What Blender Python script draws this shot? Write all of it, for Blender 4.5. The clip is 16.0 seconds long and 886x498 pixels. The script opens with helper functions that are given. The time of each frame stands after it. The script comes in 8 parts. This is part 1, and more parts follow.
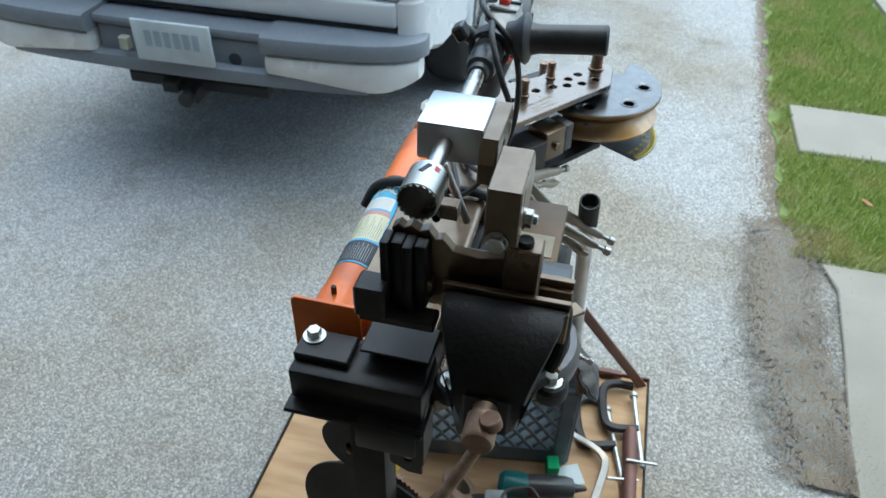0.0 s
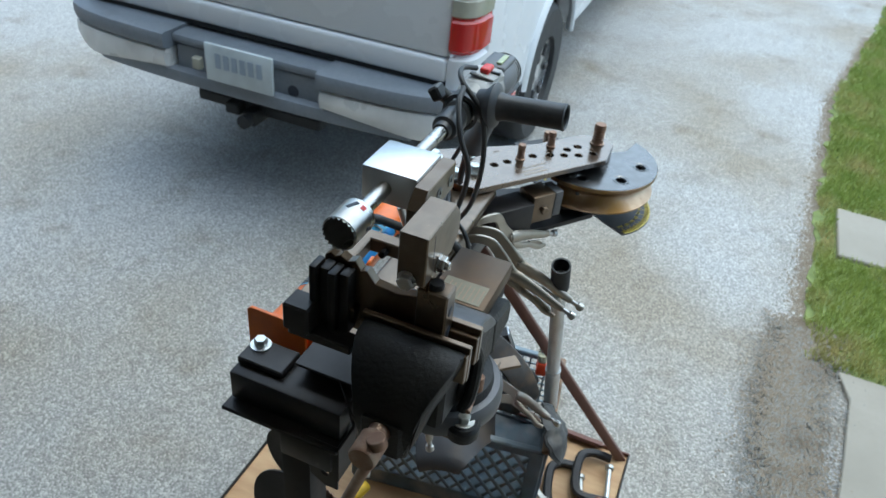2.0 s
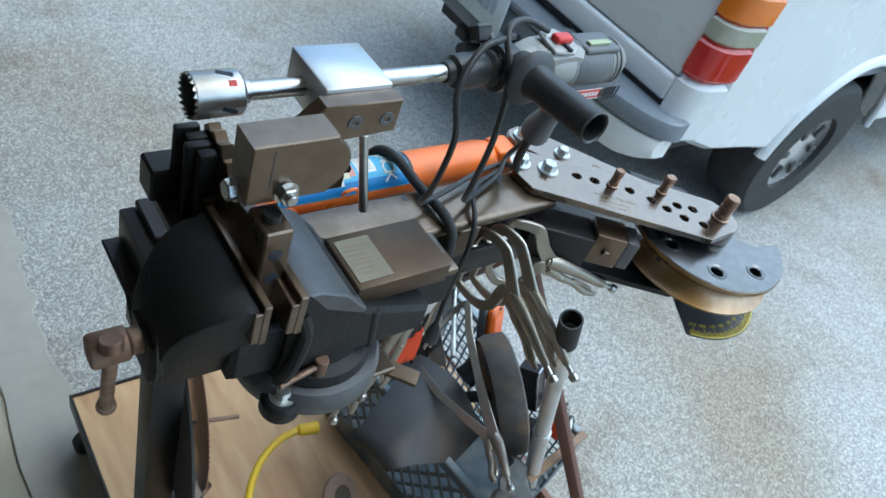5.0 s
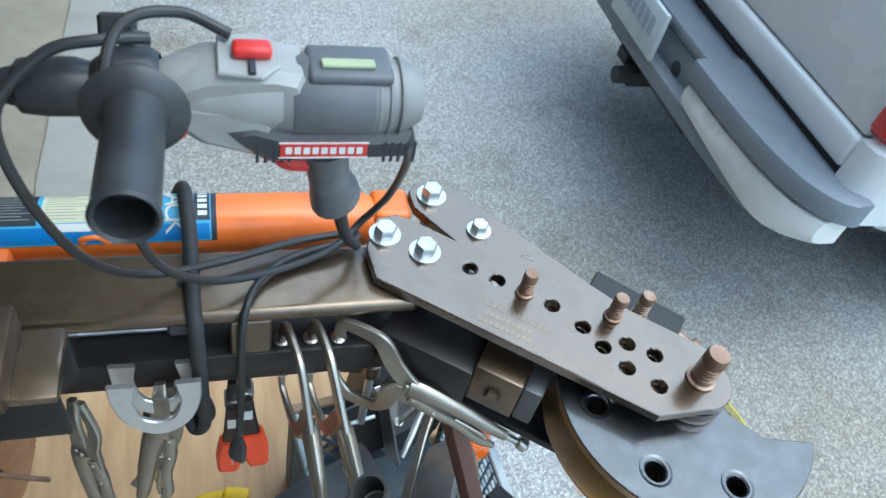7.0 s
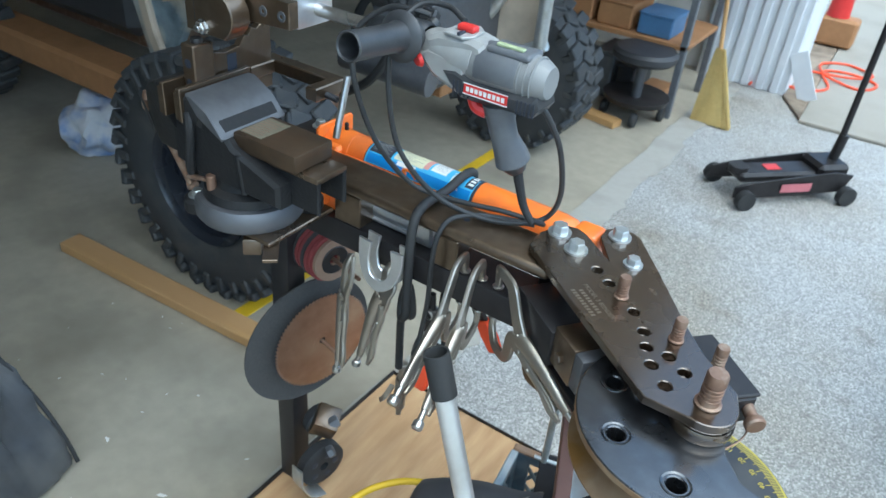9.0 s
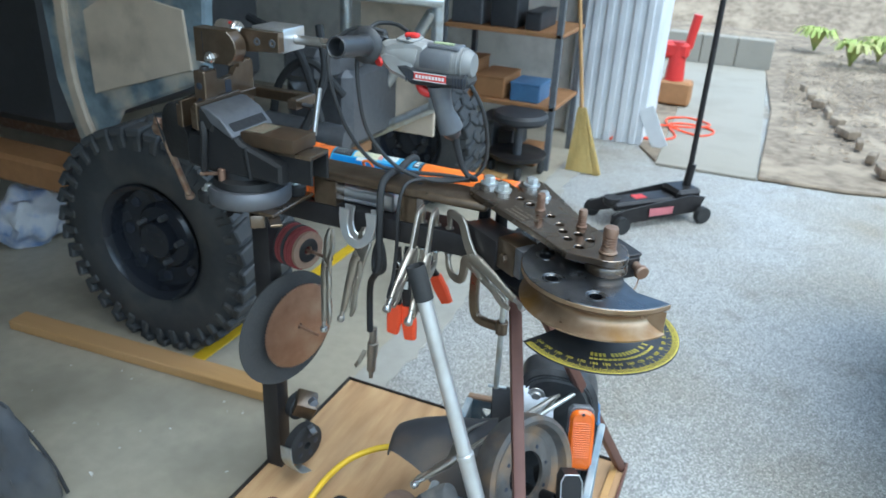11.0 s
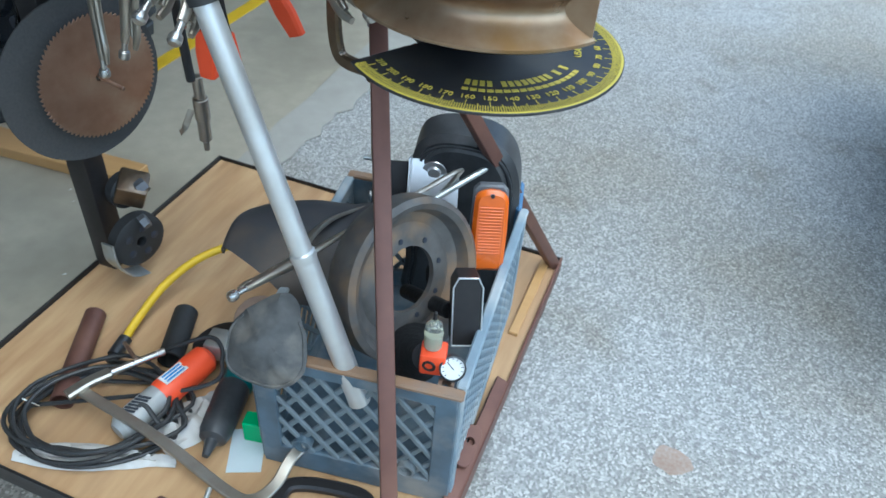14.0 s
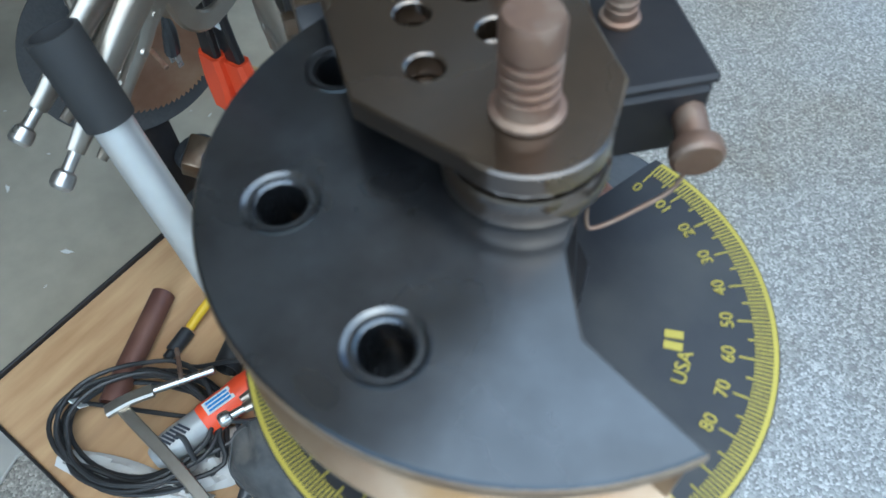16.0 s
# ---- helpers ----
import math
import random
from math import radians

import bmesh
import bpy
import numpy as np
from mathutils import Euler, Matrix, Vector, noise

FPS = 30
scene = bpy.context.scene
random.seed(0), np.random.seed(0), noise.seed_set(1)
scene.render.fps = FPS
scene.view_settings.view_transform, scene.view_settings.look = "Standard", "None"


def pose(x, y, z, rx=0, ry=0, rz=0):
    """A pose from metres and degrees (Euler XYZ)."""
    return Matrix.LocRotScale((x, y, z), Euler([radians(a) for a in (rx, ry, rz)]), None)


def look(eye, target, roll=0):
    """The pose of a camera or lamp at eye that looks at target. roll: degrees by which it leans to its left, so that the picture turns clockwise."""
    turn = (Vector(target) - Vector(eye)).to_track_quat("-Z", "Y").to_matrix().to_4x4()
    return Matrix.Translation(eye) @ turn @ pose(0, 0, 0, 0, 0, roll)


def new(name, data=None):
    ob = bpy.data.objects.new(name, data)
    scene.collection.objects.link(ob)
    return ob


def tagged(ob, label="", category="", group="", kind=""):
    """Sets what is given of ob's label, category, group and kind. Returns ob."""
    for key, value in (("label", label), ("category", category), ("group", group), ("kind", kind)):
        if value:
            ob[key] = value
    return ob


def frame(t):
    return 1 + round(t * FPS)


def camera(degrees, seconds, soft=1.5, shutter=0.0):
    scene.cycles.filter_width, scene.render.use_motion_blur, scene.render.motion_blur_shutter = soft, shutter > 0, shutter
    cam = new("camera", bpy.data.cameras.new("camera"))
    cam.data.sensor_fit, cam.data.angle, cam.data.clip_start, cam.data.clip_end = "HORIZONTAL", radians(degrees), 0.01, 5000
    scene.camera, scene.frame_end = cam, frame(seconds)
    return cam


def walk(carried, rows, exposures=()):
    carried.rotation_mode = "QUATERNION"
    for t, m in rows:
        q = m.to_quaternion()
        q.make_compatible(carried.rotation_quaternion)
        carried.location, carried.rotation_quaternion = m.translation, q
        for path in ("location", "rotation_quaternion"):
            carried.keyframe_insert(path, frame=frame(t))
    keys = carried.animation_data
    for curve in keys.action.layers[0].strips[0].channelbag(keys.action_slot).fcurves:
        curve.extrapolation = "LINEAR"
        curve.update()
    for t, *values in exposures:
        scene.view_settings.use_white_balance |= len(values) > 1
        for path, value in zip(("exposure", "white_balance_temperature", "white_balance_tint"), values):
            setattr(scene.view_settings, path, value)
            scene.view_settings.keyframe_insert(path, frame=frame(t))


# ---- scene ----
cam = camera(61.4, 16.0)
cam.data.dof.use_dof, cam.data.dof.focus_distance, cam.data.dof.aperture_fstop = True, 0.95, 10.0
PATH = [
    (0, (-0.976, -0.202, 1.851), (0.528, 0.146, 0.579), 1.5),
    (0.5, (-1.009, -0.249, 1.899), (0.558, 0.071, 0.698), 3.9),
    (1, (-1.037, -0.296, 1.917), (0.53, 0.039, 0.72), 5.3),
    (1.5, (-1.03, -0.333, 1.916), (0.523, 0.062, 0.72), 5.5),
    (2, (-0.998, -0.378, 1.902), (0.53, 0.159, 0.729), 6.3),
    (2.5, (-0.924, -0.399, 1.881), (0.572, 0.234, 0.714), 8.4),
    (3, (-0.852, -0.448, 1.864), (0.607, 0.208, 0.665), 11.4),
    (3.2, (-0.819, -0.476, 1.859), (0.628, 0.183, 0.645), 13.1),
    (5.3, (-0.589, -0.587, 1.815), (0.504, 0.4, 0.463), 23.9),
    (5.5, (-0.554, -0.555, 1.799), (0.503, 0.435, 0.42), 24.0),
    (6, (-0.397, -0.484, 1.779), (0.581, 0.513, 0.347), 23.3),
    (6.5, (-0.203, -0.453, 1.788), (0.701, 0.599, 0.347), 21.7),
    (7, (0.047, -0.508, 1.766), (0.6, 0.742, 0.306), 15.4),
    (7.5, (0.163, -0.501, 1.762), (0.26, 0.865, 0.305), 8.2),
    (8, (0.264, -0.491, 1.736), (-0.082, 0.867, 0.309), 4.3),
    (8.5, (0.444, -0.634, 1.751), (-0.349, 0.621, 0.411), 3.0),
    (8.6, (0.475, -0.686, 1.75), (-0.363, 0.596, 0.463), 3.9),
    (10.8, (0.707, -1.363, 1.709), (0.004, 0.318, 0.883), 3.2),
    (11, (0.706, -1.363, 1.687), (0.009, 0.308, 0.839), 3.0),
    (11.5, (0.697, -1.336, 1.635), (0.012, 0.297, 0.707), 3.0),
    (12, (0.706, -1.304, 1.585), (-0.008, 0.289, 0.609), 2.9),
    (12.5, (0.731, -1.285, 1.525), (0.001, 0.283, 0.521), 2.9),
    (13, (0.749, -1.252, 1.482), (0.048, 0.293, 0.422), 2.6),
    (13.5, (0.747, -1.111, 1.428), (0.138, 0.376, 0.238), 3.0),
    (14, (0.73, -0.889, 1.345), (0.245, 0.551, 0.045), 4.8),
    (14.5, (0.72, -0.719, 1.349), (0.223, 0.631, -0.041), 5.3),
    (15, (0.723, -0.557, 1.355), (0.094, 0.653, -0.108), 3.5),
    (15.2, (0.723, -0.504, 1.359), (0.012, 0.592, -0.155), 0.6),
    (15.5, (0.706, -0.444, 1.368), (-0.072, 0.518, -0.203), -2.7),
    (16, (0.631, -0.366, 1.366), (-0.117, 0.506, -0.271), -4.3),
]
walk(cam, [(t, look(eye, target, roll)) for t, eye, target, roll in PATH], exposures=[(0, 0.76, 5480, -6), (3, 0.6, 5480, -5), (5.5, 0.78, 5230, -6), (6.5, 0.82, 5190, -6), (7.2, 1.02, 5260, -6), (8, 1.08, 5270, -6), (11.5, 1.05, 5280, -6), (14, 0.82, 5170, -6), (16, 0.7, 5030, -6)])

# ---- daylight: bright open shade, soft light from the sky over the driveway ----
world = bpy.data.worlds.new("sky")
scene.world = world
world.use_nodes = True
_nt = world.node_tree
_sky = _nt.nodes.new("ShaderNodeTexSky")
_sky.sky_type = "NISHITA"
_sky.sun_disc = False
_sky.sun_elevation, _sky.sun_rotation = radians(70), radians(115)
_sky.dust_density, _sky.ozone_density = 3.0, 1.0
_nt.links.new(_sky.outputs[0], _nt.nodes["Background"].inputs[0])
_nt.nodes["Background"].inputs[1].default_value = 0.15
_sl = bpy.data.lights.new("sun", "SUN")
_sl.energy, _sl.angle, _sl.color = 1.8, radians(110), (1.0, 0.96, 0.91)
sun = new("sun", _sl)
sun.matrix_world = look((2.3, -1.07, 7.0), (0, 0, 0))


# ---- materials ----
def mat(name, base, rough=0.6, metal=0.0, second=None, scale=40.0, amount=0.5, bump=0.15, bump_scale=None, third=None, third_scale=6.0, rough_var=0.15, rand=0.0, spec=0.5, coat=0.0, stretch=None):
    """A surface with grain at a fine scale and stains at a coarse one."""
    m = bpy.data.materials.new(name)
    m.use_nodes = True
    nt = m.node_tree
    b = nt.nodes["Principled BSDF"]
    b.inputs["Metallic"].default_value = metal
    b.inputs["Specular IOR Level"].default_value = spec
    b.inputs["Coat Weight"].default_value = coat
    b.inputs["Coat Roughness"].default_value = 0.22 if metal > 0.5 else 0.05
    tc = nt.nodes.new("ShaderNodeTexCoord")

    def noise_tex(sc, detail=5.0):
        n = nt.nodes.new("ShaderNodeTexNoise")
        n.inputs["Scale"].default_value, n.inputs["Detail"].default_value = sc, detail
        if stretch:
            mp = nt.nodes.new("ShaderNodeMapping")
            mp.inputs["Scale"].default_value = stretch
            nt.links.new(tc.outputs["Object"], mp.inputs["Vector"])
            nt.links.new(mp.outputs[0], n.inputs["Vector"])
        else:
            nt.links.new(tc.outputs["Object"], n.inputs["Vector"])
        return n

    def ramp(src, lo, hi):
        r = nt.nodes.new("ShaderNodeMapRange")
        r.inputs["From Min"].default_value, r.inputs["From Max"].default_value = lo, hi
        nt.links.new(src, r.inputs["Value"])
        return r.outputs[0]

    def mix(fac, a, c):
        x = nt.nodes.new("ShaderNodeMix")
        x.data_type = "RGBA"
        nt.links.new(fac, x.inputs[0])
        for sock, v in ((x.inputs[6], a), (x.inputs[7], c)):
            if isinstance(v, tuple):
                sock.default_value = (*v, 1)
            else:
                nt.links.new(v, sock)
        return x.outputs[2]

    fine = noise_tex(scale)
    coarse = noise_tex(third_scale, 8.0)
    second = second or tuple(v * 0.7 for v in base)
    third = third or tuple(v * 0.8 for v in base)
    f1 = ramp(fine.outputs[0], 0.5 - 0.25, 0.5 + 0.25)
    mul = nt.nodes.new("ShaderNodeMath")
    mul.operation = "MULTIPLY"
    mul.inputs[1].default_value = amount
    nt.links.new(f1, mul.inputs[0])
    c = mix(mul.outputs[0], base, second)
    f2 = ramp(coarse.outputs[0], 0.48, 0.7)
    c = mix(f2, c, third)
    if rand:
        oi = nt.nodes.new("ShaderNodeObjectInfo")
        hs = nt.nodes.new("ShaderNodeHueSaturation")
        nt.links.new(ramp(oi.outputs["Random"], 0, 1), hs.inputs["Fac"])
        hs.inputs["Value"].default_value = 1 - rand
        nt.links.new(c, hs.inputs["Color"])
        c = hs.outputs[0]
    nt.links.new(c, b.inputs["Base Color"])
    rr = nt.nodes.new("ShaderNodeMapRange")
    rr.inputs["To Min"].default_value, rr.inputs["To Max"].default_value = max(0.03, rough - rough_var), min(1, rough + rough_var)
    nt.links.new(coarse.outputs[0], rr.inputs["Value"])
    nt.links.new(rr.outputs[0], b.inputs["Roughness"])
    if bump:
        bp = nt.nodes.new("ShaderNodeBump")
        bp.inputs["Strength"].default_value, bp.inputs["Distance"].default_value = bump, 0.002
        src = noise_tex(bump_scale).outputs[0] if bump_scale else fine.outputs[0]
        nt.links.new(src, bp.inputs["Height"])
        nt.links.new(bp.outputs[0], b.inputs["Normal"])
    return m


STEEL_BROWN = mat("oiled_brown_steel", (0.185, 0.132, 0.084), 0.34, 0.85, (0.11, 0.08, 0.055), 60, 0.7, 0.1, third=(0.125, 0.083, 0.049), third_scale=17, rough_var=0.22, coat=0.5)
STEEL_PLUM = mat("brown_plate_steel", (0.145, 0.098, 0.06), 0.28, 0.9, (0.09, 0.063, 0.043), 70, 0.5, 0.06, third=(0.105, 0.07, 0.042), third_scale=12, coat=1.0)
STEEL_DARK = mat("black_oxide_and_shade_steel", (0.026, 0.024, 0.025), 0.4, 0.3, (0.045, 0.04, 0.038), 50, 0.5, 0.12, third=(0.02, 0.018, 0.018), third_scale=9, spec=0.4)
DIE_DARK = mat("dark_die_steel", (0.075, 0.077, 0.083), 0.32, 0.85, (0.03, 0.031, 0.034), 45, 0.9, 0.2, third=(0.05, 0.049, 0.049), third_scale=16, rough_var=0.25, coat=0.9)
GROOVE = mat("tarnished_die_groove", (0.42, 0.32, 0.215), 0.36, 0.8, (0.25, 0.15, 0.085), 34, 0.9, 0.14, third=(0.3, 0.175, 0.055), third_scale=13, rough_var=0.22)
STEEL_RAW = mat("bright_worn_steel", (0.55, 0.54, 0.52), 0.3, 0.95, (0.38, 0.36, 0.33), 80, 0.5, 0.05, third=(0.42, 0.37, 0.31), third_scale=12)
ALU = mat("machined_aluminium", (0.75, 0.75, 0.76), 0.32, 0.9, (0.62, 0.62, 0.63), 120, 0.4, 0.04, third=(0.68, 0.68, 0.68))
PIPE = mat("satin_aluminium_pipe", (0.75, 0.75, 0.74), 0.42, 0.75, (0.66, 0.65, 0.63), 60, 0.4, 0.03, third=(0.6, 0.58, 0.55), third_scale=9)
ZINC = mat("zinc_plated_steel", (0.66, 0.68, 0.68), 0.35, 0.85, (0.5, 0.53, 0.52), 90, 0.5, 0.08, third=(0.5, 0.49, 0.44), third_scale=25)
NICKEL = mat("nickel_plated_pliers", (0.43, 0.395, 0.34), 0.36, 0.9, (0.37, 0.34, 0.29), 60, 0.5, 0.06, third=(0.36, 0.31, 0.25), third_scale=20)
TUBE_BROWN = mat("rust_brown_tube", (0.16, 0.075, 0.055), 0.5, 0.35, (0.11, 0.055, 0.045), 50, 0.5, 0.1, third=(0.2, 0.1, 0.07), third_scale=8)
CAST_BLACK = mat("black_cast_iron", (0.014, 0.014, 0.015), 0.5, 0.0, (0.022, 0.021, 0.021), 90, 0.6, 0.5, third=(0.024, 0.023, 0.022), third_scale=12, bump_scale=160, spec=0.32)
CAST_GREY = mat("worn_grey_cast_iron", (0.15, 0.152, 0.16), 0.42, 0.5, (0.08, 0.08, 0.086), 50, 0.5, 0.2, third=(0.15, 0.15, 0.16), third_scale=14)
RUST = mat("rusty_bolt_steel", (0.3, 0.19, 0.13), 0.5, 0.7, (0.19, 0.11, 0.08), 80, 0.6, 0.15, third=(0.42, 0.32, 0.24), third_scale=40)
ORANGE = mat("orange_enamel", (0.88, 0.2, 0.02), 0.32, 0.0, (0.8, 0.17, 0.018), 30, 0.4, 0.04, third=(0.6, 0.14, 0.03), third_scale=12, coat=0.2)
PLY = mat("plywood", (0.6, 0.4, 0.21), 0.6, 0.0, (0.38, 0.215, 0.095), 26, 0.9, 0.08, third=(0.36, 0.22, 0.115), third_scale=7, stretch=(1.3, 0.2, 1))
LUMBER = mat("pine_lumber", (0.54, 0.32, 0.12), 0.6, 0.0, (0.4, 0.22, 0.08), 40, 0.7, 0.1, third=(0.48, 0.29, 0.13), stretch=(0.12, 1, 1))
RUBBER = mat("black_rubber", (0.02, 0.02, 0.021), 0.65, 0.0, (0.03, 0.03, 0.03), 80, 0.5, 0.15, third=(0.035, 0.034, 0.033), third_scale=10)
CABLE = mat("grey_black_cable", (0.03, 0.03, 0.031), 0.45, 0.0, (0.045, 0.044, 0.043), 50, 0.5, 0.05)
HANDLE = mat("moulded_black_plastic", (0.026, 0.027, 0.029), 0.36, 0.0, (0.055, 0.056, 0.06), 150, 0.4, 0.08, third=(0.06, 0.06, 0.063), third_scale=15)
GREYP = mat("silver_grey_plastic", (0.4, 0.4, 0.39), 0.4, 0.15, (0.34, 0.34, 0.33), 120, 0.4, 0.05, third=(0.33, 0.32, 0.3), third_scale=18)
MGREYP = mat("mid_grey_plastic", (0.23, 0.23, 0.225), 0.42, 0.05, (0.19, 0.19, 0.185), 120, 0.4, 0.05, third=(0.27, 0.265, 0.255), third_scale=16)
DGREYP = mat("dark_grey_plastic", (0.12, 0.125, 0.135), 0.42, 0.0, (0.1, 0.1, 0.11), 120, 0.4, 0.05, third=(0.16, 0.165, 0.17), third_scale=16)
RED = mat("red_plastic", (0.62, 0.035, 0.03), 0.35, 0.0, (0.52, 0.03, 0.03), 60, 0.3, 0.02)
RED_TIP = mat("orange_red_dipped_grip", (0.85, 0.09, 0.025), 0.45, 0.0, (0.78, 0.075, 0.02), 40, 0.3, 0.03)
WHITE = mat("white_print", (0.78, 0.78, 0.75), 0.5, 0.0, (0.7, 0.7, 0.67), 60, 0.3, 0.0)
BLUE = mat("blue_label", (0.03, 0.2, 0.55), 0.4, 0.0, (0.05, 0.3, 0.6), 30, 0.4, 0.0)
LBLUE = mat("light_blue_label", (0.12, 0.45, 0.72), 0.4, 0.0, (0.1, 0.4, 0.68), 30, 0.4, 0.0)
CREAM = mat("cream_label", (0.68, 0.66, 0.42), 0.45, 0.0, (0.62, 0.6, 0.5), 30, 0.5, 0.0)
INK = mat("dark_print", (0.03, 0.035, 0.05), 0.5, 0.0, (0.04, 0.04, 0.05), 60, 0.3, 0.0)
YELLOW = mat("yellow_rubber", (0.8, 0.52, 0.02), 0.45, 0.0, (0.72, 0.46, 0.02), 40, 0.4, 0.03)
YPRINT = mat("yellow_print", (0.52, 0.42, 0.06), 0.5, 0.0, (0.44, 0.35, 0.05), 60, 0.4, 0.0)
DIAL = mat("black_protractor_plate", (0.022, 0.022, 0.025), 0.42, 0.0, (0.035, 0.034, 0.036), 60, 0.5, 0.03, third=(0.05, 0.048, 0.045), third_scale=12)
CRATE_PALE = mat("faded_crate_plastic", (0.24, 0.3, 0.35), 0.55, 0.0, (0.17, 0.22, 0.26), 40, 0.6, 0.1, third=(0.42, 0.44, 0.44), third_scale=9)
HIDE = mat("worn_black_leather_sheet", (0.045, 0.045, 0.05), 0.48, 0.0, (0.065, 0.063, 0.065), 25, 0.6, 0.12, third=(0.13, 0.095, 0.065), third_scale=5)
CRATE = mat("grey_blue_crate_plastic", (0.12, 0.175, 0.225), 0.5, 0.0, (0.07, 0.09, 0.11), 16, 1.0, 0.2, third=(0.26, 0.26, 0.25), third_scale=11)
CRATE_BAR = mat("dark_crate_lattice", (0.2, 0.235, 0.26), 0.5, 0.0, (0.1, 0.12, 0.13), 30, 0.7, 0.1, third=(0.17, 0.18, 0.18), third_scale=12)
CRATE_RIM = mat("rust_stained_plastic", (0.28, 0.16, 0.08), 0.6, 0.0, (0.2, 0.17, 0.15), 30, 0.6, 0.15)
LEATHER = mat("grey_black_leather", (0.1, 0.097, 0.094), 0.7, 0.0, (0.05, 0.05, 0.05), 45, 0.9, 0.5, third=(0.19, 0.17, 0.145), third_scale=18)
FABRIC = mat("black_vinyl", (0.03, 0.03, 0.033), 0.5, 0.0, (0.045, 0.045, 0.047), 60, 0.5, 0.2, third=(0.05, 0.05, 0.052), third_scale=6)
AMBER = mat("amber_lens", (0.72, 0.14, 0.006), 0.25, 0.0, (0.5, 0.08, 0.004), 30, 0.4, 0.05, coat=0.5)
TEAL = mat("teal_plastic", (0.01, 0.12, 0.12), 0.4, 0.0, (0.01, 0.09, 0.09), 60, 0.4, 0.04)
GREEN = mat("green_card", (0.03, 0.4, 0.13), 0.5, 0.0, (0.03, 0.34, 0.1), 30, 0.4, 0.0)
RAG = mat("white_rag", (0.62, 0.6, 0.57), 0.85, 0.0, (0.5, 0.48, 0.45), 40, 0.6, 0.3, third=(0.4, 0.37, 0.33), third_scale=14)
COPPER = mat("rusty_saw_blade", (0.5, 0.32, 0.22), 0.36, 0.85, (0.34, 0.18, 0.11), 30, 0.7, 0.08, third=(0.56, 0.4, 0.28), third_scale=14)
ABRASIVE = mat("abrasive_disc", (0.055, 0.054, 0.053), 0.85, 0.0, (0.09, 0.085, 0.08), 200, 0.6, 0.4)
REDDISC = mat("red_brown_abrasive", (0.27, 0.05, 0.05), 0.75, 0.0, (0.2, 0.06, 0.05), 150, 0.6, 0.3)
TANDISC = mat("tan_disc_backing", (0.33, 0.22, 0.15), 0.7, 0.0, (0.24, 0.14, 0.1), 80, 0.6, 0.2)
DRUM = mat("dirty_rusty_drum", (0.15, 0.14, 0.13), 0.6, 0.25, (0.07, 0.065, 0.06), 30, 0.8, 0.4, third=(0.28, 0.18, 0.1), third_scale=11)
CARD = mat("pale_card", (0.6, 0.66, 0.68), 0.5, 0.0, (0.55, 0.6, 0.62), 30, 0.3, 0.0)
GLASS = mat("pale_glass", (0.8, 0.82, 0.8), 0.08, 0.0, (0.75, 0.77, 0.75), 30, 0.2, 0.0)
GLASS.node_tree.nodes["Principled BSDF"].inputs["Transmission Weight"].default_value = 0.9
TRUCK = mat("white_car_paint", (0.7, 0.71, 0.72), 0.28, 0.0, (0.68, 0.69, 0.7), 20, 0.3, 0.0, third=(0.66, 0.67, 0.68), third_scale=3, coat=0.4)
RIMBLACK = mat("gloss_black_rim", (0.02, 0.023, 0.03), 0.25, 0.0, (0.02, 0.02, 0.025), 60, 0.4, 0.05)
VINYL = mat("grey_black_vinyl", (0.05, 0.05, 0.053), 0.45, 0.0, (0.075, 0.075, 0.078), 30, 0.5, 0.2, third=(0.09, 0.088, 0.085), third_scale=6)
SILL = mat("crumbled_pale_concrete", (0.4, 0.38, 0.335), 0.85, 0.0, (0.36, 0.34, 0.3), 30, 0.7, 0.4, third=(0.33, 0.31, 0.27), third_scale=5)
TRIM = mat("grey_bumper_plastic", (0.22, 0.24, 0.27), 0.5, 0.0, (0.13, 0.15, 0.18), 60, 0.4, 0.1)
CHROME = mat("painted_bumper", (0.78, 0.78, 0.76), 0.3, 0.1, (0.74, 0.74, 0.72), 30, 0.3, 0.0)
LENS_RED = mat("red_lens", (0.45, 0.012, 0.012), 0.15, 0.0, (0.38, 0.01, 0.01), 40, 0.4, 0.0, coat=0.6)
LENS_CLEAR = mat("clear_lens", (0.4, 0.39, 0.31), 0.15, 0.0, (0.3, 0.29, 0.23), 40, 0.4, 0.0, coat=0.6)
LENS_AMBER = mat("amber_lamp_lens", (0.75, 0.2, 0.01), 0.15, 0.0, (0.66, 0.17, 0.01), 40, 0.4, 0.0, coat=0.6)
GFLOOR = mat("stained_garage_slab", (0.44, 0.395, 0.305), 0.5, 0.0, (0.34, 0.3, 0.23), 18, 0.7, 0.08, third=(0.26, 0.23, 0.178), third_scale=1.7)
CONCRETE = mat("weathered_concrete", (0.315, 0.285, 0.235), 0.8, 0.0, (0.29, 0.26, 0.21), 45, 0.6, 0.25, third=(0.27, 0.245, 0.2), third_scale=2.2)
GRASS = mat("lawn_soil", (0.24, 0.29, 0.09), 0.9, 0.0, (0.04, 0.06, 0.02), 40, 0.6, 0.4)
BLADE = mat("grass_blades", (0.4, 0.45, 0.12), 0.6, 0.0, (0.27, 0.35, 0.07), 8, 0.8, 0.0, third=(0.52, 0.46, 0.2), third_scale=3.5)
MULCH = mat("mulch_soil", (0.33, 0.26, 0.185), 0.9, 0.0, (0.12, 0.088, 0.06), 11, 1.0, 0.6, third=(0.4, 0.32, 0.23), third_scale=2)
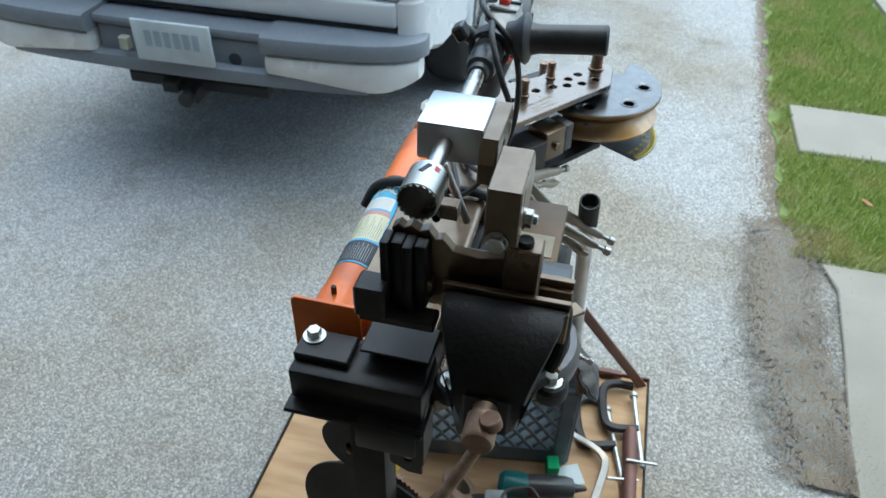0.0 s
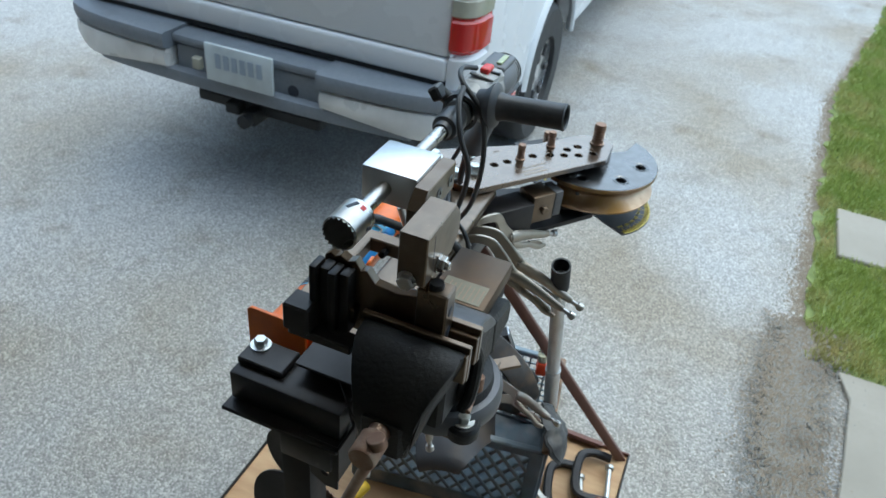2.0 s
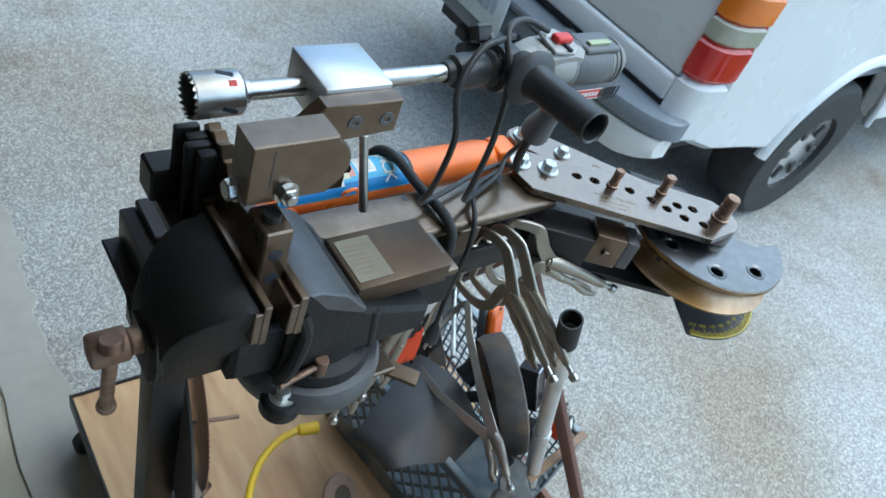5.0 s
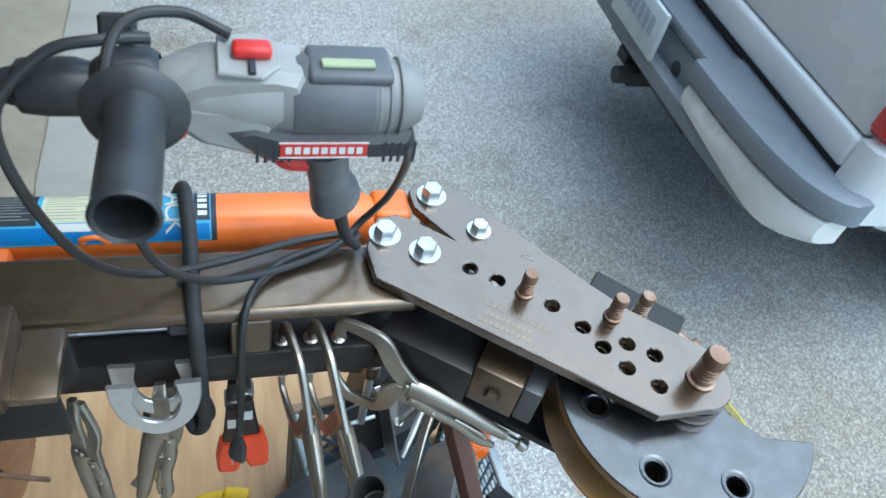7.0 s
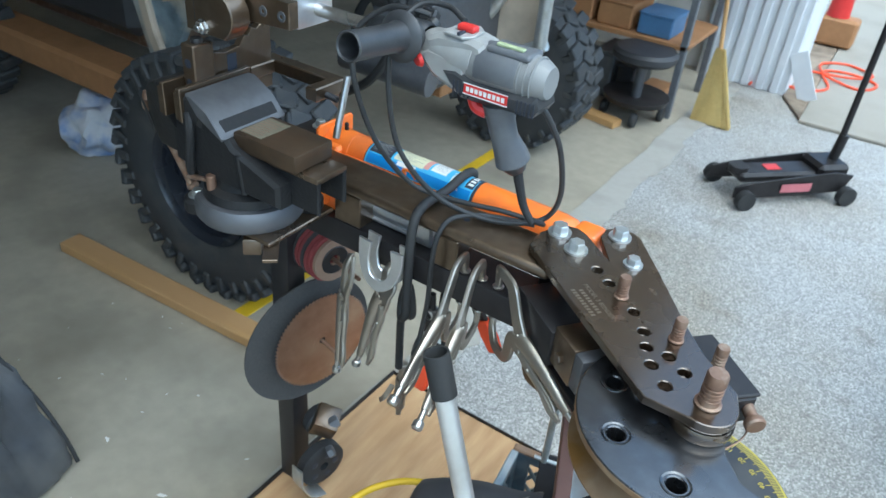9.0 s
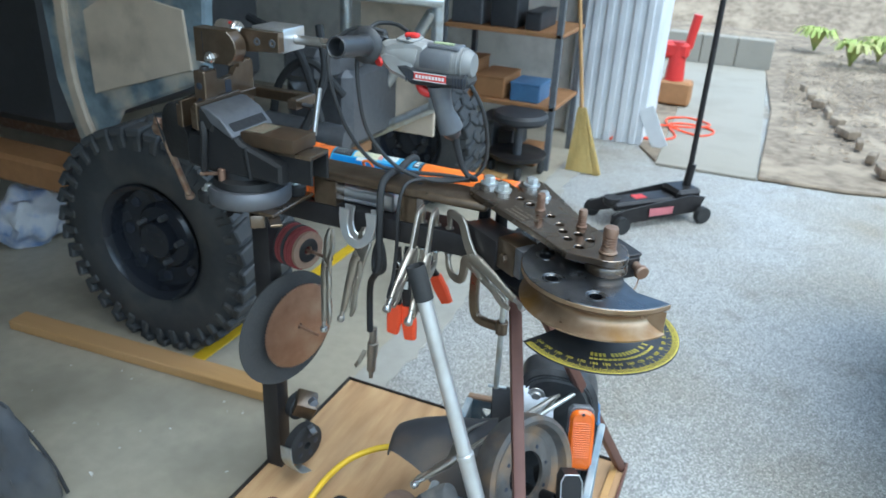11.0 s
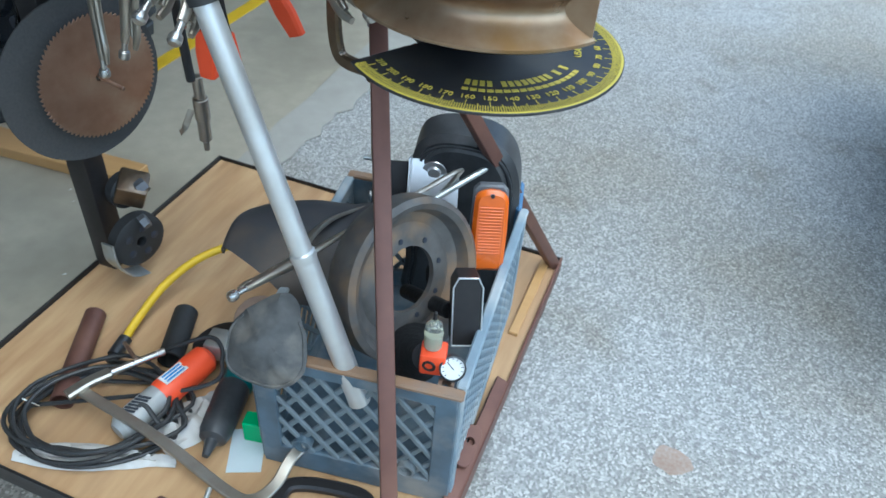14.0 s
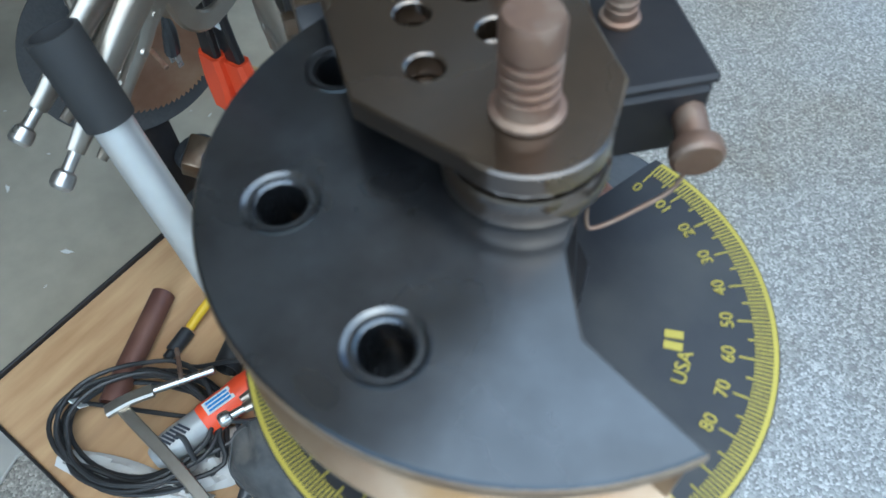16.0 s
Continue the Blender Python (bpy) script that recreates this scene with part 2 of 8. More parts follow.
WALLP = mat("white_painted_post", (0.72, 0.73, 0.74), 0.55, 0.0, (0.66, 0.67, 0.69), 20, 0.4, 0.1, third=(0.6, 0.61, 0.63), third_scale=3)
WALLIN = mat("garage_wall_board", (0.72, 0.69, 0.63), 0.8, 0.0, (0.62, 0.59, 0.54), 12, 0.5, 0.1)
WOODDARK = mat("weathered_wood", (0.4, 0.2, 0.08), 0.7, 0.0, (0.28, 0.14, 0.06), 20, 0.6, 0.15)
STRAW = mat("broom_straw", (0.62, 0.47, 0.18), 0.8, 0.0, (0.5, 0.36, 0.12), 60, 0.6, 0.3)
CAMO = mat("camouflage_paint", (0.33, 0.41, 0.46), 0.45, 0.0, (0.06, 0.078, 0.09), 9, 1.0, 0.05, third=(0.6, 0.52, 0.4), third_scale=5.5)
PRIMER = mat("tan_panel", (0.64, 0.53, 0.4), 0.6, 0.0, (0.42, 0.34, 0.25), 14, 0.4, 0.05, third=(0.34, 0.28, 0.21), third_scale=4)
BLUEJUNK = mat("blue_plastic", (0.1, 0.2, 0.36), 0.5, 0.0, (0.07, 0.14, 0.25), 20, 0.5, 0.05)

for oiled, film in ((STEEL_PLUM, 1.9), (DIE_DARK, 1.85), (STEEL_BROWN, 1.7)):
    oiled.node_tree.nodes["Principled BSDF"].inputs["Coat IOR"].default_value = film
    oiled.node_tree.nodes["Principled BSDF"].inputs["Coat Roughness"].default_value = 0.17
MUD_TYRE = mat("dusty_black_tyre", (0.034, 0.036, 0.039), 0.6, 0.0, (0.05, 0.051, 0.053), 60, 0.6, 0.2, third=(0.07, 0.067, 0.062), third_scale=9)


def aggregate():
    """Exposed-aggregate driveway: pale and dark pebbles in grey cement."""
    m = bpy.data.materials.new("exposed_aggregate")
    m.use_nodes = True
    nt = m.node_tree
    b = nt.nodes["Principled BSDF"]
    tc = nt.nodes.new("ShaderNodeTexCoord")
    vo = nt.nodes.new("ShaderNodeTexVoronoi")
    vo.inputs["Scale"].default_value = 190
    nt.links.new(tc.outputs["Object"], vo.inputs["Vector"])
    bw = nt.nodes.new("ShaderNodeRGBToBW")
    nt.links.new(vo.outputs["Color"], bw.inputs[0])
    cr = nt.nodes.new("ShaderNodeValToRGB")
    cr.color_ramp.elements[0].position, cr.color_ramp.elements[0].color = 0.2, (0.235, 0.231, 0.222, 1)
    cr.color_ramp.elements[1].position, cr.color_ramp.elements[1].color = 0.86, (0.58, 0.573, 0.555, 1)
    for at, grey in ((0.5, 0.345), (0.72, 0.45)):
        cr.color_ramp.elements.new(at).color = (grey, grey * 0.986, grey * 0.95, 1)
    nt.links.new(bw.outputs[0], cr.inputs[0])
    n2 = nt.nodes.new("ShaderNodeTexNoise")
    n2.inputs["Scale"].default_value, n2.inputs["Detail"].default_value = 0.9, 9
    nt.links.new(tc.outputs["Object"], n2.inputs["Vector"])
    mr = nt.nodes.new("ShaderNodeMapRange")
    mr.inputs["From Min"].default_value, mr.inputs["From Max"].default_value = 0.42, 0.68
    nt.links.new(n2.outputs[0], mr.inputs[0])
    mx = nt.nodes.new("ShaderNodeMix")
    mx.data_type, mx.blend_type = "RGBA", "MULTIPLY"
    nt.links.new(mr.outputs[0], mx.inputs[0])
    nt.links.new(cr.outputs[0], mx.inputs[6])
    mx.inputs[7].default_value = (0.75, 0.67, 0.55, 1)
    n3 = nt.nodes.new("ShaderNodeTexNoise")
    n3.inputs["Scale"].default_value, n3.inputs["Detail"].default_value = 3.2, 6
    nt.links.new(tc.outputs["Object"], n3.inputs["Vector"])
    m3 = nt.nodes.new("ShaderNodeMapRange")
    m3.inputs["From Min"].default_value, m3.inputs["From Max"].default_value = 0.56, 0.74
    nt.links.new(n3.outputs[0], m3.inputs[0])
    mz = nt.nodes.new("ShaderNodeMix")
    mz.data_type, mz.blend_type = "RGBA", "MULTIPLY"
    nt.links.new(m3.outputs[0], mz.inputs[0])
    nt.links.new(mx.outputs[2], mz.inputs[6])
    mz.inputs[7].default_value = (0.74, 0.7, 0.63, 1)
    nt.links.new(mz.outputs[2], b.inputs["Base Color"])
    b.inputs["Roughness"].default_value = 0.75
    bp = nt.nodes.new("ShaderNodeBump")
    bp.inputs["Strength"].default_value, bp.inputs["Distance"].default_value = 0.6, 0.003
    bp.invert = True
    nt.links.new(vo.outputs["Distance"], bp.inputs["Height"])
    nt.links.new(bp.outputs[0], b.inputs["Normal"])
    return m


AGG = aggregate()

# ---- building helpers ----
ORIGIN = {}


def thing(name, at, label, category, group="", kind=""):
    ob = new(name)
    ob.empty_display_size = 0.05
    ob.location = at
    ORIGIN[ob.name] = Matrix.Translation(at)
    return tagged(ob, label, category, group, kind)


def part(name, bm, material, parent=None, label="", smooth=True):
    """Links a bmesh, given in world metres, as one mesh object under a thing or part."""
    me = bpy.data.meshes.new(name)
    if parent is not None:
        bm.transform(ORIGIN[parent.name].inverted())
    bm.normal_update()
    if smooth:
        for f in bm.faces:
            f.smooth = True
        for e in bm.edges:
            if len(e.link_faces) == 2 and e.calc_face_angle(0) > 0.6:
                e.smooth = False
    bm.to_mesh(me)
    bm.free()
    me.materials.append(material)
    ob = new(name, me)
    if parent is not None:
        ob.parent = parent
        ORIGIN[ob.name] = ORIGIN[parent.name]
    else:
        ORIGIN[ob.name] = Matrix()
    return tagged(ob, label)


def single(name, bm, material, label, category, group="", kind=""):
    return tagged(part(name, bm, material), label, category, group, kind)


def box(x0, x1, y0, y1, z0, z1, bevel=0.002, m=None, seg=1):
    bm = bmesh.new()
    bmesh.ops.create_cube(bm, size=1, matrix=Matrix.Translation(((x0 + x1) / 2, (y0 + y1) / 2, (z0 + z1) / 2)) @ Matrix.Diagonal((abs(x1 - x0), abs(y1 - y0), abs(z1 - z0), 1)))
    if bevel:
        bmesh.ops.bevel(bm, geom=bm.edges[:], offset=min(bevel, 0.45 * min(abs(x1 - x0), abs(y1 - y0), abs(z1 - z0))), segments=seg, affect="EDGES", profile=0.5)
    if m is not None:
        bm.transform(m)
    return bm


def axis_matrix(p0, p1):
    d = Vector(p1) - Vector(p0)
    if d.normalized().z > 0.99999:
        return Matrix.Translation(p0), d.length
    return Matrix.Translation(p0) @ d.to_track_quat("Z", "Y").to_matrix().to_4x4(), d.length


def lathe(profile, p0, p1, seg=24, a0=0.0, a1=math.tau, close=False):
    """Turns (radius, height) pairs about the line p0 to p1; heights in metres from p0."""
    m, _ = axis_matrix(p0, p1)
    bm = bmesh.new()
    full = abs(a1 - a0 - math.tau) < 1e-4
    n = seg if full else seg + 1
    rings = []
    for r, h in profile:
        if r < 1e-6:
            rings.append([bm.verts.new((0, 0, h))])
        else:
            rings.append([bm.verts.new((r * math.cos(a0 + (a1 - a0) * i / seg), r * math.sin(a0 + (a1 - a0) * i / seg), h)) for i in range(n)])
    for a, b in zip(rings, rings[1:]):
        for i in range(seg):
            j = (i + 1) % n
            if len(a) == 1 and len(b) == 1:
                continue
            if len(a) == 1:
                bm.faces.new((a[0], b[i], b[j]))
            elif len(b) == 1:
                bm.faces.new((a[j], a[i], b[0]))
            else:
                bm.faces.new((a[j], a[i], b[i], b[j]))
    if not full and close:
        for k in (0, n - 1):
            bm.faces.new([r[k if len(r) > 1 else 0] for r in rings])
    bmesh.ops.recalc_face_normals(bm, faces=bm.faces[:])
    bm.transform(m)
    return bm


def rod(p0, p1, r, r1=None, seg=16, bevel=0.001):
    length = (Vector(p1) - Vector(p0)).length
    r1 = r if r1 is None else r1
    b = min(bevel, 0.4 * length, 0.4 * min(r, r1))
    return lathe([(0, 0), (r - b, 0), (r, b), (r1, length - b), (r1 - b, length), (0, length)], p0, p1, seg)


def pipe(p0, p1, r, wall=0.002, seg=20):
    length = (Vector(p1) - Vector(p0)).length
    return lathe([(r - wall, 0), (r, 0), (r, length), (r - wall, length), (r - wall, 0)], p0, p1, seg)


def hexbolt(p0, p1, r, seg=6):
    length = (Vector(p1) - Vector(p0)).length
    return lathe([(0, 0), (r, 0), (r, length * 0.82), (r * 0.86, length), (0, length)], p0, p1, seg)


def smooth_path(points, steps=8):
    pts = [Vector(p) for p in points]
    pts = [pts[0] * 2 - pts[1]] + pts + [pts[-1] * 2 - pts[-2]]
    out = []
    for i in range(1, len(pts) - 2):
        a, b, c, d = pts[i - 1 : i + 3]
        for k in range(steps):
            t = k / steps
            out.append(0.5 * (2 * b + (c - a) * t + (2 * a - 5 * b + 4 * c - d) * t * t + (3 * b - a - 3 * c + d) * t**3))
    return out + [pts[-2]]


def sweep(points, r, seg=10, steps=8, smooth=True, flat=1.0, radii=None, up=None):
    """A tube (or a flattened bar) along a path."""
    pts = smooth_path(points, steps) if smooth else [Vector(p) for p in points]
    bm = bmesh.new()
    rings = []
    ref = Vector(up) if up else None
    for i, p in enumerate(pts):
        d = (pts[min(i + 1, len(pts) - 1)] - pts[max(i - 1, 0)]).normalized()
        if ref is None:
            ref = d.orthogonal()
        s = d.cross(ref).normalized()
        u = s.cross(d).normalized()
        if not up:
            ref = u
        rr = r if radii is None else float(np.interp(i / (len(pts) - 1), np.linspace(0, 1, len(radii)), radii))
        rings.append([bm.verts.new(p + s * rr * math.cos(math.tau * k / seg) + u * rr * flat * math.sin(math.tau * k / seg)) for k in range(seg)])
    for a, b in zip(rings, rings[1:]):
        for k in range(seg):
            bm.faces.new((a[k], a[(k + 1) % seg], b[(k + 1) % seg], b[k]))
    bm.faces.new(rings[0][::-1])
    bm.faces.new(rings[-1])
    return bm


def plate(poly, z0, z1, holes=(), m=None, bevel=0.001, hole_seg=18):
    """A flat plate with round holes (x, y, r), from z0 up to z1, with broken edges."""
    cu = bpy.data.curves.new("outline", "CURVE")
    cu.dimensions, cu.fill_mode = "2D", "BOTH"
    loops = [list(poly)] + [[(x + r * math.cos(math.tau * k / hole_seg), y + r * math.sin(math.tau * k / hole_seg)) for k in range(hole_seg)] for x, y, r in holes]
    for pts in loops:
        sp = cu.splines.new("POLY")
        sp.points.add(len(pts) - 1)
        for q, (x, y) in zip(sp.points, pts):
            q.co = (x, y, 0, 1)
        sp.use_cyclic_u = True
    cu.extrude = max((z1 - z0) / 2 - bevel, 1e-5)
    cu.bevel_depth, cu.bevel_resolution, cu.offset = bevel, 0, -bevel
    ob = bpy.data.objects.new("outline", cu)
    scene.collection.objects.link(ob)
    me = bpy.data.meshes.new_from_object(ob.evaluated_get(bpy.context.evaluated_depsgraph_get()))
    bpy.data.objects.remove(ob)
    bpy.data.curves.remove(cu)
    bm = bmesh.new()
    bm.from_mesh(me)
    bpy.data.meshes.remove(me)
    bmesh.ops.remove_doubles(bm, verts=bm.verts[:], dist=1e-6)
    bm.transform(Matrix.Translation((0, 0, (z0 + z1) / 2)))
    if m is not None:
        bm.transform(m)
    return bm


def words(text, size, m):
    """Flat lettering in the built-in font, thickened a little."""
    cu = bpy.data.curves.new("text", "FONT")
    cu.body, cu.size, cu.align_x, cu.align_y, cu.extrude = text, size, "CENTER", "CENTER", 0.0003
    ob = bpy.data.objects.new("text", cu)
    scene.collection.objects.link(ob)
    me = bpy.data.meshes.new_from_object(ob.evaluated_get(bpy.context.evaluated_depsgraph_get()))
    bpy.data.objects.remove(ob)
    bm = bmesh.new()
    bm.from_mesh(me)
    bm.transform(m)
    return bm


def merge(*bms):
    out = bms[0]
    for b in bms[1:]:
        me = bpy.data.meshes.new("tmp")
        b.to_mesh(me)
        b.free()
        out.from_mesh(me)
        bpy.data.meshes.remove(me)
    return out


def arc(cx, cy, r, a0, a1, n=12):
    return [(cx + r * math.cos(radians(a0 + (a1 - a0) * i / n)), cy + r * math.sin(radians(a0 + (a1 - a0) * i / n))) for i in range(n + 1)]


def square_tube(p0, p1, w, h=None, bevel=0.003):
    m, length = axis_matrix(p0, p1)
    h = h or w
    return box(-w / 2, w / 2, -h / 2, h / 2, 0, length, bevel, m, 2)


def rounded(pts):
    """A closed outline with its corners eased."""
    q = smooth_path([(x, y, 0) for x, y in [pts[-1], *pts, pts[0], pts[1]]], 5)
    return [(p.x, p.y) for p in q[5 : 5 + 5 * len(pts)]]

# ---- the setting: driveway, garage slab, lawn ----
ground = single("ground", box(-0.45, 40, -40, 40, -0.25, 0.0, 0), AGG, "grey exposed-aggregate driveway in front of the garage", "driveway", kind="structure")
far_ground = single("far_ground", box(-40, 60, -60, 60, -0.5, -0.26, 0), MULCH, "bare earth round the house", "ground", kind="structure")
garage_floor = single("floor", box(-7.2, -0.454, -3.2, 4.6, -0.25, 0.002, 0.006), GFLOOR, "stained smooth concrete garage floor slab", "floor", kind="structure")
# ---- the bench cart ----
cart = thing("tool_cart", (0.09, 0, 0), "welded steel tube tool cart with a plywood shelf on casters", "cart")
SX0, SX1, SY0, SY1, SZ = -0.385, 0.568, -0.472, 0.483, 0.19
part("shelf_board", box(SX0 + 0.005, SX1 - 0.005, SY0 + 0.005, SY1 - 0.005, SZ - 0.02, SZ - 0.006, 0.001), PLY, cart, "scuffed plywood shelf")
for a in range(4):
    if a == 0:
        bm = merge(box(SX0, SX1, SY0, SY0 + 0.005, SZ - 0.045, SZ + 0.003, 0.0015), box(SX0, SX1, SY0, SY0 + 0.04, SZ - 0.026, SZ - 0.021, 0.001))
    elif a == 1:
        bm = merge(box(SX0, SX1, SY1 - 0.005, SY1, SZ - 0.045, SZ + 0.003, 0.0015), box(SX0, SX1, SY1 - 0.04, SY1, SZ - 0.026, SZ - 0.021, 0.001))
    elif a == 2:
        bm = merge(box(SX0 - 0.002, SX0 + 0.004, SY0, SY1, SZ - 0.045, SZ + 0.004, 0.0015), box(SX0, SX0 + 0.04, SY0, SY1, SZ - 0.027, SZ - 0.022, 0.001))
    else:
        bm = merge(box(SX1 - 0.004, SX1 + 0.002, SY0, SY1, SZ - 0.045, SZ + 0.004, 0.0015), box(SX1 - 0.04, SX1, SY0, SY1, SZ - 0.027, SZ - 0.022, 0.001))
    part("edge_angle", bm, STEEL_DARK if a != 3 else TUBE_BROWN, cart, "dark angle iron edge")
for cx in (SX0 + 0.05, SX1 - 0.05):
    for cy in (SY0 + 0.05, SY1 - 0.05):
        c = part("caster", merge(box(cx - 0.04, cx + 0.04, cy - 0.035, cy + 0.035, 0.138, 0.144, 0.001), rod((cx, cy, 0.12), (cx, cy, 0.138), 0.025),
                 box(cx - 0.03, cx + 0.02, cy - 0.022, cy - 0.019, 0.045, 0.125, 0.001), box(cx - 0.03, cx + 0.02, cy + 0.019, cy + 0.022, 0.045, 0.125, 0.001)), ZINC, cart, "zinc caster fork and plate")
        part("wheel", lathe([(0.012, 0), (0.042, 0), (0.05, 0.006), (0.05, 0.026), (0.042, 0.032), (0.012, 0.032)], (cx - 0.01, cy - 0.016, 0.05), (cx - 0.01, cy + 0.016, 0.05), 28), RUBBER, c, "black caster wheel")
part("rear_post", square_tube((-0.36, 0.036, SZ - 0.02), (-0.36, 0.036, 1.01), 0.05), STEEL_DARK, cart, "brown steel square post")
part("front_leg", square_tube((0.555, -0.455, SZ - 0.02), (0.284, 0.045, 1.02), 0.025), TUBE_BROWN, cart, "rust-brown square leg")
part("front_leg", square_tube((0.558, 0.468, SZ - 0.02), (0.315, -0.02, 1.02), 0.025), TUBE_BROWN, cart, "rust-brown square leg")
part("lower_beam", box(-0.415, 0.33, -0.042, 0.042, 1.008, 1.058, 0.004, seg=2), STEEL_DARK, cart, "dark square tube beam")
part("upper_beam", box(-0.345, 0.245, -0.043, 0.045, 1.116, 1.136, 0.008, seg=3), STEEL_BROWN, cart, "oily brown channel beam")
# black cap gives the beam end its dark reflection as colour
part("end_plate", box(-0.362, -0.3, -0.046, 0.047, 1.1365, 1.141, 0.0015), STEEL_DARK, cart, "plate on the beam end, its dark reflection put into the colour")
for x0, x1 in ((-0.165, -0.108), (0.045, 0.088)):
    part("spacer", box(x0, x1, -0.04, 0.0, 1.058, 1.116, 0.002), STEEL_BROWN, cart, "welded brown steel spacer")
for hx, hy in ((0.0, 0.0), (0.077, -0.001), (-0.02, 0.03)):
    part("bolt_hole", lathe([(0.0001, 0.0003), (0.0045, 0.0003), (0.0055, 0.0)], (hx, hy, 1.1362), (hx, hy, 1.14), 14), INK, cart, "dark drilled hole")
# cross tube that carries the ram's rear lug
part("cross_tube", box(-0.395, -0.318, -0.045, 0.135, 1.06, 1.112, 0.003, seg=2), STEEL_DARK, cart, "black painted cross tube")
part("cross_pad", box(-0.375, -0.325, 0.06, 0.135, 1.1125, 1.124, 0.002), STEEL_DARK, cart, "black painted pad")
part("cross_flange", box(-0.415, -0.385, -0.05, 0.14, 1.05, 1.057, 0.002), STEEL_DARK, cart, "black painted flange")
part("hanging_bracket", merge(plate([(0, 0), (0.09, 0), (0.09, 0.02), (0.075, 0.045), (0, 0.05)], 0, 0.005, [(0.03, 0.02, 0.006), (0.06, 0.02, 0.006)], pose(-0.41, -0.05, 1.06, 0, 90, 0)), box(-0.41, -0.36, -0.052, -0.047, 0.99, 1.06, 0.001)), STEEL_DARK, cart, "black angle bracket with holes")
w = part("washer", lathe([(0.006, 0), (0.0155, 0), (0.0155, 0.0025), (0.006, 0.0025)], (-0.339, 0.118, 1.124), (-0.339, 0.118, 1.2), 24), ZINC, cart, "zinc washer")
part("bolt", hexbolt((-0.339, 0.118, 1.1265), (-0.339, 0.118, 1.1375), 0.0098), ZINC, cart, "zinc hex bolt")
part("vise_mount", box(-0.335, -0.16, -0.2, -0.047, 1.076, 1.084, 0.002), STEEL_BROWN, cart, "brown steel mounting plate")
part("vise_mount_brace", square_tube((-0.33, -0.04, 1.03), (-0.2, -0.2, 1.06), 0.03, 0.028), STEEL_BROWN, cart, "brown steel brace")
part("mount_strap", box(-0.05, 0.05, -0.012, 0.012, 1.07, 1.076, 0.001, Matrix.Translation((-0.17, -0.185, 0)) @ Matrix.Rotation(radians(-48), 4, "Z")), STEEL_BROWN, cart, "drilled flat strap")

# ---- tube bender: links, pins, die, protractor ----
bender = thing("tube_bender", (0.36, -0.05, 1.0), "manual tube bender with brown steel links and a grooved die", "tube bender")
u1, n1 = Vector((0.808, -0.588)), Vector((-0.588, -0.808))
HOLES = [(0.305, -0.011), (0.332, -0.030), (0.385, -0.069), (0.411, -0.100), (0.425, -0.127), (0.454, -0.126), (0.480, -0.143), (0.442, -0.155), (0.469, -0.180)]
link1 = [(0.193, 0.025), (0.197, -0.017), (0.455, -0.213), (0.513, -0.212)] + arc(0.519, -0.177, 0.036, -95, 20, 10) + [(0.543, -0.137), (0.472, -0.08), (0.402, -0.037), (0.318, 0.016), (0.252, 0.067), (0.235, 0.075), (0.212, 0.07)]
p1 = part("upper_link", plate(link1, 1.138, 1.1505, [(x, y, 0.0085) for x, y in HOLES], bevel=0.0012), STEEL_PLUM, bender, "brown drilled link plate")
link2 = [(0.262, 0.125), (0.264, 0.098), (0.318, 0.02), (0.46, -0.19)] + arc(0.519, -0.177, 0.034, -160, 10, 10) + [(0.522, -0.116), (0.447, -0.03), (0.372, 0.067), (0.315, 0.138), (0.298, 0.145), (0.273, 0.14)]
part("rear_link", plate(link2, 1.1245, 1.1372, [(0.425, -0.127, 0.0085), (0.48, -0.143, 0.0085), (0.411, -0.1, 0.0085)], bevel=0.0012), STEEL_PLUM, bender, "brown drilled link plate")
part("lower_link", plate([(x, y) for x, y in link1], 1.0, 1.0125, bevel=0.0012), STEEL_DARK, bender, "dark lower link plate")
part("lower_link", plate([(x, y) for x, y in link2], 1.014, 1.026, bevel=0.0012), STEEL_DARK, bender, "dark lower link plate")
LA = math.atan2(u1.y, u1.x)
STAMP = mat("stamped_bright_letters", (0.3, 0.235, 0.17), 0.35, 0.85, (0.22, 0.17, 0.12), 90, 0.6, 0.0)
part("stamped_words", words("MODEL 3 BENDER", 0.0098, Matrix.Translation((0.338, -0.079, 1.1505)) @ Matrix.Rotation(LA, 4, "Z")), STAMP, p1, "stamped lettering", smooth=False)
for row, n_bars in ((0.012, 9), (0.023, 10)):
    for k in range(n_bars):
        q = Vector((0.338, -0.079)) - Vector((-u1.y, u1.x)) * row + u1 * 0.0062 * (k - n_bars / 2)
        part("stamped_mark", box(-0.0019, 0.0019, -0.003, 0.003, 0, 0.0003, 0, Matrix.Translation((q.x, q.y, 1.1505)) @ Matrix.Rotation(LA, 4, "Z")), STAMP, p1, smooth=False)
part("stamped_words", words("TOP", 0.009, Matrix.Translation((0.385, 0.012, 1.1373)) @ Matrix.Rotation(LA + math.pi, 4, "Z")), STAMP, p1, "stamped lettering", smooth=False)
for bx, by, zt in ((0.217, 0.043, 1.1505), (0.258, 0.015, 1.1505), (0.289, 0.116, 1.1372), (0.335, 0.056, 1.1372)):
    small = bx > 0.33
    r = 0.0105 if small else 0.0128
    wz = part("washer", lathe([(r * 0.6, 0), (r * 1.42, 0), (r * 1.42, 0.003), (r * 0.6, 0.003)], (bx, by, zt), (bx, by, zt + 1), 28), ZINC, bender, "zinc washer")
    part("bolt", merge(hexbolt((bx, by, zt + 0.003), (bx, by, zt + 0.003 + r), r), rod((bx, by, 1.0), (bx, by, zt), r * 0.55)), ZINC, bender, "zinc hex bolt")
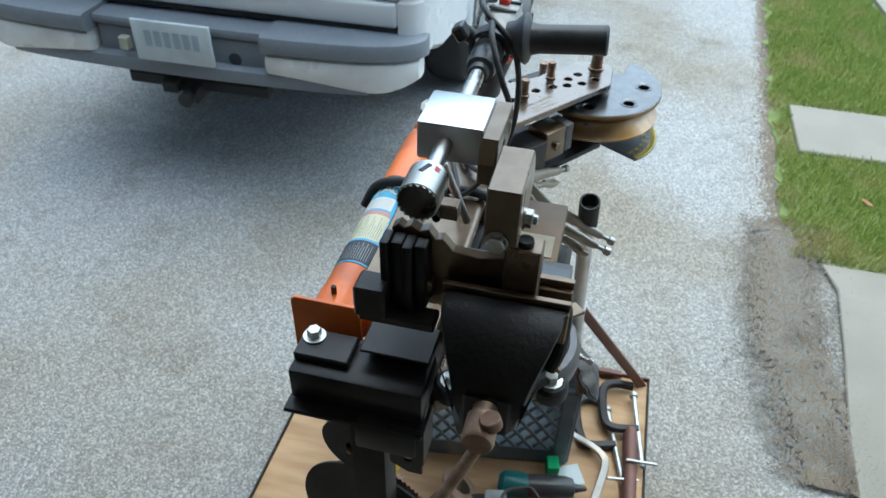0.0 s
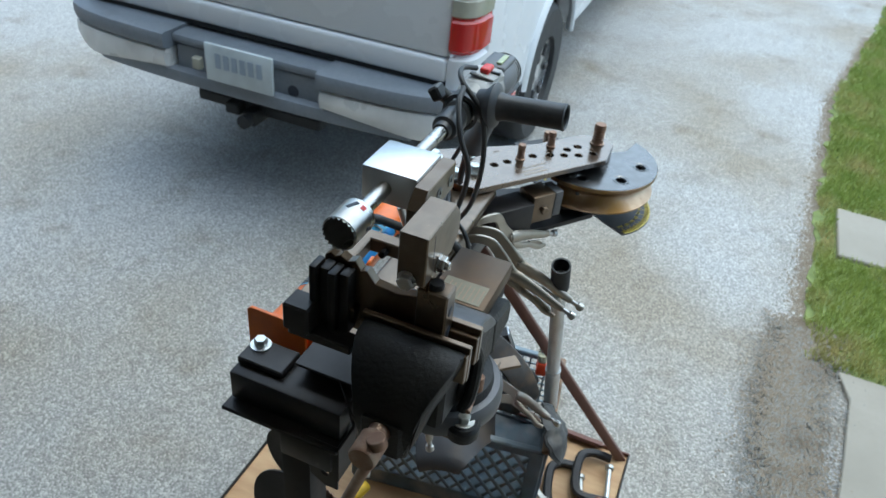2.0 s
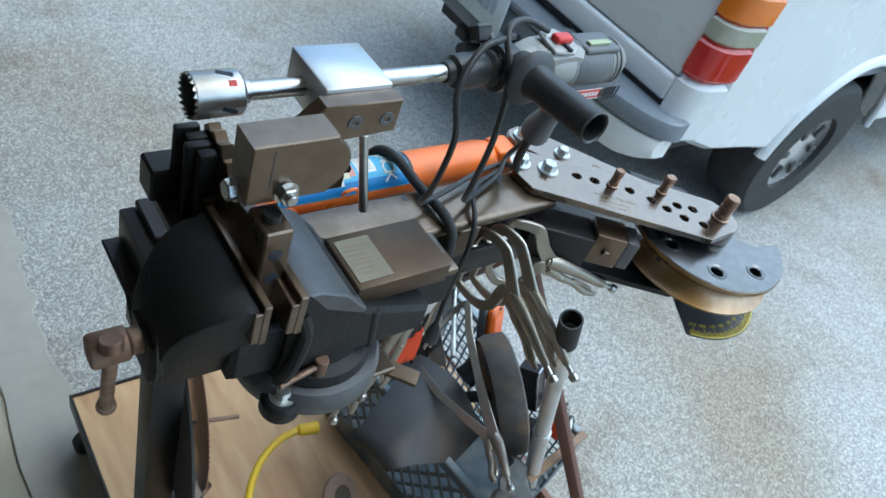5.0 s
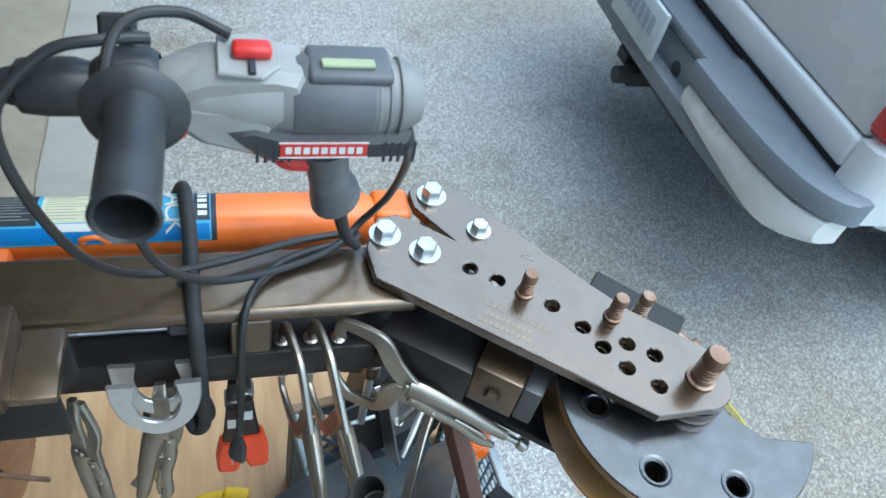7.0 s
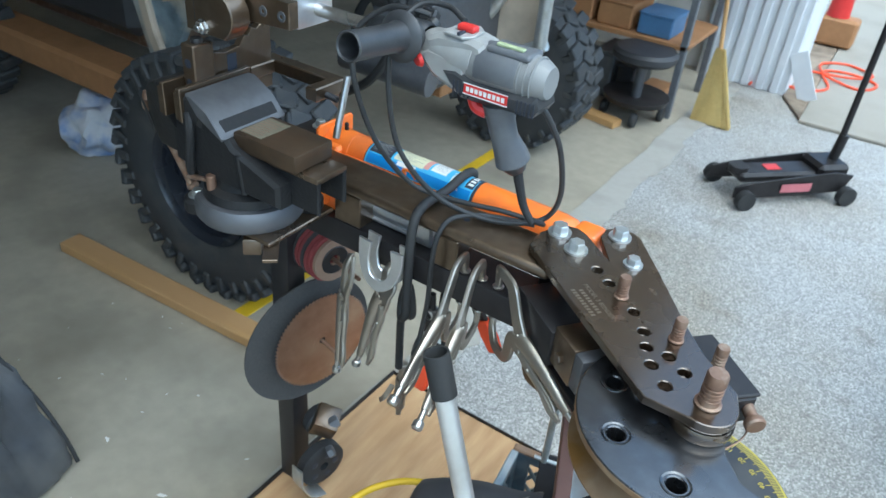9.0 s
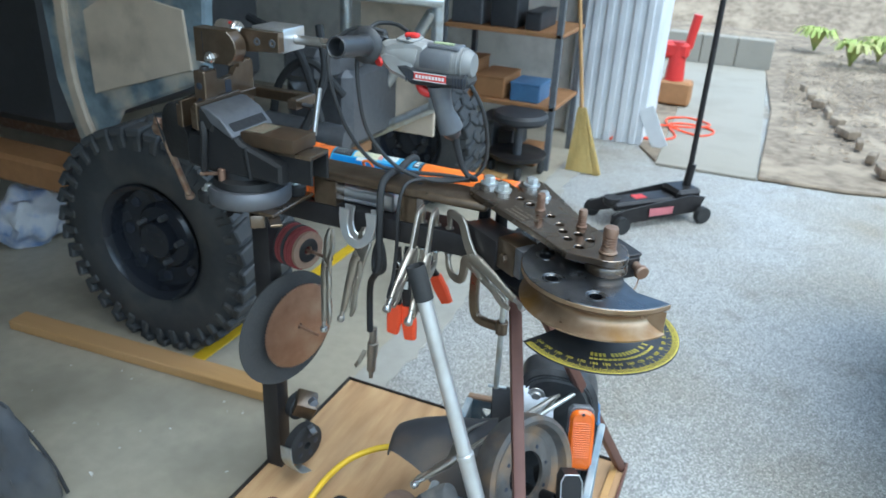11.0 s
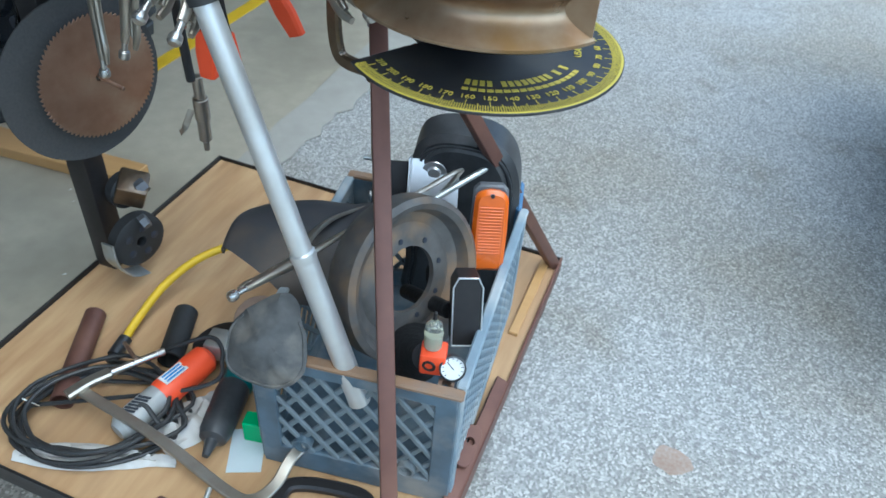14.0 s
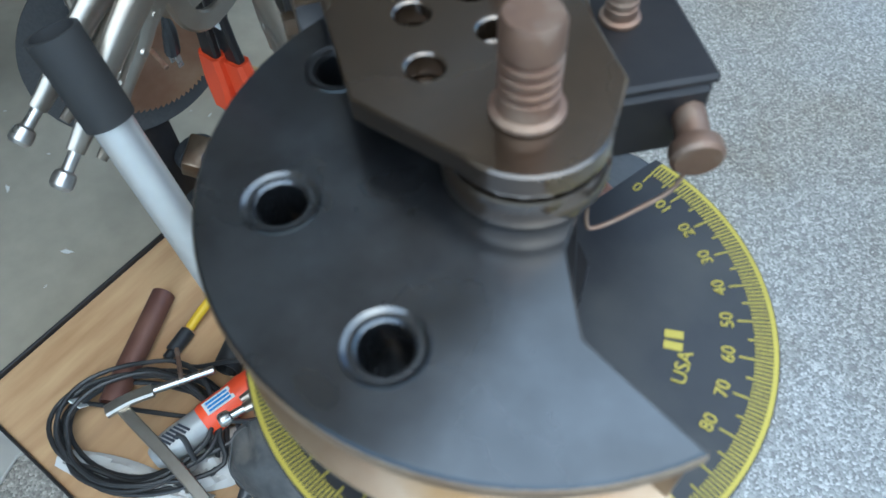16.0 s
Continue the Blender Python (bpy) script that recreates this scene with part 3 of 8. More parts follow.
for bx, by in ((0.217, 0.03), (0.262, 0.01)):
    part("sleeve", rod((bx, by, 1.058), (bx, by, 1.137), 0.013), STEEL_DARK, bender, "black spacer sleeve")


def grooved_pin(x, y, z0, z1, r):
    prof, h = [(0, 0), (r * 1.0, 0)], 0.0
    length = z1 - z0
    for k in range(4):
        a = 0.25 + 0.12 * k
        prof += [(r, length * a), (r * 0.82, length * (a + 0.02)), (r * 0.82, length * (a + 0.06)), (r, length * (a + 0.08))]
    prof += [(r, length * 0.93), (r * 0.88, length), (0, length)]
    return lathe(prof, (x, y, z0), (x, y, z1), 24)


for x, y, z0, z1, r in ((0.358, -0.05, 1.1505, 1.185, 0.0082), (0.45, -0.09, 1.1505, 1.185, 0.0082), (0.505, -0.068, 1.118, 1.155, 0.0085), (0.519, -0.177, 1.1505, 1.198, 0.0128)):
    pin = part("pin", grooved_pin(x, y, z0, z1, r), RUST, bender, "rusty grooved pin")
    part("clip", lathe([(r * 1.0, 0), (r * 1.25, 0.001), (r * 1.25, 0.003), (r, 0.004)], (x, y, z0), (x, y, z1), 20), RUST, pin)
# hub under the link end
part("hub", lathe([(0.036, 0), (0.037, 0.002), (0.037, 0.012), (0.035, 0.016)], (0.519, -0.177, 1.118), (0.519, -0.177, 1.2), 32), STEEL_PLUM, bender, "stacked steel washers")
CX, CY, DR = 0.517, -0.177, 0.1435
die_top = arc(CX, CY, DR, -30, -205, 44) + [(0.43, -0.125), (0.47, -0.13), (0.545, -0.165), (0.558, -0.205), (0.585, -0.236)]
part("die_top", plate(die_top, 1.108, 1.118, [(0.41, -0.177, 0.0115), (0.446, -0.255, 0.0115), (0.527, -0.282, 0.0115)], bevel=0.0012, hole_seg=24), DIE_DARK, bender, "dark flat top of the bending die")
for x, y in ((0.41, -0.177), (0.446, -0.255), (0.527, -0.282)):
    part("die_hole", lathe([(0.0112, -0.045), (0.0112, -0.0016), (0.0165, 0.0005), (0.0172, 0.0008), (0.0176, 0.0)], (x, y, 1.1182), (x, y, 1.2), 28), DIE_DARK, bender, "chamfered die hole")
groove = [(DR - 0.0008, 1.1172), (DR + 0.0005, 1.116), (DR + 0.0005, 1.109), (DR - 0.002, 1.108)] + [(DR - 0.0265 * math.sin(math.pi * k / 14) ** 0.85, 1.108 - 0.046 * k / 14 - 0.001) for k in range(15)] + [(DR, 1.058), (DR - 0.003, 1.056), (0.06, 1.056)]
part("die_groove", lathe([(r, z) for r, z in groove], (CX, CY, 0), (CX, CY, 1), 56, radians(-205), radians(-30)), GROOVE, bender, "heat-tinted grooved rim of the die")
part("die_bottom", plate([(CX + 0.8 * (x - CX), CY + 0.8 * (y - CY)) for x, y in die_top], 1.05, 1.0575, bevel=0.001), DIE_DARK, bender, "dark die underside")
part("die_end", plate([(0, 0), (0.05, 0), (0.05, 0.04), (0, 0.04)], 0, 0.003, bevel=0.0005, m=Matrix.Translation((0.588, -0.246, 1.06)) @ Matrix.Rotation(radians(90), 4, "X")), GROOVE, bender, "cut end face of the die")
# black degree plate below the die
PCX, PCY, PR, PZ = 0.519, -0.185, 0.1462, 1.005
prot = part("degree_plate", plate(arc(PCX, PCY, PR, 84, -134, 72) + [(0.45, -0.235), (0.5, -0.16)], PZ - 0.003, PZ, bevel=0.0004), DIAL, bender, "black degree plate with a yellow scale")
part("scale_rim", merge(*[bm for bm in [plate(arc(PCX, PCY, PR - 0.001, 81.8, -131, 72) + arc(PCX, PCY, PR - 0.0035, -131, 81.8, 72), PZ, PZ + 0.0004, bevel=0.0001)]]), YPRINT, prot, "yellow rim line")
for d in range(0, 214):
    a = radians(81.8 - d)
    ln = 0.019 if d % 10 == 0 else (0.0145 if d % 5 == 0 else 0.011)
    m = Matrix.Translation((PCX, PCY, PZ)) @ Matrix.Rotation(a, 4, "Z")
    part("tick", box(PR - 0.002 - ln, PR - 0.003, -0.00042, 0.00042, 0.0, 0.0005, 0, m), YPRINT, prot, smooth=False)
for d in range(0, 211, 10):
    a = radians(81.8 - d)
    m = Matrix.Translation((PCX + (PR - 0.0265) * math.cos(a), PCY + (PR - 0.0265) * math.sin(a), PZ + 0.0005)) @ Matrix.Rotation(a + radians(90), 4, "Z")
    part("number", words(str(d), 0.0098, m), YPRINT, prot, "yellow degree number", smooth=False)
for a0, txt, size, rr in ((81.8 - 68, "USA", 0.011, PR - 0.048),):
    a = radians(a0)
    part("lettering", words(txt, size, Matrix.Translation((PCX + rr * math.cos(a), PCY + rr * math.sin(a), PZ + 0.0005)) @ Matrix.Rotation(a + radians(90), 4, "Z")), YPRINT, prot, "yellow lettering", smooth=False)
for k in (-8, -7, *range(17)):
    a = radians(81.8 - 92 - 4.4 * k)
    m = Matrix.Translation((PCX, PCY, PZ)) @ Matrix.Rotation(a, 4, "Z")
    if k not in (1, 3, 12):
        part("print_bar", box(PR - 0.060, PR - 0.050, -0.0024, 0.0024, 0, 0.0005, 0, m), YPRINT, prot, "large yellow print bar", smooth=False)
    if k >= 0:
        part("print_bar", box(PR - 0.044, PR - 0.039, -0.0034, 0.0030, 0, 0.0005, 0, m), YPRINT, prot, "small yellow print bar", smooth=False)
# clevis block, follower bar and end bracket
Rm = Matrix.Translation((0.335, -0.105, 1.075)) @ Matrix.Rotation(radians(-36), 4, "Z")
part("clevis_block", box(-0.028, 0.028, -0.026, 0.026, -0.034, 0.03, 0.0025, Rm, 2), STEEL_BROWN, bender, "brown steel clevis block")
part("clevis_bolt", hexbolt((Rm @ Vector((0.0, -0.026, -0.004)))[:], (Rm @ Vector((0.0, -0.034, -0.004)))[:], 0.009), STEEL_BROWN, bender, "brown hex bolt")
part("grey_block", box(0.028, 0.05, -0.026, 0.02, -0.03, 0.03, 0.003, Rm, 2), CAST_GREY, bender, "pale grey follower block")
part("arm", box(-0.14, -0.028, -0.03, 0.03, -0.045, 0.018, 0.003, Rm, 2), STEEL_DARK, bender, "dark steel arm")
Rb = Matrix.Translation((0.505, -0.062, 1.1)) @ Matrix.Rotation(radians(-42), 4, "Z")
part("end_bracket", merge(box(-0.062, 0.055, -0.03, 0.03, 0.012, 0.0185, 0.002, Rb), box(-0.062, 0.055, -0.028, 0.028, -0.03, 0.012, 0.003, Rb)), STEEL_DARK, bender, "black end bracket")
part("bracket_bolt", merge(rod((0.545, -0.07, 1.098), (0.571, -0.103, 1.093), 0.0085), lathe([(0, 0), (0.0125, 0), (0.0135, 0.002), (0.0135, 0.008), (0.0115, 0.01), (0, 0.01)], (0.569, -0.101, 1.0934), (0.589, -0.126, 1.09), 18)), RUST, bender, "rusty adjusting bolt")
part("bracket_pin", rod((0.515, -0.075, 1.05), (0.515, -0.075, 1.118), 0.009), STEEL_DARK, bender, "black pin")
part("pointer_wire", sweep([(0.534, -0.132, 1.112), (0.536, -0.138, 1.08), (0.538, -0.142, 1.055), (0.543, -0.14, 1.049), (0.556, -0.118, 1.052), (0.566, -0.1, 1.06), (0.568, -0.09, 1.085)], 0.0013, 8), RUST, bender, "bent copper-coloured pointer wire")
part("pointer_blade", plate([(0, 0), (0.02, 0), (0.005, 0.075)], 0, 0.002, bevel=0.0003, m=Matrix.Translation((0.53, -0.195, 1.112)) @ Matrix.Rotation(radians(35), 4, "Z") @ Matrix.Rotation(radians(-90), 4, "X")), ZINC, bender, "thin steel pointer")

# ---- hydraulic ram ----
ram = thing("hydraulic_ram", (0, 0.115, 1.08), "orange long-ram hydraulic jack lying beside the beam", "hydraulic ram")
RY, RZ = 0.113, 1.104
body = part("barrel", lathe([(0, 0), (0.03, 0), (0.035, 0.006), (0.035, 0.47), (0.032, 0.49), (0.026, 0.5), (0, 0.5)], (-0.28, RY, RZ), (0.3, RY, RZ), 36), ORANGE, ram, "glossy orange barrel")
part("front_clevis", merge(box(0.215, 0.262, RY - 0.024, RY + 0.024, RZ - 0.026, RZ + 0.03, 0.008, seg=3), rod((0.2, RY, RZ), (0.23, RY, RZ), 0.02)), ORANGE, ram, "orange front end")
part("rear_lug", plate([(-0.05, -0.05), (0.05, -0.05), (0.05, 0.038), (0.044, 0.044), (-0.044, 0.044), (-0.05, 0.038)], 0, 0.006, bevel=0.001, m=Matrix.Translation((-0.303, 0.116, 1.108)) @ Matrix.Rotation(radians(90), 4, "Z") @ Matrix.Rotation(radians(90), 4, "X")), ORANGE, ram, "orange square rear lug")
part("rear_head", merge(rod((-0.3, RY, RZ), (-0.24, RY, RZ), 0.038, 0.036), box(-0.29, -0.25, RY - 0.05, RY - 0.02, RZ - 0.025, RZ + 0.02, 0.006)), ORANGE, ram, "orange pump head")
part("valve_screw", rod((-0.27, RY + 0.002, RZ + 0.034), (-0.27, RY + 0.002, RZ + 0.05), 0.004), STEEL_DARK, ram, "black valve screw")
part("lifting_eye", sweep([(-0.1, RY - 0.04, RZ + 0.02), (-0.1, RY - 0.046, RZ + 0.03), (-0.085, RY - 0.046, RZ + 0.033), (-0.075, RY - 0.042, RZ + 0.02)], 0.003, 8), ORANGE, ram)


def wrap(x0, x1, a0, a1, r, material, label=""):
    """A printed patch round the barrel."""
    return part("label", lathe([(r, 0), (r, x1 - x0)], (x0, RY, RZ), (x1 + 1, RY, RZ), 14, radians(a0), radians(a1)), material, body, label)


# find which turn of the sweep angle faces up
def up_angle():
    m, _ = axis_matrix((-0.28, RY, RZ), (0.3, RY, RZ))
    v = m.to_3x3().inverted() @ Vector((0, 0, 1))
    return math.degrees(math.atan2(v.y, v.x))


UP = up_angle()
PINK = mat("faded_red_label", (0.6, 0.3, 0.26), 0.45, 0.0, (0.55, 0.26, 0.22), 30, 0.4, 0.0)
FINE = mat("fine_grey_print", (0.3, 0.3, 0.27), 0.5, 0.0, (0.36, 0.36, 0.32), 60, 0.4, 0.0)
wrap(-0.2, 0.036, UP - 76, UP + 75, 0.0353, INK, "dark border of the label")
wrap(-0.198, 0.03, UP - 73, UP + 74, 0.0354, LBLUE, "light blue printed label")
wrap(-0.195, -0.146, UP - 62, UP + 38, 0.0355, INK, "dark text panel of the label")
wrap(-0.141, -0.078, UP - 62, UP + 34, 0.0355, CREAM, "cream text panel of the label")
wrap(-0.078, -0.067, UP - 62, UP + 30, 0.0355, PINK, "faded red warning strip")
wrap(-0.062, -0.03, UP - 60, UP + 26, 0.0355, WHITE, "white text panel of the label")
wrap(-0.195, 0.028, UP + 42, UP + 72, 0.0355, BLUE, "dark blue band of the label")
wrap(-0.13, -0.09, UP + 36, UP + 50, 0.0356, WHITE, "white wave of the label")
wrap(0.012, 0.029, UP - 60, UP + 36, 0.0355, INK, "dark end strip of the label")
for k in range(15):
    wrap(-0.138, -0.084 - 0.012 * (k % 3), UP - 58 + 6 * k, UP - 56.5 + 6 * k, 0.0356, FINE)
    wrap(-0.191, -0.152 - 0.008 * (k % 2), UP - 58 + 6 * k, UP - 56.5 + 6 * k, 0.0356, FINE)
    wrap(-0.06, -0.034, UP - 56 + 5.2 * k, UP - 54.8 + 5.2 * k, 0.0356, FINE)
for k, ch in enumerate("JACK"):
    a = radians(-34 + 26 * k)
    part("lettering", words(ch, 0.03, Matrix(((0, 1, 0, -0.009), (-math.cos(a), 0, -math.sin(a), RY - 0.0358 * math.sin(a)), (-math.sin(a), 0, math.cos(a), RZ + 0.0358 * math.cos(a)), (0, 0, 0, 1)))), WHITE, body, "bold white letter", smooth=False)
for k in range(6):
    wrap(0.016, 0.026, UP - 52 + 14 * k, UP - 43 + 14 * k, 0.0356, WHITE)
part("pump_block", merge(box(-0.245, -0.172, -0.025, 0.085, 1.0585, 1.113, 0.008, None, 2), rod((-0.23, -0.03, 1.085), (-0.19, -0.03, 1.085), 0.014)), ORANGE, ram, "orange pump block under the beam")
part("air_cylinder", merge(rod((-0.15, 0.015, 1.079), (0.0, 0.015, 1.079), 0.02), box(-0.02, 0.02, -0.012, 0.042, 1.0585, 1.1, 0.004), rod((-0.15, -0.002, 1.064), (0.0, -0.002, 1.064), 0.004), rod((-0.15, -0.002, 1.094), (0.0, -0.002, 1.094), 0.004)), ALU, ram, "bright air motor cylinder")

# ---- bench vise ----
vise = thing("bench_vise", (-0.27, -0.13, 1.084), "black cast-iron bench vise on a swivel base", "vise")
VY = -0.135
ringc = (-0.262, -0.14)
base = part("base", lathe([(0, 0), (0.086, 0), (0.09, 0.006), (0.09, 0.026), (0.084, 0.036), (0.06, 0.038), (0, 0.038)], (*ringc, 1.084), (*ringc, 1.3), 40), CAST_GREY, vise, "worn grey swivel ring")
for k, (bx, by) in enumerate(((-0.322, -0.198), (-0.355, -0.075), (-0.19, -0.075))):
    d = (Vector((bx, by)) - Vector(ringc)).normalized()
    ear = part("ear", merge(lathe([(0, 0), (0.022, 0), (0.024, 0.004), (0.024, 0.02), (0.02, 0.025), (0, 0.025)], (bx, by, 1.0845), (bx, by, 1.3), 24),
               box(-0.05, 0.0, -0.022, 0.022, 0, 0.02, 0.004, Matrix.Translation((bx, by, 1.0845)) @ Matrix.Rotation(math.atan2(d.y, d.x), 4, "Z"))), CAST_BLACK, vise, "black base ear")
    part("washer", lathe([(0.005, 0), (0.0155, 0), (0.0155, 0.0022), (0.005, 0.0022)], (bx, by, 1.1095), (bx, by, 1.2), 22), ZINC, ear)
    part("bolt", hexbolt((bx, by, 1.1117), (bx, by, 1.121), 0.0095), ZINC, ear, "zinc hex bolt")
part("swivel_body", lathe([(0.075, 0), (0.072, 0.014), (0.058, 0.02), (0.05, 0.05), (0, 0.05)], (*ringc, 1.122), (*ringc, 1.3), 36), CAST_BLACK, vise, "black swivel body")
lock = part("swivel_lock", merge(rod((-0.283, -0.2, 1.136), (-0.283, -0.2, 1.162), 0.008), rod((-0.285, -0.2, 1.152), (-0.335, -0.205, 1.143), 0.004)), RUST, vise, "worn swivel lock bolt and bar")


def jaw_profile(x0, x1, top, bottom, bulge):
    """Side outline of a jaw block, extruded across the vise."""
    return [(x0, bottom), (x1, bottom), (x1, top), (x0 + bulge, top), (x0 + bulge * 0.35, top - 0.018), (x0, top - 0.05)]


def across(poly, y0, y1, bevel=0.003):
    """A side outline in x and z, thickened across y."""
    return plate(poly, -y1, -y0, bevel=bevel, m=Matrix.Rotation(radians(90), 4, "X"))


part("fixed_jaw", merge(across([(-0.33, 1.15), (-0.14, 1.15), (-0.14, 1.19), (-0.235, 1.222), (-0.262, 1.255), (-0.3, 1.28), (-0.318, 1.284), (-0.33, 1.284)], VY - 0.061, VY + 0.061, 0.006),
     across([(-0.335, 1.245), (-0.3, 1.235), (-0.285, 1.27), (-0.312, 1.282), (-0.335, 1.282)], VY - 0.066, VY + 0.066, 0.005)), CAST_BLACK, vise, "black fixed jaw casting")
part("jaw_cheek", across([(-0.325, 1.286), (-0.31, 1.286), (-0.275, 1.268), (-0.245, 1.235), (-0.25, 1.23), (-0.3, 1.255)], VY - 0.0668, VY + 0.0668, 0.002), CAST_GREY, vise, "worn bright curved top of the fixed jaw")
anvil = part("anvil", merge(box(-0.245, -0.118, -0.181, -0.098, 1.214, 1.243, 0.0025, seg=2)), mat("rusty_anvil_steel", (0.115, 0.075, 0.044), 0.46, 0.6, (0.07, 0.05, 0.034), 30, 0.8, 0.14, third=(0.15, 0.075, 0.038), third_scale=9, rough_var=0.2), vise, "rust-brown flat anvil")
pl = part("data_plate", box(-0.24, -0.195, -0.172, -0.108, 1.2433, 1.2442, 0.0003), mat("worn_tin_plate", (0.26, 0.235, 0.17), 0.5, 0.5, (0.17, 0.14, 0.09), 60, 0.6, 0.05), vise, "worn tin data plate")
for k in range(8):
    part("print_bar", box(-0.236, -0.205 + 0.003 * (k % 2), -0.168 + 0.007 * k, -0.1668 + 0.007 * k, 1.2442, 1.2445, 0), TANDISC, pl, smooth=False)
part("slide", merge(across([(-0.34, 1.15), (-0.085, 1.15), (-0.085, 1.206), (-0.34, 1.206)], VY - 0.033, VY - 0.025, 0.002), across([(-0.34, 1.15), (-0.085, 1.15), (-0.085, 1.206), (-0.34, 1.206)], VY + 0.025, VY + 0.033, 0.002)), CAST_BLACK, vise, "black channel slide, open at its end")
part("slide_top", box(-0.2, -0.085, VY - 0.034, VY + 0.034, 1.202, 1.213, 0.004, seg=2), STEEL_BROWN, vise, "rust-brown top of the slide")
part("rib", rod((-0.215, VY - 0.056, 1.15), (-0.225, VY - 0.056, 1.215), 0.007), CAST_BLACK, vise, "cast rib")


def tapered(profile, cy):
    """A casting from a side outline of (x, z, half width)."""
    bm = bmesh.new()
    lf = [bm.verts.new((x, cy - w, z)) for x, z, w in profile]
    rt = [bm.verts.new((x, cy + w, z)) for x, z, w in profile]
    n = len(profile)
    for k in range(n):
        bm.faces.new((lf[k], lf[(k + 1) % n], rt[(k + 1) % n], rt[k]))
    bmesh.ops.triangulate(bm, faces=[bm.faces.new(lf[::-1]), bm.faces.new(rt)])
    bmesh.ops.recalc_face_normals(bm, faces=bm.faces[:])
    bmesh.ops.bevel(bm, geom=[e for e in bm.edges if e.calc_face_angle(0) > 0.35], offset=0.004, segments=2, affect="EDGES", profile=0.5)
    return bm


part("moving_jaw", merge(tapered([(-0.373, 1.286, 0.068)] + [(-0.388 - 0.069 * math.sin(radians(a)), 1.195 + 0.091 * math.cos(radians(a)), 0.068 - 0.028 * math.sin(radians(a)) ** 2) for a in range(0, 91, 9)] + [ (-0.45, 1.15, 0.03), (-0.373, 1.145, 0.03), (-0.373, 1.195, 0.046), (-0.373, 1.235, 0.066)], VY), across([(-0.46, 1.16), (-0.34, 1.15), (-0.34, 1.205), (-0.46, 1.215)], VY - 0.03, VY + 0.03, 0.006), across([(-0.385, 1.15), (-0.3, 1.14), (-0.3, 1.225), (-0.385, 1.225)], VY - 0.05, VY + 0.05, 0.006)), CAST_BLACK, vise, "black moving jaw casting")
for x0, x1, lab in ((-0.374, -0.366, "brown steel jaw plate"), (-0.337, -0.328, "brown steel jaw plate")):
    part("jaw_plate", merge(box(x0, x1, VY - 0.072, VY + 0.072, 1.238, 1.293, 0.001), box(x0 - 0.008, x1 - 0.004, VY - 0.071, VY + 0.071, 1.24, 1.284, 0.001)), STEEL_BROWN, vise, lab)
part("vertical_bar", sweep([(-0.325, VY - 0.062, 1.255), (-0.318, VY - 0.068, 1.225), (-0.325, VY - 0.068, 1.17), (-0.33, VY - 0.06, 1.14)], 0.008, 10), CAST_BLACK, vise, "bent black bar")
scr = part("screw", lathe([(0, 0), (0.016, 0), (0.018, 0.003), (0.018, 0.034), (0.014, 0.038), (0.014, 0.05), (0, 0.05)], (-0.508, VY, 1.2), (-0.4, VY, 1.2), 24), RUST, vise, "worn brown screw head")
part("handle", rod((-0.49, -0.145, 1.205), (-0.478, -0.09, 1.03), 0.0075), RUST, scr, "slanting vise handle bar")
part("handle_knob", rod((-0.4905, -0.148, 1.212), (-0.49, -0.144, 1.225), 0.0115), RUST, scr, "upset end of the handle")
part("handle_knob", lathe([(0, 0), (0.0105, 0.002), (0.0115, 0.012), (0, 0.014)], (-0.478, -0.091, 1.034), (-0.4765, -0.084, 1.012), 16), RUST, scr, "upset end of the handle")

# ---- tube notcher held in the vise ----
notcher = thing("tube_notcher", (-0.345, -0.1, 1.27), "brown steel tube notcher clamped upright in the vise jaws", "tube notcher")
part("post", merge(box(-0.364, -0.335, -0.168, -0.128, 1.235, 1.348, 0.002)), STEEL_BROWN, notcher, "drilled brown steel post")
for z in (1.318, 1.286):
    part("post_hole", lathe([(0.0001, 0.0004), (0.0065, 0.0004), (0.0075, 0)], (-0.35, -0.1682, z), (-0.35, -0.18, z), 16), INK, notcher, "dark round hole")
part("set_screw", lathe([(0, 0.006), (0.004, 0.006), (0.0085, 0.007), (0.0095, 0.004), (0.0095, 0)], (-0.35, -0.148, 1.348), (-0.35, -0.148, 1.4), 16), STEEL_DARK, notcher, "black socket screw")
part("base_plate", plate([(-0.155, 1.24), (0.0, 1.24), (0.0, 1.345), (-0.008, 1.352), (-0.014, 1.347), (-0.022, 1.352), (-0.032, 1.346), (-0.042, 1.35), (-0.05, 1.338), (-0.058, 1.34), (-0.07, 1.325), (-0.1, 1.322), (-0.155, 1.335)], -0.356, -0.342, bevel=0.001, m=Matrix(((0, 0, 1, 0), (1, 0, 0, 0), (0, 1, 0, 0), (0, 0, 0, 1)))), STEEL_BROWN, notcher, "brown base plate chewed by the hole saw")
part("plate_slot", box(-0.3419, -0.3412, -0.098, -0.078, 1.285, 1.318, 0.0002), INK, notcher, "dark slot through the base plate")
# saddle ribs are black to carry the dark garage's reflection
for x0, x1, y0, y1, zt in ((-0.386, -0.36, -0.004, 0.006, 1.346), (-0.378, -0.35, -0.018, -0.0045, 1.342), (-0.384, -0.356, -0.03, -0.0185, 1.342), (-0.376, -0.344, -0.044, -0.0305, 1.34)):
    part("saddle_rib", box(x0, x1, y0, y1, 1.245, zt, 0.0025, None, 2), STEEL_DARK, notcher, "fluted rib of the tube saddle, dark reflection put into its colour")
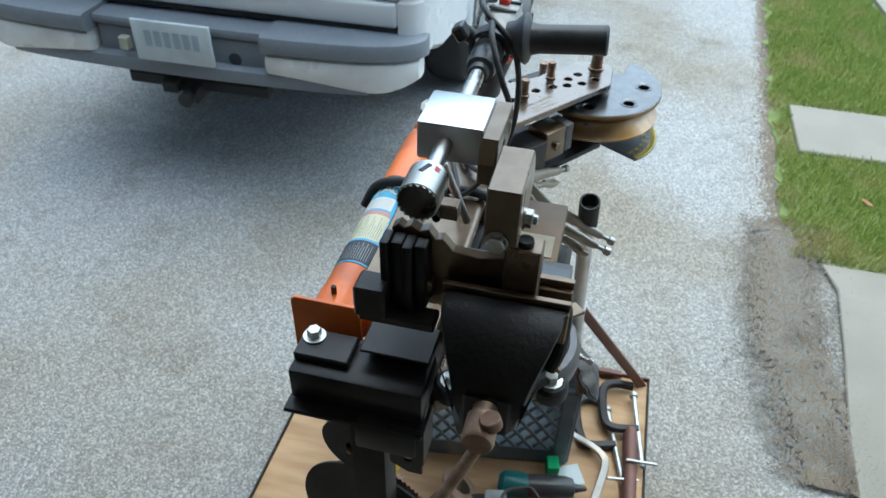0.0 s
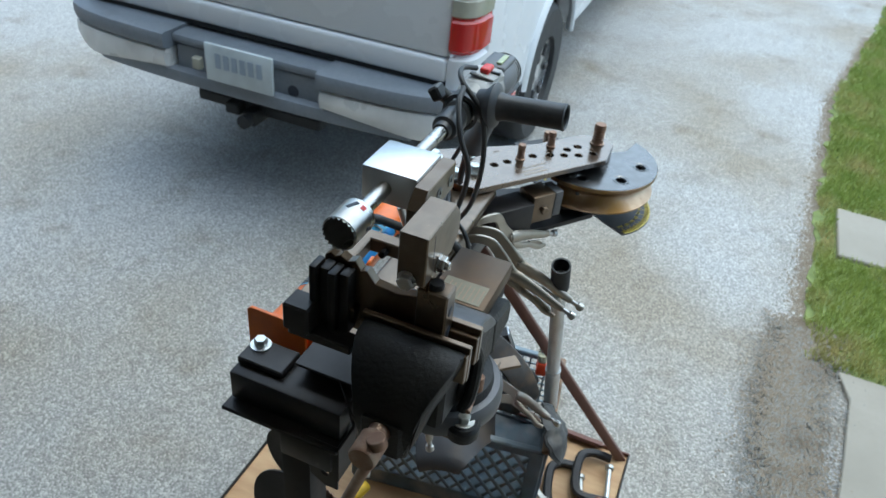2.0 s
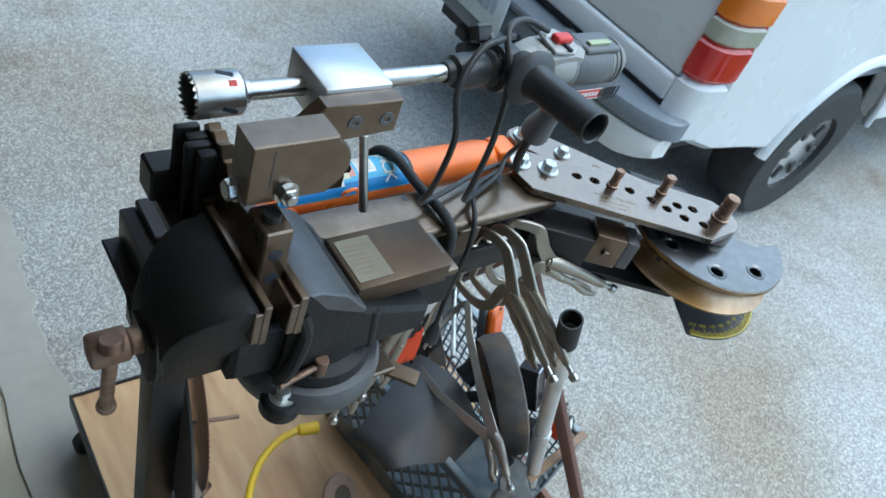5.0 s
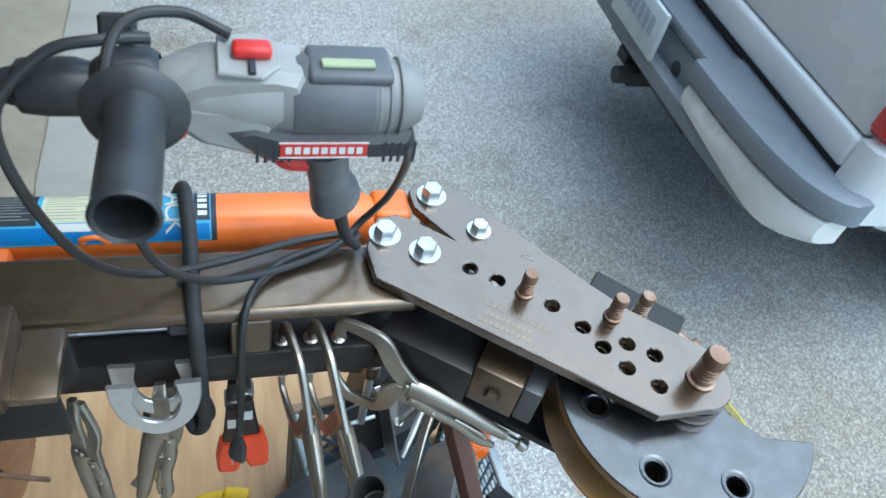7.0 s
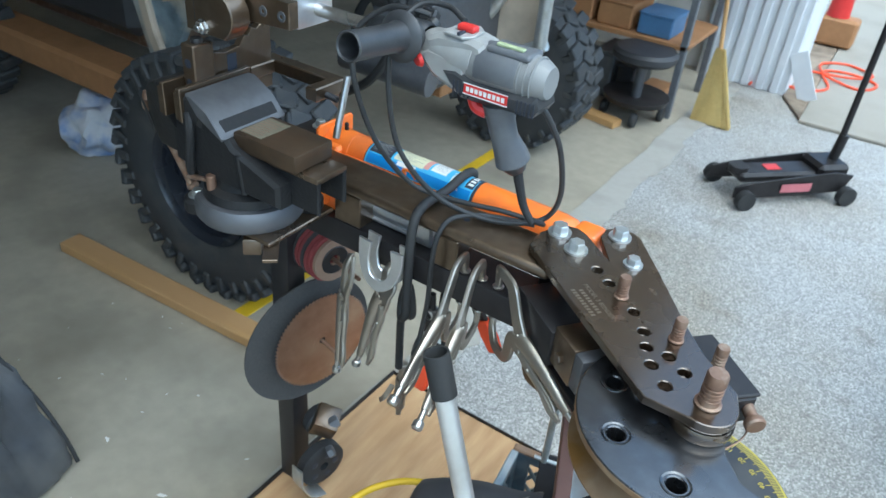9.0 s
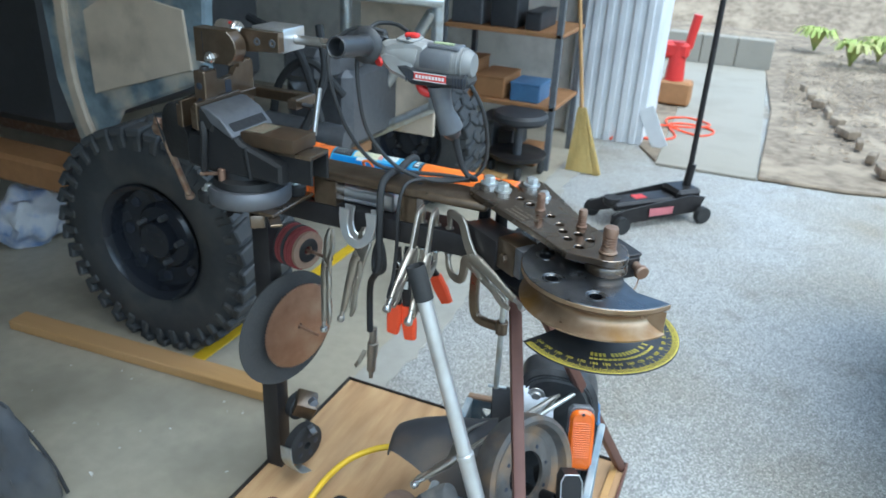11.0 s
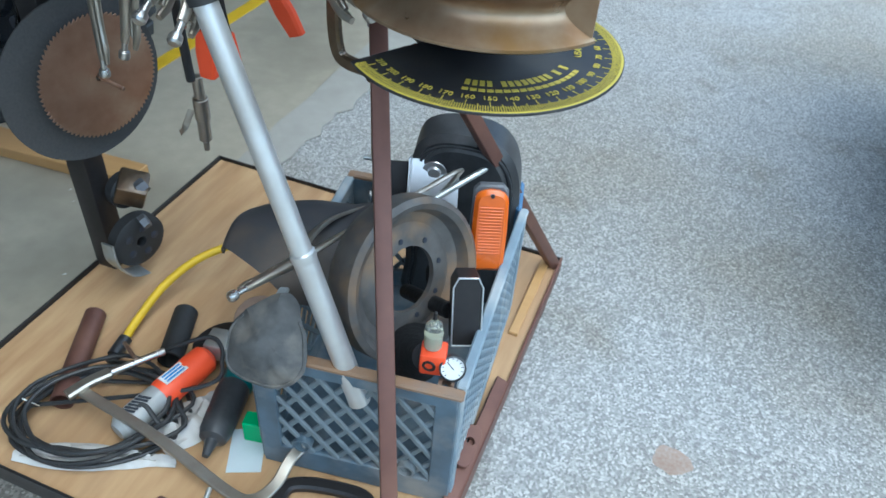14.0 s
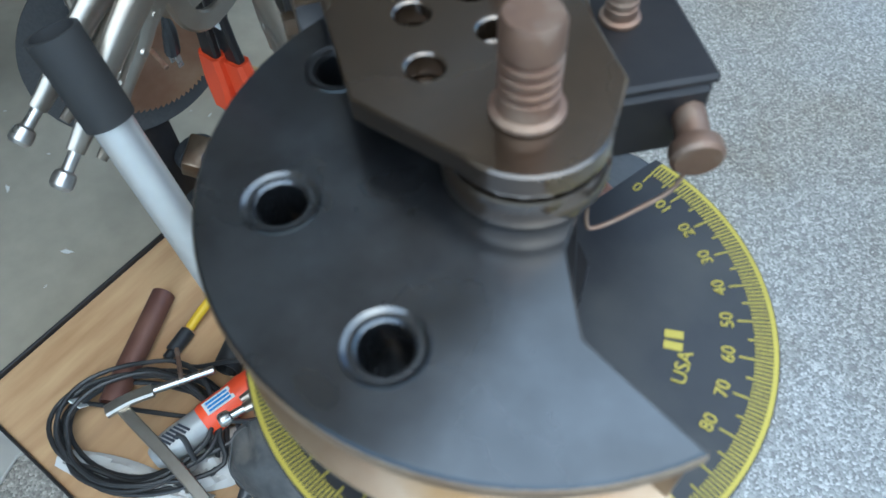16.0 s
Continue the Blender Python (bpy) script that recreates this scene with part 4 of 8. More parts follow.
part("clamp_frame", plate([(-0.37, 0.03), (-0.2, 0.03), (-0.2, -0.045), (-0.222, -0.045), (-0.222, 0.004), (-0.34, 0.004), (-0.34, -0.05), (-0.37, -0.05)], 1.262, 1.285, bevel=0.002), STEEL_BROWN, notcher, "brown U-shaped clamp frame")
# lug and foot likewise hold that dark reflection in their colour
part("clamp_lug", box(-0.408, -0.372, -0.005, 0.032, 1.25, 1.292, 0.003), STEEL_DARK, notcher, "clamp lug, dark reflection put into its colour")
part("clamp_foot", box(-0.4, -0.371, -0.06, 0.03, 1.236, 1.2495, 0.002), STEEL_DARK, notcher, "clamp foot, dark reflection put into its colour")
thr = [(0.0055, 0)]
for k in range(30):
    thr += [(0.0055, 0.002 * k), (0.0047, 0.002 * k + 0.001)]
part("clamp_screw", lathe(thr, (-0.235, -0.02, 1.272), (-0.1, -0.02, 1.262), 14), STEEL_DARK, notcher, "black threaded clamp screw")
part("screw_bar", rod((-0.162, -0.012, 1.31), (-0.157, -0.046, 1.215), 0.0058), STEEL_RAW, notcher, "steel tommy bar")
rb = [(-0.376, 1.362), (-0.292, 1.362)] + [(-0.33 + 0.057 * math.cos(radians(a)), 1.396 + 0.042 * math.sin(radians(a))) for a in range(-48, 49, 12)] + [(-0.292, 1.43), (-0.376, 1.43)]
blk = part("rotating_block", across(rb, -0.142, -0.106, 0.0015), STEEL_BROWN, notcher, "brown pivot block with a rounded end")
for k in range(11):
    part("degree_mark", box(-0.3555, -0.354, -0.1424, -0.1418, 1.38 + 0.004 * k, 1.3822 + 0.004 * k, 0), INK, blk, smooth=False)
part("pivot_bolt", merge(lathe([(0.004, 0), (0.0125, 0), (0.0125, 0.002), (0.004, 0.002)], (-0.337, -0.142, 1.373), (-0.337, -0.2, 1.373), 20), hexbolt((-0.337, -0.144, 1.373), (-0.337, -0.152, 1.373), 0.0105), rod((-0.337, -0.15, 1.373), (-0.337, -0.157, 1.373), 0.0058)), STEEL_RAW, notcher, "bolt and nut on the pivot block")
part("pivot_bolt", merge(lathe([(0.004, 0), (0.0125, 0), (0.0125, 0.002), (0.004, 0.002)], (-0.376, -0.12, 1.366), (-0.4, -0.12, 1.366), 20), hexbolt((-0.378, -0.12, 1.366), (-0.386, -0.12, 1.366), 0.0105)), STEEL_RAW, notcher, "bolt on the end of the pivot block")
sp = part("side_plate", across([(-0.305, 1.385), (-0.198, 1.392), (-0.198, 1.431), (-0.285, 1.431), (-0.305, 1.41)], -0.102, -0.082, 0.0012), STEEL_BROWN, notcher, "brown side plate")
for x in (-0.213, -0.25):
    part("socket_screw", lathe([(0, -0.0005), (0.003, -0.0005), (0.0035, 0.0006), (0.0078, 0.0006), (0.0082, -0.0003)], (x, -0.1024, 1.409), (x, -0.2, 1.409), 20), CAST_GREY, sp, "flush socket screw")
part("bearing_block", box(-0.277, -0.199, -0.082, -0.006, 1.388, 1.436, 0.003, seg=2), ALU, notcher, "bright machined bearing block")
AY, AZ = -0.039, 1.411
part("shaft", merge(rod((-0.345, AY, AZ), (-0.09, AY, AZ), 0.0098), rod((-0.346, AY, AZ), (-0.334, AY, AZ), 0.0118)), STEEL_RAW, notcher, "polished steel shaft")
saw = part("hole_saw", lathe([(0.009, 0.05), (0.02, 0.05), (0.0222, 0.047), (0.0222, 0.0025), (0.0206, 0.0025), (0.0206, 0.046), (0.009, 0.046)], (-0.393, AY, AZ), (-0.34, AY, AZ), 40), STEEL_RAW, notcher, "worn bright hole saw")
teeth = bmesh.new()
for k in range(20):
    a = math.tau * k / 20
    c0, c1, c2 = [(0.0214 * math.cos(a + d), 0.0214 * math.sin(a + d)) for d in (-0.15, 0.06, 0.15)]
    v = [teeth.verts.new((-0.3905, AY + c0[0], AZ + c0[1])), teeth.verts.new((-0.3942, AY + c1[0], AZ + c1[1])), teeth.verts.new((-0.3905, AY + c2[0], AZ + c2[1])),
         teeth.verts.new((-0.3905, AY + c0[0] * 0.93, AZ + c0[1] * 0.93)), teeth.verts.new((-0.394, AY + c1[0] * 0.94, AZ + c1[1] * 0.94)), teeth.verts.new((-0.3905, AY + c2[0] * 0.93, AZ + c2[1] * 0.93))]
    for f in ((0, 1, 2), (5, 4, 3), (0, 3, 4, 1), (1, 4, 5, 2)):
        teeth.faces.new([v[i] for i in f])
part("teeth", teeth, STEEL_RAW, saw, "worn saw teeth")
for a in (100, 250, 0):
    part("slot", box(-0.008, 0.008, -0.0028, 0.0028, 0.0216, 0.0226, 0.0003, Matrix.Translation((-0.36, AY, AZ)) @ Matrix.Rotation(radians(a), 4, "X") @ Matrix.Rotation(radians(-25), 4, "Z")), INK, saw, "dark slanted slot")
part("paint_mark", box(-0.004, 0.004, -0.003, 0.003, 0.0221, 0.0225, 0.0001, Matrix.Translation((-0.356, AY, AZ)) @ Matrix.Rotation(radians(32), 4, "X")), RED, saw, smooth=False)

# ---- electric drill on the shaft ----
drill = thing("electric_drill", (0.1, -0.04, 1.24), "grey and black corded drill with a side handle", "drill")
part("chuck", lathe([(0.0, -0.008), (0.012, -0.008), (0.014, 0.0), (0.019, 0.004), (0.021, 0.02), (0.021, 0.04), (0.018, 0.05), (0.022, 0.055), (0.022, 0.062)], (-0.09, AY, AZ), (0, AY, AZ), 24), HANDLE, drill, "black keyless chuck")
part("collar", lathe([(0.024, 0), (0.029, 0.003), (0.029, 0.028), (0.025, 0.034)], (-0.028, AY, AZ), (0.1, AY, AZ), 28), HANDLE, drill, "black clamp collar")
hdir = Vector((0.0, -0.995, 0.1))
h0 = Vector((-0.008, AY, AZ + 0.012)) + hdir * 0.022
hd = part("side_handle", lathe([(0.022, 0), (0.024, 0.012), (0.033, 0.022), (0.035, 0.026), (0.032, 0.03), (0.022, 0.034), (0.0195, 0.045), (0.0195, 0.128), (0.0205, 0.134), (0.0185, 0.136), (0.0165, 0.134), (0.0155, 0.1), (0, 0.1)], h0[:], (h0 + hdir)[:], 28), HANDLE, drill, "black tubular side handle with a guard ring")
part("knob", merge(rod((-0.012, AY + 0.024, AZ + 0.01), (-0.012, AY + 0.038, AZ + 0.018), 0.011), box(-0.024, 0.002, -0.009, 0.009, -0.008, 0.014, 0.003, Matrix.Translation((-0.012, AY + 0.038, AZ + 0.02)) @ Matrix.Rotation(radians(-35), 4, "X"))), HANDLE, drill, "black clamp knob")
gear = part("gear_housing", lathe([(0.02, 0), (0.025, 0.01), (0.027, 0.03), (0.0295, 0.06), (0.0305, 0.085), (0.0, 0.085)], (0.005, AY, AZ), (0.2, AY, AZ), 32), GREYP, drill, "silver-grey gear housing")
part("top_deck", across([(0.012, 1.428), (0.035, 1.439), (0.085, 1.442), (0.104, 1.438), (0.11, 1.425), (0.1, 1.41), (0.02, 1.412)], AY - 0.025, AY + 0.025, 0.007), GREYP, drill, "silver-grey flat top of the housing")
part("top_panel", box(0.108, 0.172, AY - 0.021, AY + 0.021, 1.43, 1.4398, 0.006, None, 3), DGREYP, drill, "dark grey inset panel")
part("motor_window", lathe([(0.0305, 0.012), (0.032, 0.016), (0.032, 0.07), (0.0305, 0.074)], (0.085, AY, AZ - 0.004), (0.3, AY, AZ - 0.004), 18, radians(60), radians(200)), DGREYP, drill, "dark grey inset")
part("motor_body", lathe([(0.0, 0), (0.029, 0), (0.0305, 0.006), (0.031, 0.03), (0.0305, 0.075), (0.0275, 0.102), (0.021, 0.113), (0.0, 0.115)], (0.085, AY, AZ - 0.004), (0.3, AY, AZ - 0.004), 32), MGREYP, drill, "mid-grey motor body")
part("lower_shell", across([(0.04, 1.396), (0.06, 1.374), (0.08, 1.36), (0.19, 1.364), (0.197, 1.376), (0.192, 1.392), (0.1, 1.391), (0.07, 1.401)], AY - 0.031, AY + 0.031, 0.008), HANDLE, drill, "black vented lower shell")
part("gear_skirt", across([(0.0, 1.405), (0.03, 1.376), (0.07, 1.363), (0.09, 1.385), (0.085, 1.415), (0.02, 1.42)], AY - 0.028, AY + 0.028, 0.009), GREYP, drill, "silver-grey skirt")
for k in range(5):
    for x in (0.07, 0.168):
        part("vent_slot", box(x + 0.006 * k, x + 0.0025 + 0.006 * k, AY - 0.0316, AY - 0.0308, 1.366, 1.386, 0), INK, drill, smooth=False)
lb = part("badge", box(0.088, 0.155, AY - 0.0328, AY - 0.031, 1.372, 1.387, 0.0005), RED, drill, "red badge with white edge and bars")
part("badge_edge", merge(box(0.087, 0.156, AY - 0.0331, AY - 0.0327, 1.3715, 1.373, 0), box(0.087, 0.156, AY - 0.0331, AY - 0.0327, 1.386, 1.3875, 0)), WHITE, lb, smooth=False)
for k in range(9):
    part("badge_bar", box(0.092 + 0.0068 * k, 0.0968 + 0.0068 * k, AY - 0.0332, AY - 0.0327, 1.376, 1.3825, 0), WHITE, lb, smooth=False)
part("switch_plate", plate([(0.045, -0.02), (0.075, -0.024), (0.088, -0.012), (0.088, 0.012), (0.075, 0.024), (0.045, 0.02)], 0, 0.004, bevel=0.001, m=Matrix.Translation((0, AY - 0.004, AZ + 0.0305)) @ Matrix.Rotation(radians(6), 4, "X")), GREYP, drill, "raised grey switch surround")
part("mode_switch", merge(box(0.055, 0.083, AY - 0.012, AY + 0.004, AZ + 0.033, AZ + 0.043, 0.004, seg=3)), RED, drill, "red mode switch")
part("switch_slot", box(0.066, 0.071, AY - 0.027, AY - 0.012, AZ + 0.032, AZ + 0.0365, 0.0008), INK, drill, "dark slot")
part("level_vial", box(0.118, 0.158, AY - 0.012, AY - 0.003, AZ + 0.0285, AZ + 0.0325, 0.001), mat("green_level_vial", (0.45, 0.5, 0.3), 0.2, 0.0, (0.35, 0.42, 0.22), 30, 0.4, 0.0), drill, "pale green level vial")
part("front_button", lathe([(0, 0.006), (0.008, 0.005), (0.0105, 0)], (0.012, AY - 0.029, AZ - 0.014), (0.0, AY - 0.06, AZ - 0.02), 18), RED, drill, "red button")
for k in range(3):
    part("rear_rib", lathe([(0.029, 0), (0.0309, 0.001), (0.0309, 0.003), (0.029, 0.004)], (0.16 + 0.009 * k, AY, AZ - 0.004), (0.3, AY, AZ - 0.004), 32), MGREYP, drill)
part("trigger", sweep([(0.088, AY - 0.004, 1.358), (0.097, AY - 0.006, 1.347), (0.112, AY - 0.004, 1.343)], 0.0095, 10), RED, drill, "red trigger")
part("grip", sweep([(0.128, AY, 1.362), (0.131, AY + 0.005, 1.335), (0.136, AY + 0.014, 1.306), (0.143, AY + 0.025, 1.28), (0.146, AY + 0.029, 1.268)], 0.02, 16, flat=1.15, radii=[0.0215, 0.0175, 0.017, 0.0215, 0.0225]), DGREYP, drill, "grey rubber pistol grip")
part("grip_base", rod((0.145, AY + 0.028, 1.27), (0.152, AY + 0.036, 1.253), 0.0225, 0.014), HANDLE, drill, "black grip end")
part("strain_relief", sweep([(0.151, AY + 0.036, 1.256), (0.155, AY + 0.042, 1.23), (0.165, AY + 0.05, 1.19), (0.18, AY + 0.055, 1.165)], 0.0065, 10, radii=[0.008, 0.0055]), RUBBER, drill, "black cord strain relief")
part("cord", sweep([(0.178, 0.02, 1.168), (0.183, 0.05, 1.148), (0.12, 0.04, 1.15), (0.034, 0.012, 1.152), (-0.03, -0.012, 1.168), (-0.068, -0.06, 1.25), (-0.09, -0.085, 1.35), (-0.098, -0.07, 1.41), (-0.065, -0.05, 1.445), (-0.03, -0.042, 1.452), (0.0, -0.03, 1.447)], 0.0042, 10), CABLE, drill, "grey-black power cord looped over the drill")
part("cord", sweep([(0.055, -0.03, 1.452), (0.02, -0.02, 1.462), (-0.018, -0.035, 1.458), (-0.03, -0.075, 1.42), (-0.025, -0.085, 1.34), (-0.01, -0.07, 1.25), (0.035, -0.03, 1.175), (0.1, 0.005, 1.146), (0.16, 0.03, 1.15), (0.19, 0.052, 1.165), (0.21, 0.035, 1.22), (0.212, 0.0, 1.3), (0.198, -0.022, 1.35), (0.182, -0.034, 1.376)], 0.0042, 10), CABLE, drill, "grey-black power cord")
part("cord", sweep([(0.175, 0.04, 1.148), (0.11, 0.02, 1.146), (0.078, -0.01, 1.148), (0.062, -0.04, 1.142), (0.056, -0.058, 1.1), (0.054, -0.06, 1.0), (0.05, -0.068, 0.92)], 0.0042, 10), CABLE, drill, "grey-black power cord hanging over the beam")
pg = part("plug", sweep([(0.05, -0.068, 0.925), (0.049, -0.07, 0.905), (0.047, -0.073, 0.885)], 0.012, 10, radii=[0.006, 0.012, 0.013], flat=0.6), HANDLE, drill, "black moulded plug")
for d in (-0.006, 0.006):
    part("prong", box(0.047 + d - 0.001, 0.047 + d + 0.001, -0.077, -0.071, 0.868, 0.886, 0.0003), STEEL_RAW, pg)


# ---- tools hung on the beams ----
def ribbon(points, w, t, normal, smooth=True, steps=6, widths=None):
    """A flat bar along a path: w wide within the plane, t thick along its normal."""
    pts = smooth_path(points, steps) if smooth else [Vector(p) for p in points]
    nrm = Vector(normal).normalized()
    bm = bmesh.new()
    rings = []
    for i, p in enumerate(pts):
        d = (pts[min(i + 1, len(pts) - 1)] - pts[max(i - 1, 0)]).normalized()
        s = nrm.cross(d).normalized()
        ww = w if widths is None else float(np.interp(i / (len(pts) - 1), np.linspace(0, 1, len(widths)), widths))
        c = min(t, ww) * 0.25
        rings.append([bm.verts.new(p + s * a + nrm * b) for a, b in ((ww / 2 - c, t / 2), (ww / 2, t / 2 - c), (ww / 2, -t / 2 + c), (ww / 2 - c, -t / 2), (-ww / 2 + c, -t / 2), (-ww / 2, -t / 2 + c), (-ww / 2, t / 2 - c), (-ww / 2 + c, t / 2))])
    for a, b in zip(rings, rings[1:]):
        for k in range(8):
            bm.faces.new((a[k], a[(k + 1) % 8], b[(k + 1) % 8], b[k]))
    bm.faces.new(rings[0][::-1])
    bm.faces.new(rings[-1])
    bmesh.ops.recalc_face_normals(bm, faces=bm.faces[:])
    return bm


def locking_pliers(jaw, pivot, end, side, label, group="locking pliers on the beam", open_by=0.022, t=0.011, lower=None):
    """Locking pliers: a fixed jaw path, the pivot, the end of the handle and which way the lever lies."""
    P, E, S = Vector(pivot), Vector(end), Vector(side).normalized()
    d = (E - P).normalized()
    S = (S - d * S.dot(d)).normalized()
    nrm = d.cross(S)
    L = (E - P).length
    g = thing("locking_pliers", pivot, label, "locking pliers", group)
    part("fixed_jaw", ribbon([*jaw, P + d * 0.012, P + d * 0.03], 0.017, t * 0.65, nrm, widths=[0.013, 0.017, 0.02, 0.024, 0.027]), NICKEL, g)
    part("handle", sweep([P + d * 0.004, P + d * L * 0.2 - S * 0.003, P + d * L * 0.5 - S * 0.003, P + d * L * 0.8, P + d * L * 0.93], 0.011, 12, flat=0.72, up=nrm, radii=[0.0135, 0.0135, 0.0115, 0.0098, 0.0085, 0.0075]), NICKEL, g, "plated steel handle")
    part("lever", sweep([P + d * L * 0.08 + S * 0.012, P + d * L * 0.3 + S * 0.019, P + d * L * 0.55 + S * 0.021, P + d * L * 0.75 + S * 0.028, P + d * L * 0.92 + S * 0.026], 0.007, 10, flat=0.8, up=nrm, radii=[0.009, 0.0085, 0.007, 0.0065, 0.007, 0.0045]), NICKEL, g, "plated steel lever")
    part("release", ribbon([P + d * L * 0.5 + S * 0.014, P + d * L * 0.72 + S * 0.016, P + d * L * 0.82 + S * 0.02], 0.006, t * 0.6, nrm), NICKEL, g)
    J = Vector(jaw[0])
    low = [Vector(q) for q in lower] if lower else [J + S * open_by, (J + P) / 2 + S * (open_by + 0.012)]
    part("moving_jaw", ribbon([*low, P + S * 0.016 - d * 0.008, P + d * 0.014 + S * 0.014, P + d * 0.036 + S * 0.014], 0.018, t * 0.65, nrm, widths=[0.012, 0.016, 0.019, 0.025, 0.02]), NICKEL, g)
    if lower:
        for q, o in ((J, 0.006), (low[0], -0.006)):
            part("swivel_pad", lathe([(0, 0), (0.0085, 0.001), (0.0095, 0.004), (0.005, 0.007), (0, 0.007)], (q[0], q[1], q[2] - o), (q[0], q[1], q[2] + o), 14), STEEL_RAW, g, "round swivel pad")
    kn = part("adjusting_screw", lathe([(0, 0), (0.0045, 0), (0.0045, 0.016), (0.0075, 0.018), (0.0085, 0.022), (0.0085, 0.028), (0.006, 0.031), (0, 0.031)], (P + d * (L * 0.92))[:], (P + d * (L + 0.1))[:], 14), STEEL_RAW, g, "knurled adjusting screw")
    for f, o in ((0.02, 0.002), (0.12, 0.014), (0.32, 0.019), (0.0, -0.004)):
        c = P + d * L * f + S * o
        for sg in (1, -1):
            part("rivet", lathe([(0, 0.0022), (0.003, 0.0018), (0.0042, 0)], (c + nrm * sg * t * 0.52)[:], (c + nrm * sg)[:], 10), NICKEL, g)
    return g


for x, pv, en in ((0.1, (0.122, -0.122, 1.038), (0.134, -0.245, 0.98)), (0.132, (0.158, -0.128, 1.038), (0.182, -0.252, 0.968))):
    locking_pliers([(x, -0.028, 1.066), (x + 0.002, -0.034, 1.092), (x + 0.006, -0.05, 1.101), (x + 0.012, -0.078, 1.1), (x + 0.016, -0.094, 1.085)], pv, en, (0.0, 0.2, -1), "nickel-plated locking C-clamp pliers gripping the lower beam", lower=[(x + 0.001, -0.03, 1.0), (x + 0.002, -0.034, 0.975), (x + 0.01, -0.075, 0.968), (x + 0.016, -0.1, 0.985)])
locking_pliers([(0.163, -0.03, 1.066), (0.164, -0.034, 1.09), (0.168, -0.04, 1.101), (0.192, -0.055, 1.1), (0.206, -0.064, 1.092), (0.222, -0.074, 1.06)], (0.235, -0.084, 1.035), (0.36, -0.145, 0.992), (-0.3, 0, -1), "nickel-plated locking C-clamp pliers slanting off the beam", lower=[(0.163, -0.03, 1.0), (0.165, -0.034, 0.984), (0.18, -0.048, 0.966), (0.205, -0.066, 0.968), (0.216, -0.075, 0.985)])
locking_pliers([(-0.12, -0.046, 1.006), (-0.12, -0.06, 0.99), (-0.12, -0.064, 0.965)], (-0.12, -0.066, 0.935), (-0.118, -0.085, 0.775), (0.6, -0.4, 0), "nickel-plated locking pliers hanging straight down", open_by=0.01)
ub = locking_pliers([(-0.03, -0.05, 1.03), (-0.03, -0.062, 1.02), (-0.031, -0.066, 1.0)], (-0.034, -0.07, 0.975), (-0.07, -0.083, 0.815), (1, -0.3, 0), "nickel-plated locking pliers with wide U-shaped pads", open_by=0.01)
for yo in (-0.006, -0.03):
    part("u_pad", ribbon([(-0.062, -0.05 + yo, 1.078), (-0.063, -0.052 + yo, 1.045), (-0.052, -0.056 + yo, 1.016), (-0.03, -0.058 + yo, 1.005), (-0.008, -0.056 + yo, 1.016), (0.003, -0.052 + yo, 1.045), (0.002, -0.05 + yo, 1.078)], 0.021, 0.006, (0, -1, 0.15), widths=[0.026, 0.02, 0.018, 0.022, 0.018, 0.02, 0.026]), ALU, ub, "bright U-shaped pad")

for tip, top, tilt in (((0.035, -0.03, 0.772), (0.045, -0.03, 0.9), 0), ((0.105, 0.12, 0.795), (0.06, 0.09, 0.92), 0), ((0.075, -0.02, 0.76), (0.06, -0.02, 0.9), 0)):
    T, B = Vector(top), Vector(tip)
    sc = thing("spring_clamp", tip, "black spring clamp with bright orange-red dipped grips", "spring clamp", "spring clamps on the beam")
    d = (B - T)
    part("arm", ribbon([T + Vector((0, 0, 0.09)), T + d * 0.1, T + d * 0.45], 0.024, 0.01, (0, 1, 0.05), widths=[0.01, 0.022, 0.024]), STEEL_DARK, sc, "black steel arm")
    part("grip", ribbon([T + d * 0.4, T + d * 0.7, B], 0.034, 0.018, (0, 1, 0.05), widths=[0.03, 0.036, 0.028]), RED_TIP, sc, "orange-red dipped grip")
    part("spring", lathe([(0.008, -0.012), (0.01, -0.01), (0.01, 0.01), (0.008, 0.012)], (T + Vector((0, 0, 0.05)))[:], (T + Vector((0, 1, 0.05)))[:], 14), STEEL_RAW, sc)
    part("tag", box(T.x - 0.008, T.x + 0.008, T.y - 0.0068, T.y - 0.0058, T.z - 0.012, T.z + 0.008, 0), WHITE, sc, "small white tag", smooth=False)

cc = thing("c_clamp", (0.2, 0.115, 0.7), "dark iron C-clamp hanging from the lower beam", "C-clamp")
part("frame", ribbon([(0.27, 0.11, 0.94), (0.2, 0.12, 0.942), (0.178, 0.125, 0.925), (0.172, 0.125, 0.85), (0.177, 0.125, 0.785), (0.2, 0.12, 0.768), (0.262, 0.107, 0.772)], 0.024, 0.016, (0.15, 1, 0)), STEEL_BROWN, cc, "brown iron frame")
part("screw", rod((0.255, 0.105, 0.6), (0.255, 0.105, 0.85), 0.007), ZINC, cc, "zinc screw")
part("boss", rod((0.255, 0.105, 0.758), (0.255, 0.105, 0.79), 0.015), STEEL_BROWN, cc)
part("swivel_pad", rod((0.255, 0.105, 0.85), (0.255, 0.105, 0.862), 0.013), ZINC, cc)
part("tommy_bar", rod((0.235, 0.1, 0.605), (0.28, 0.11, 0.605), 0.004), ZINC, cc)

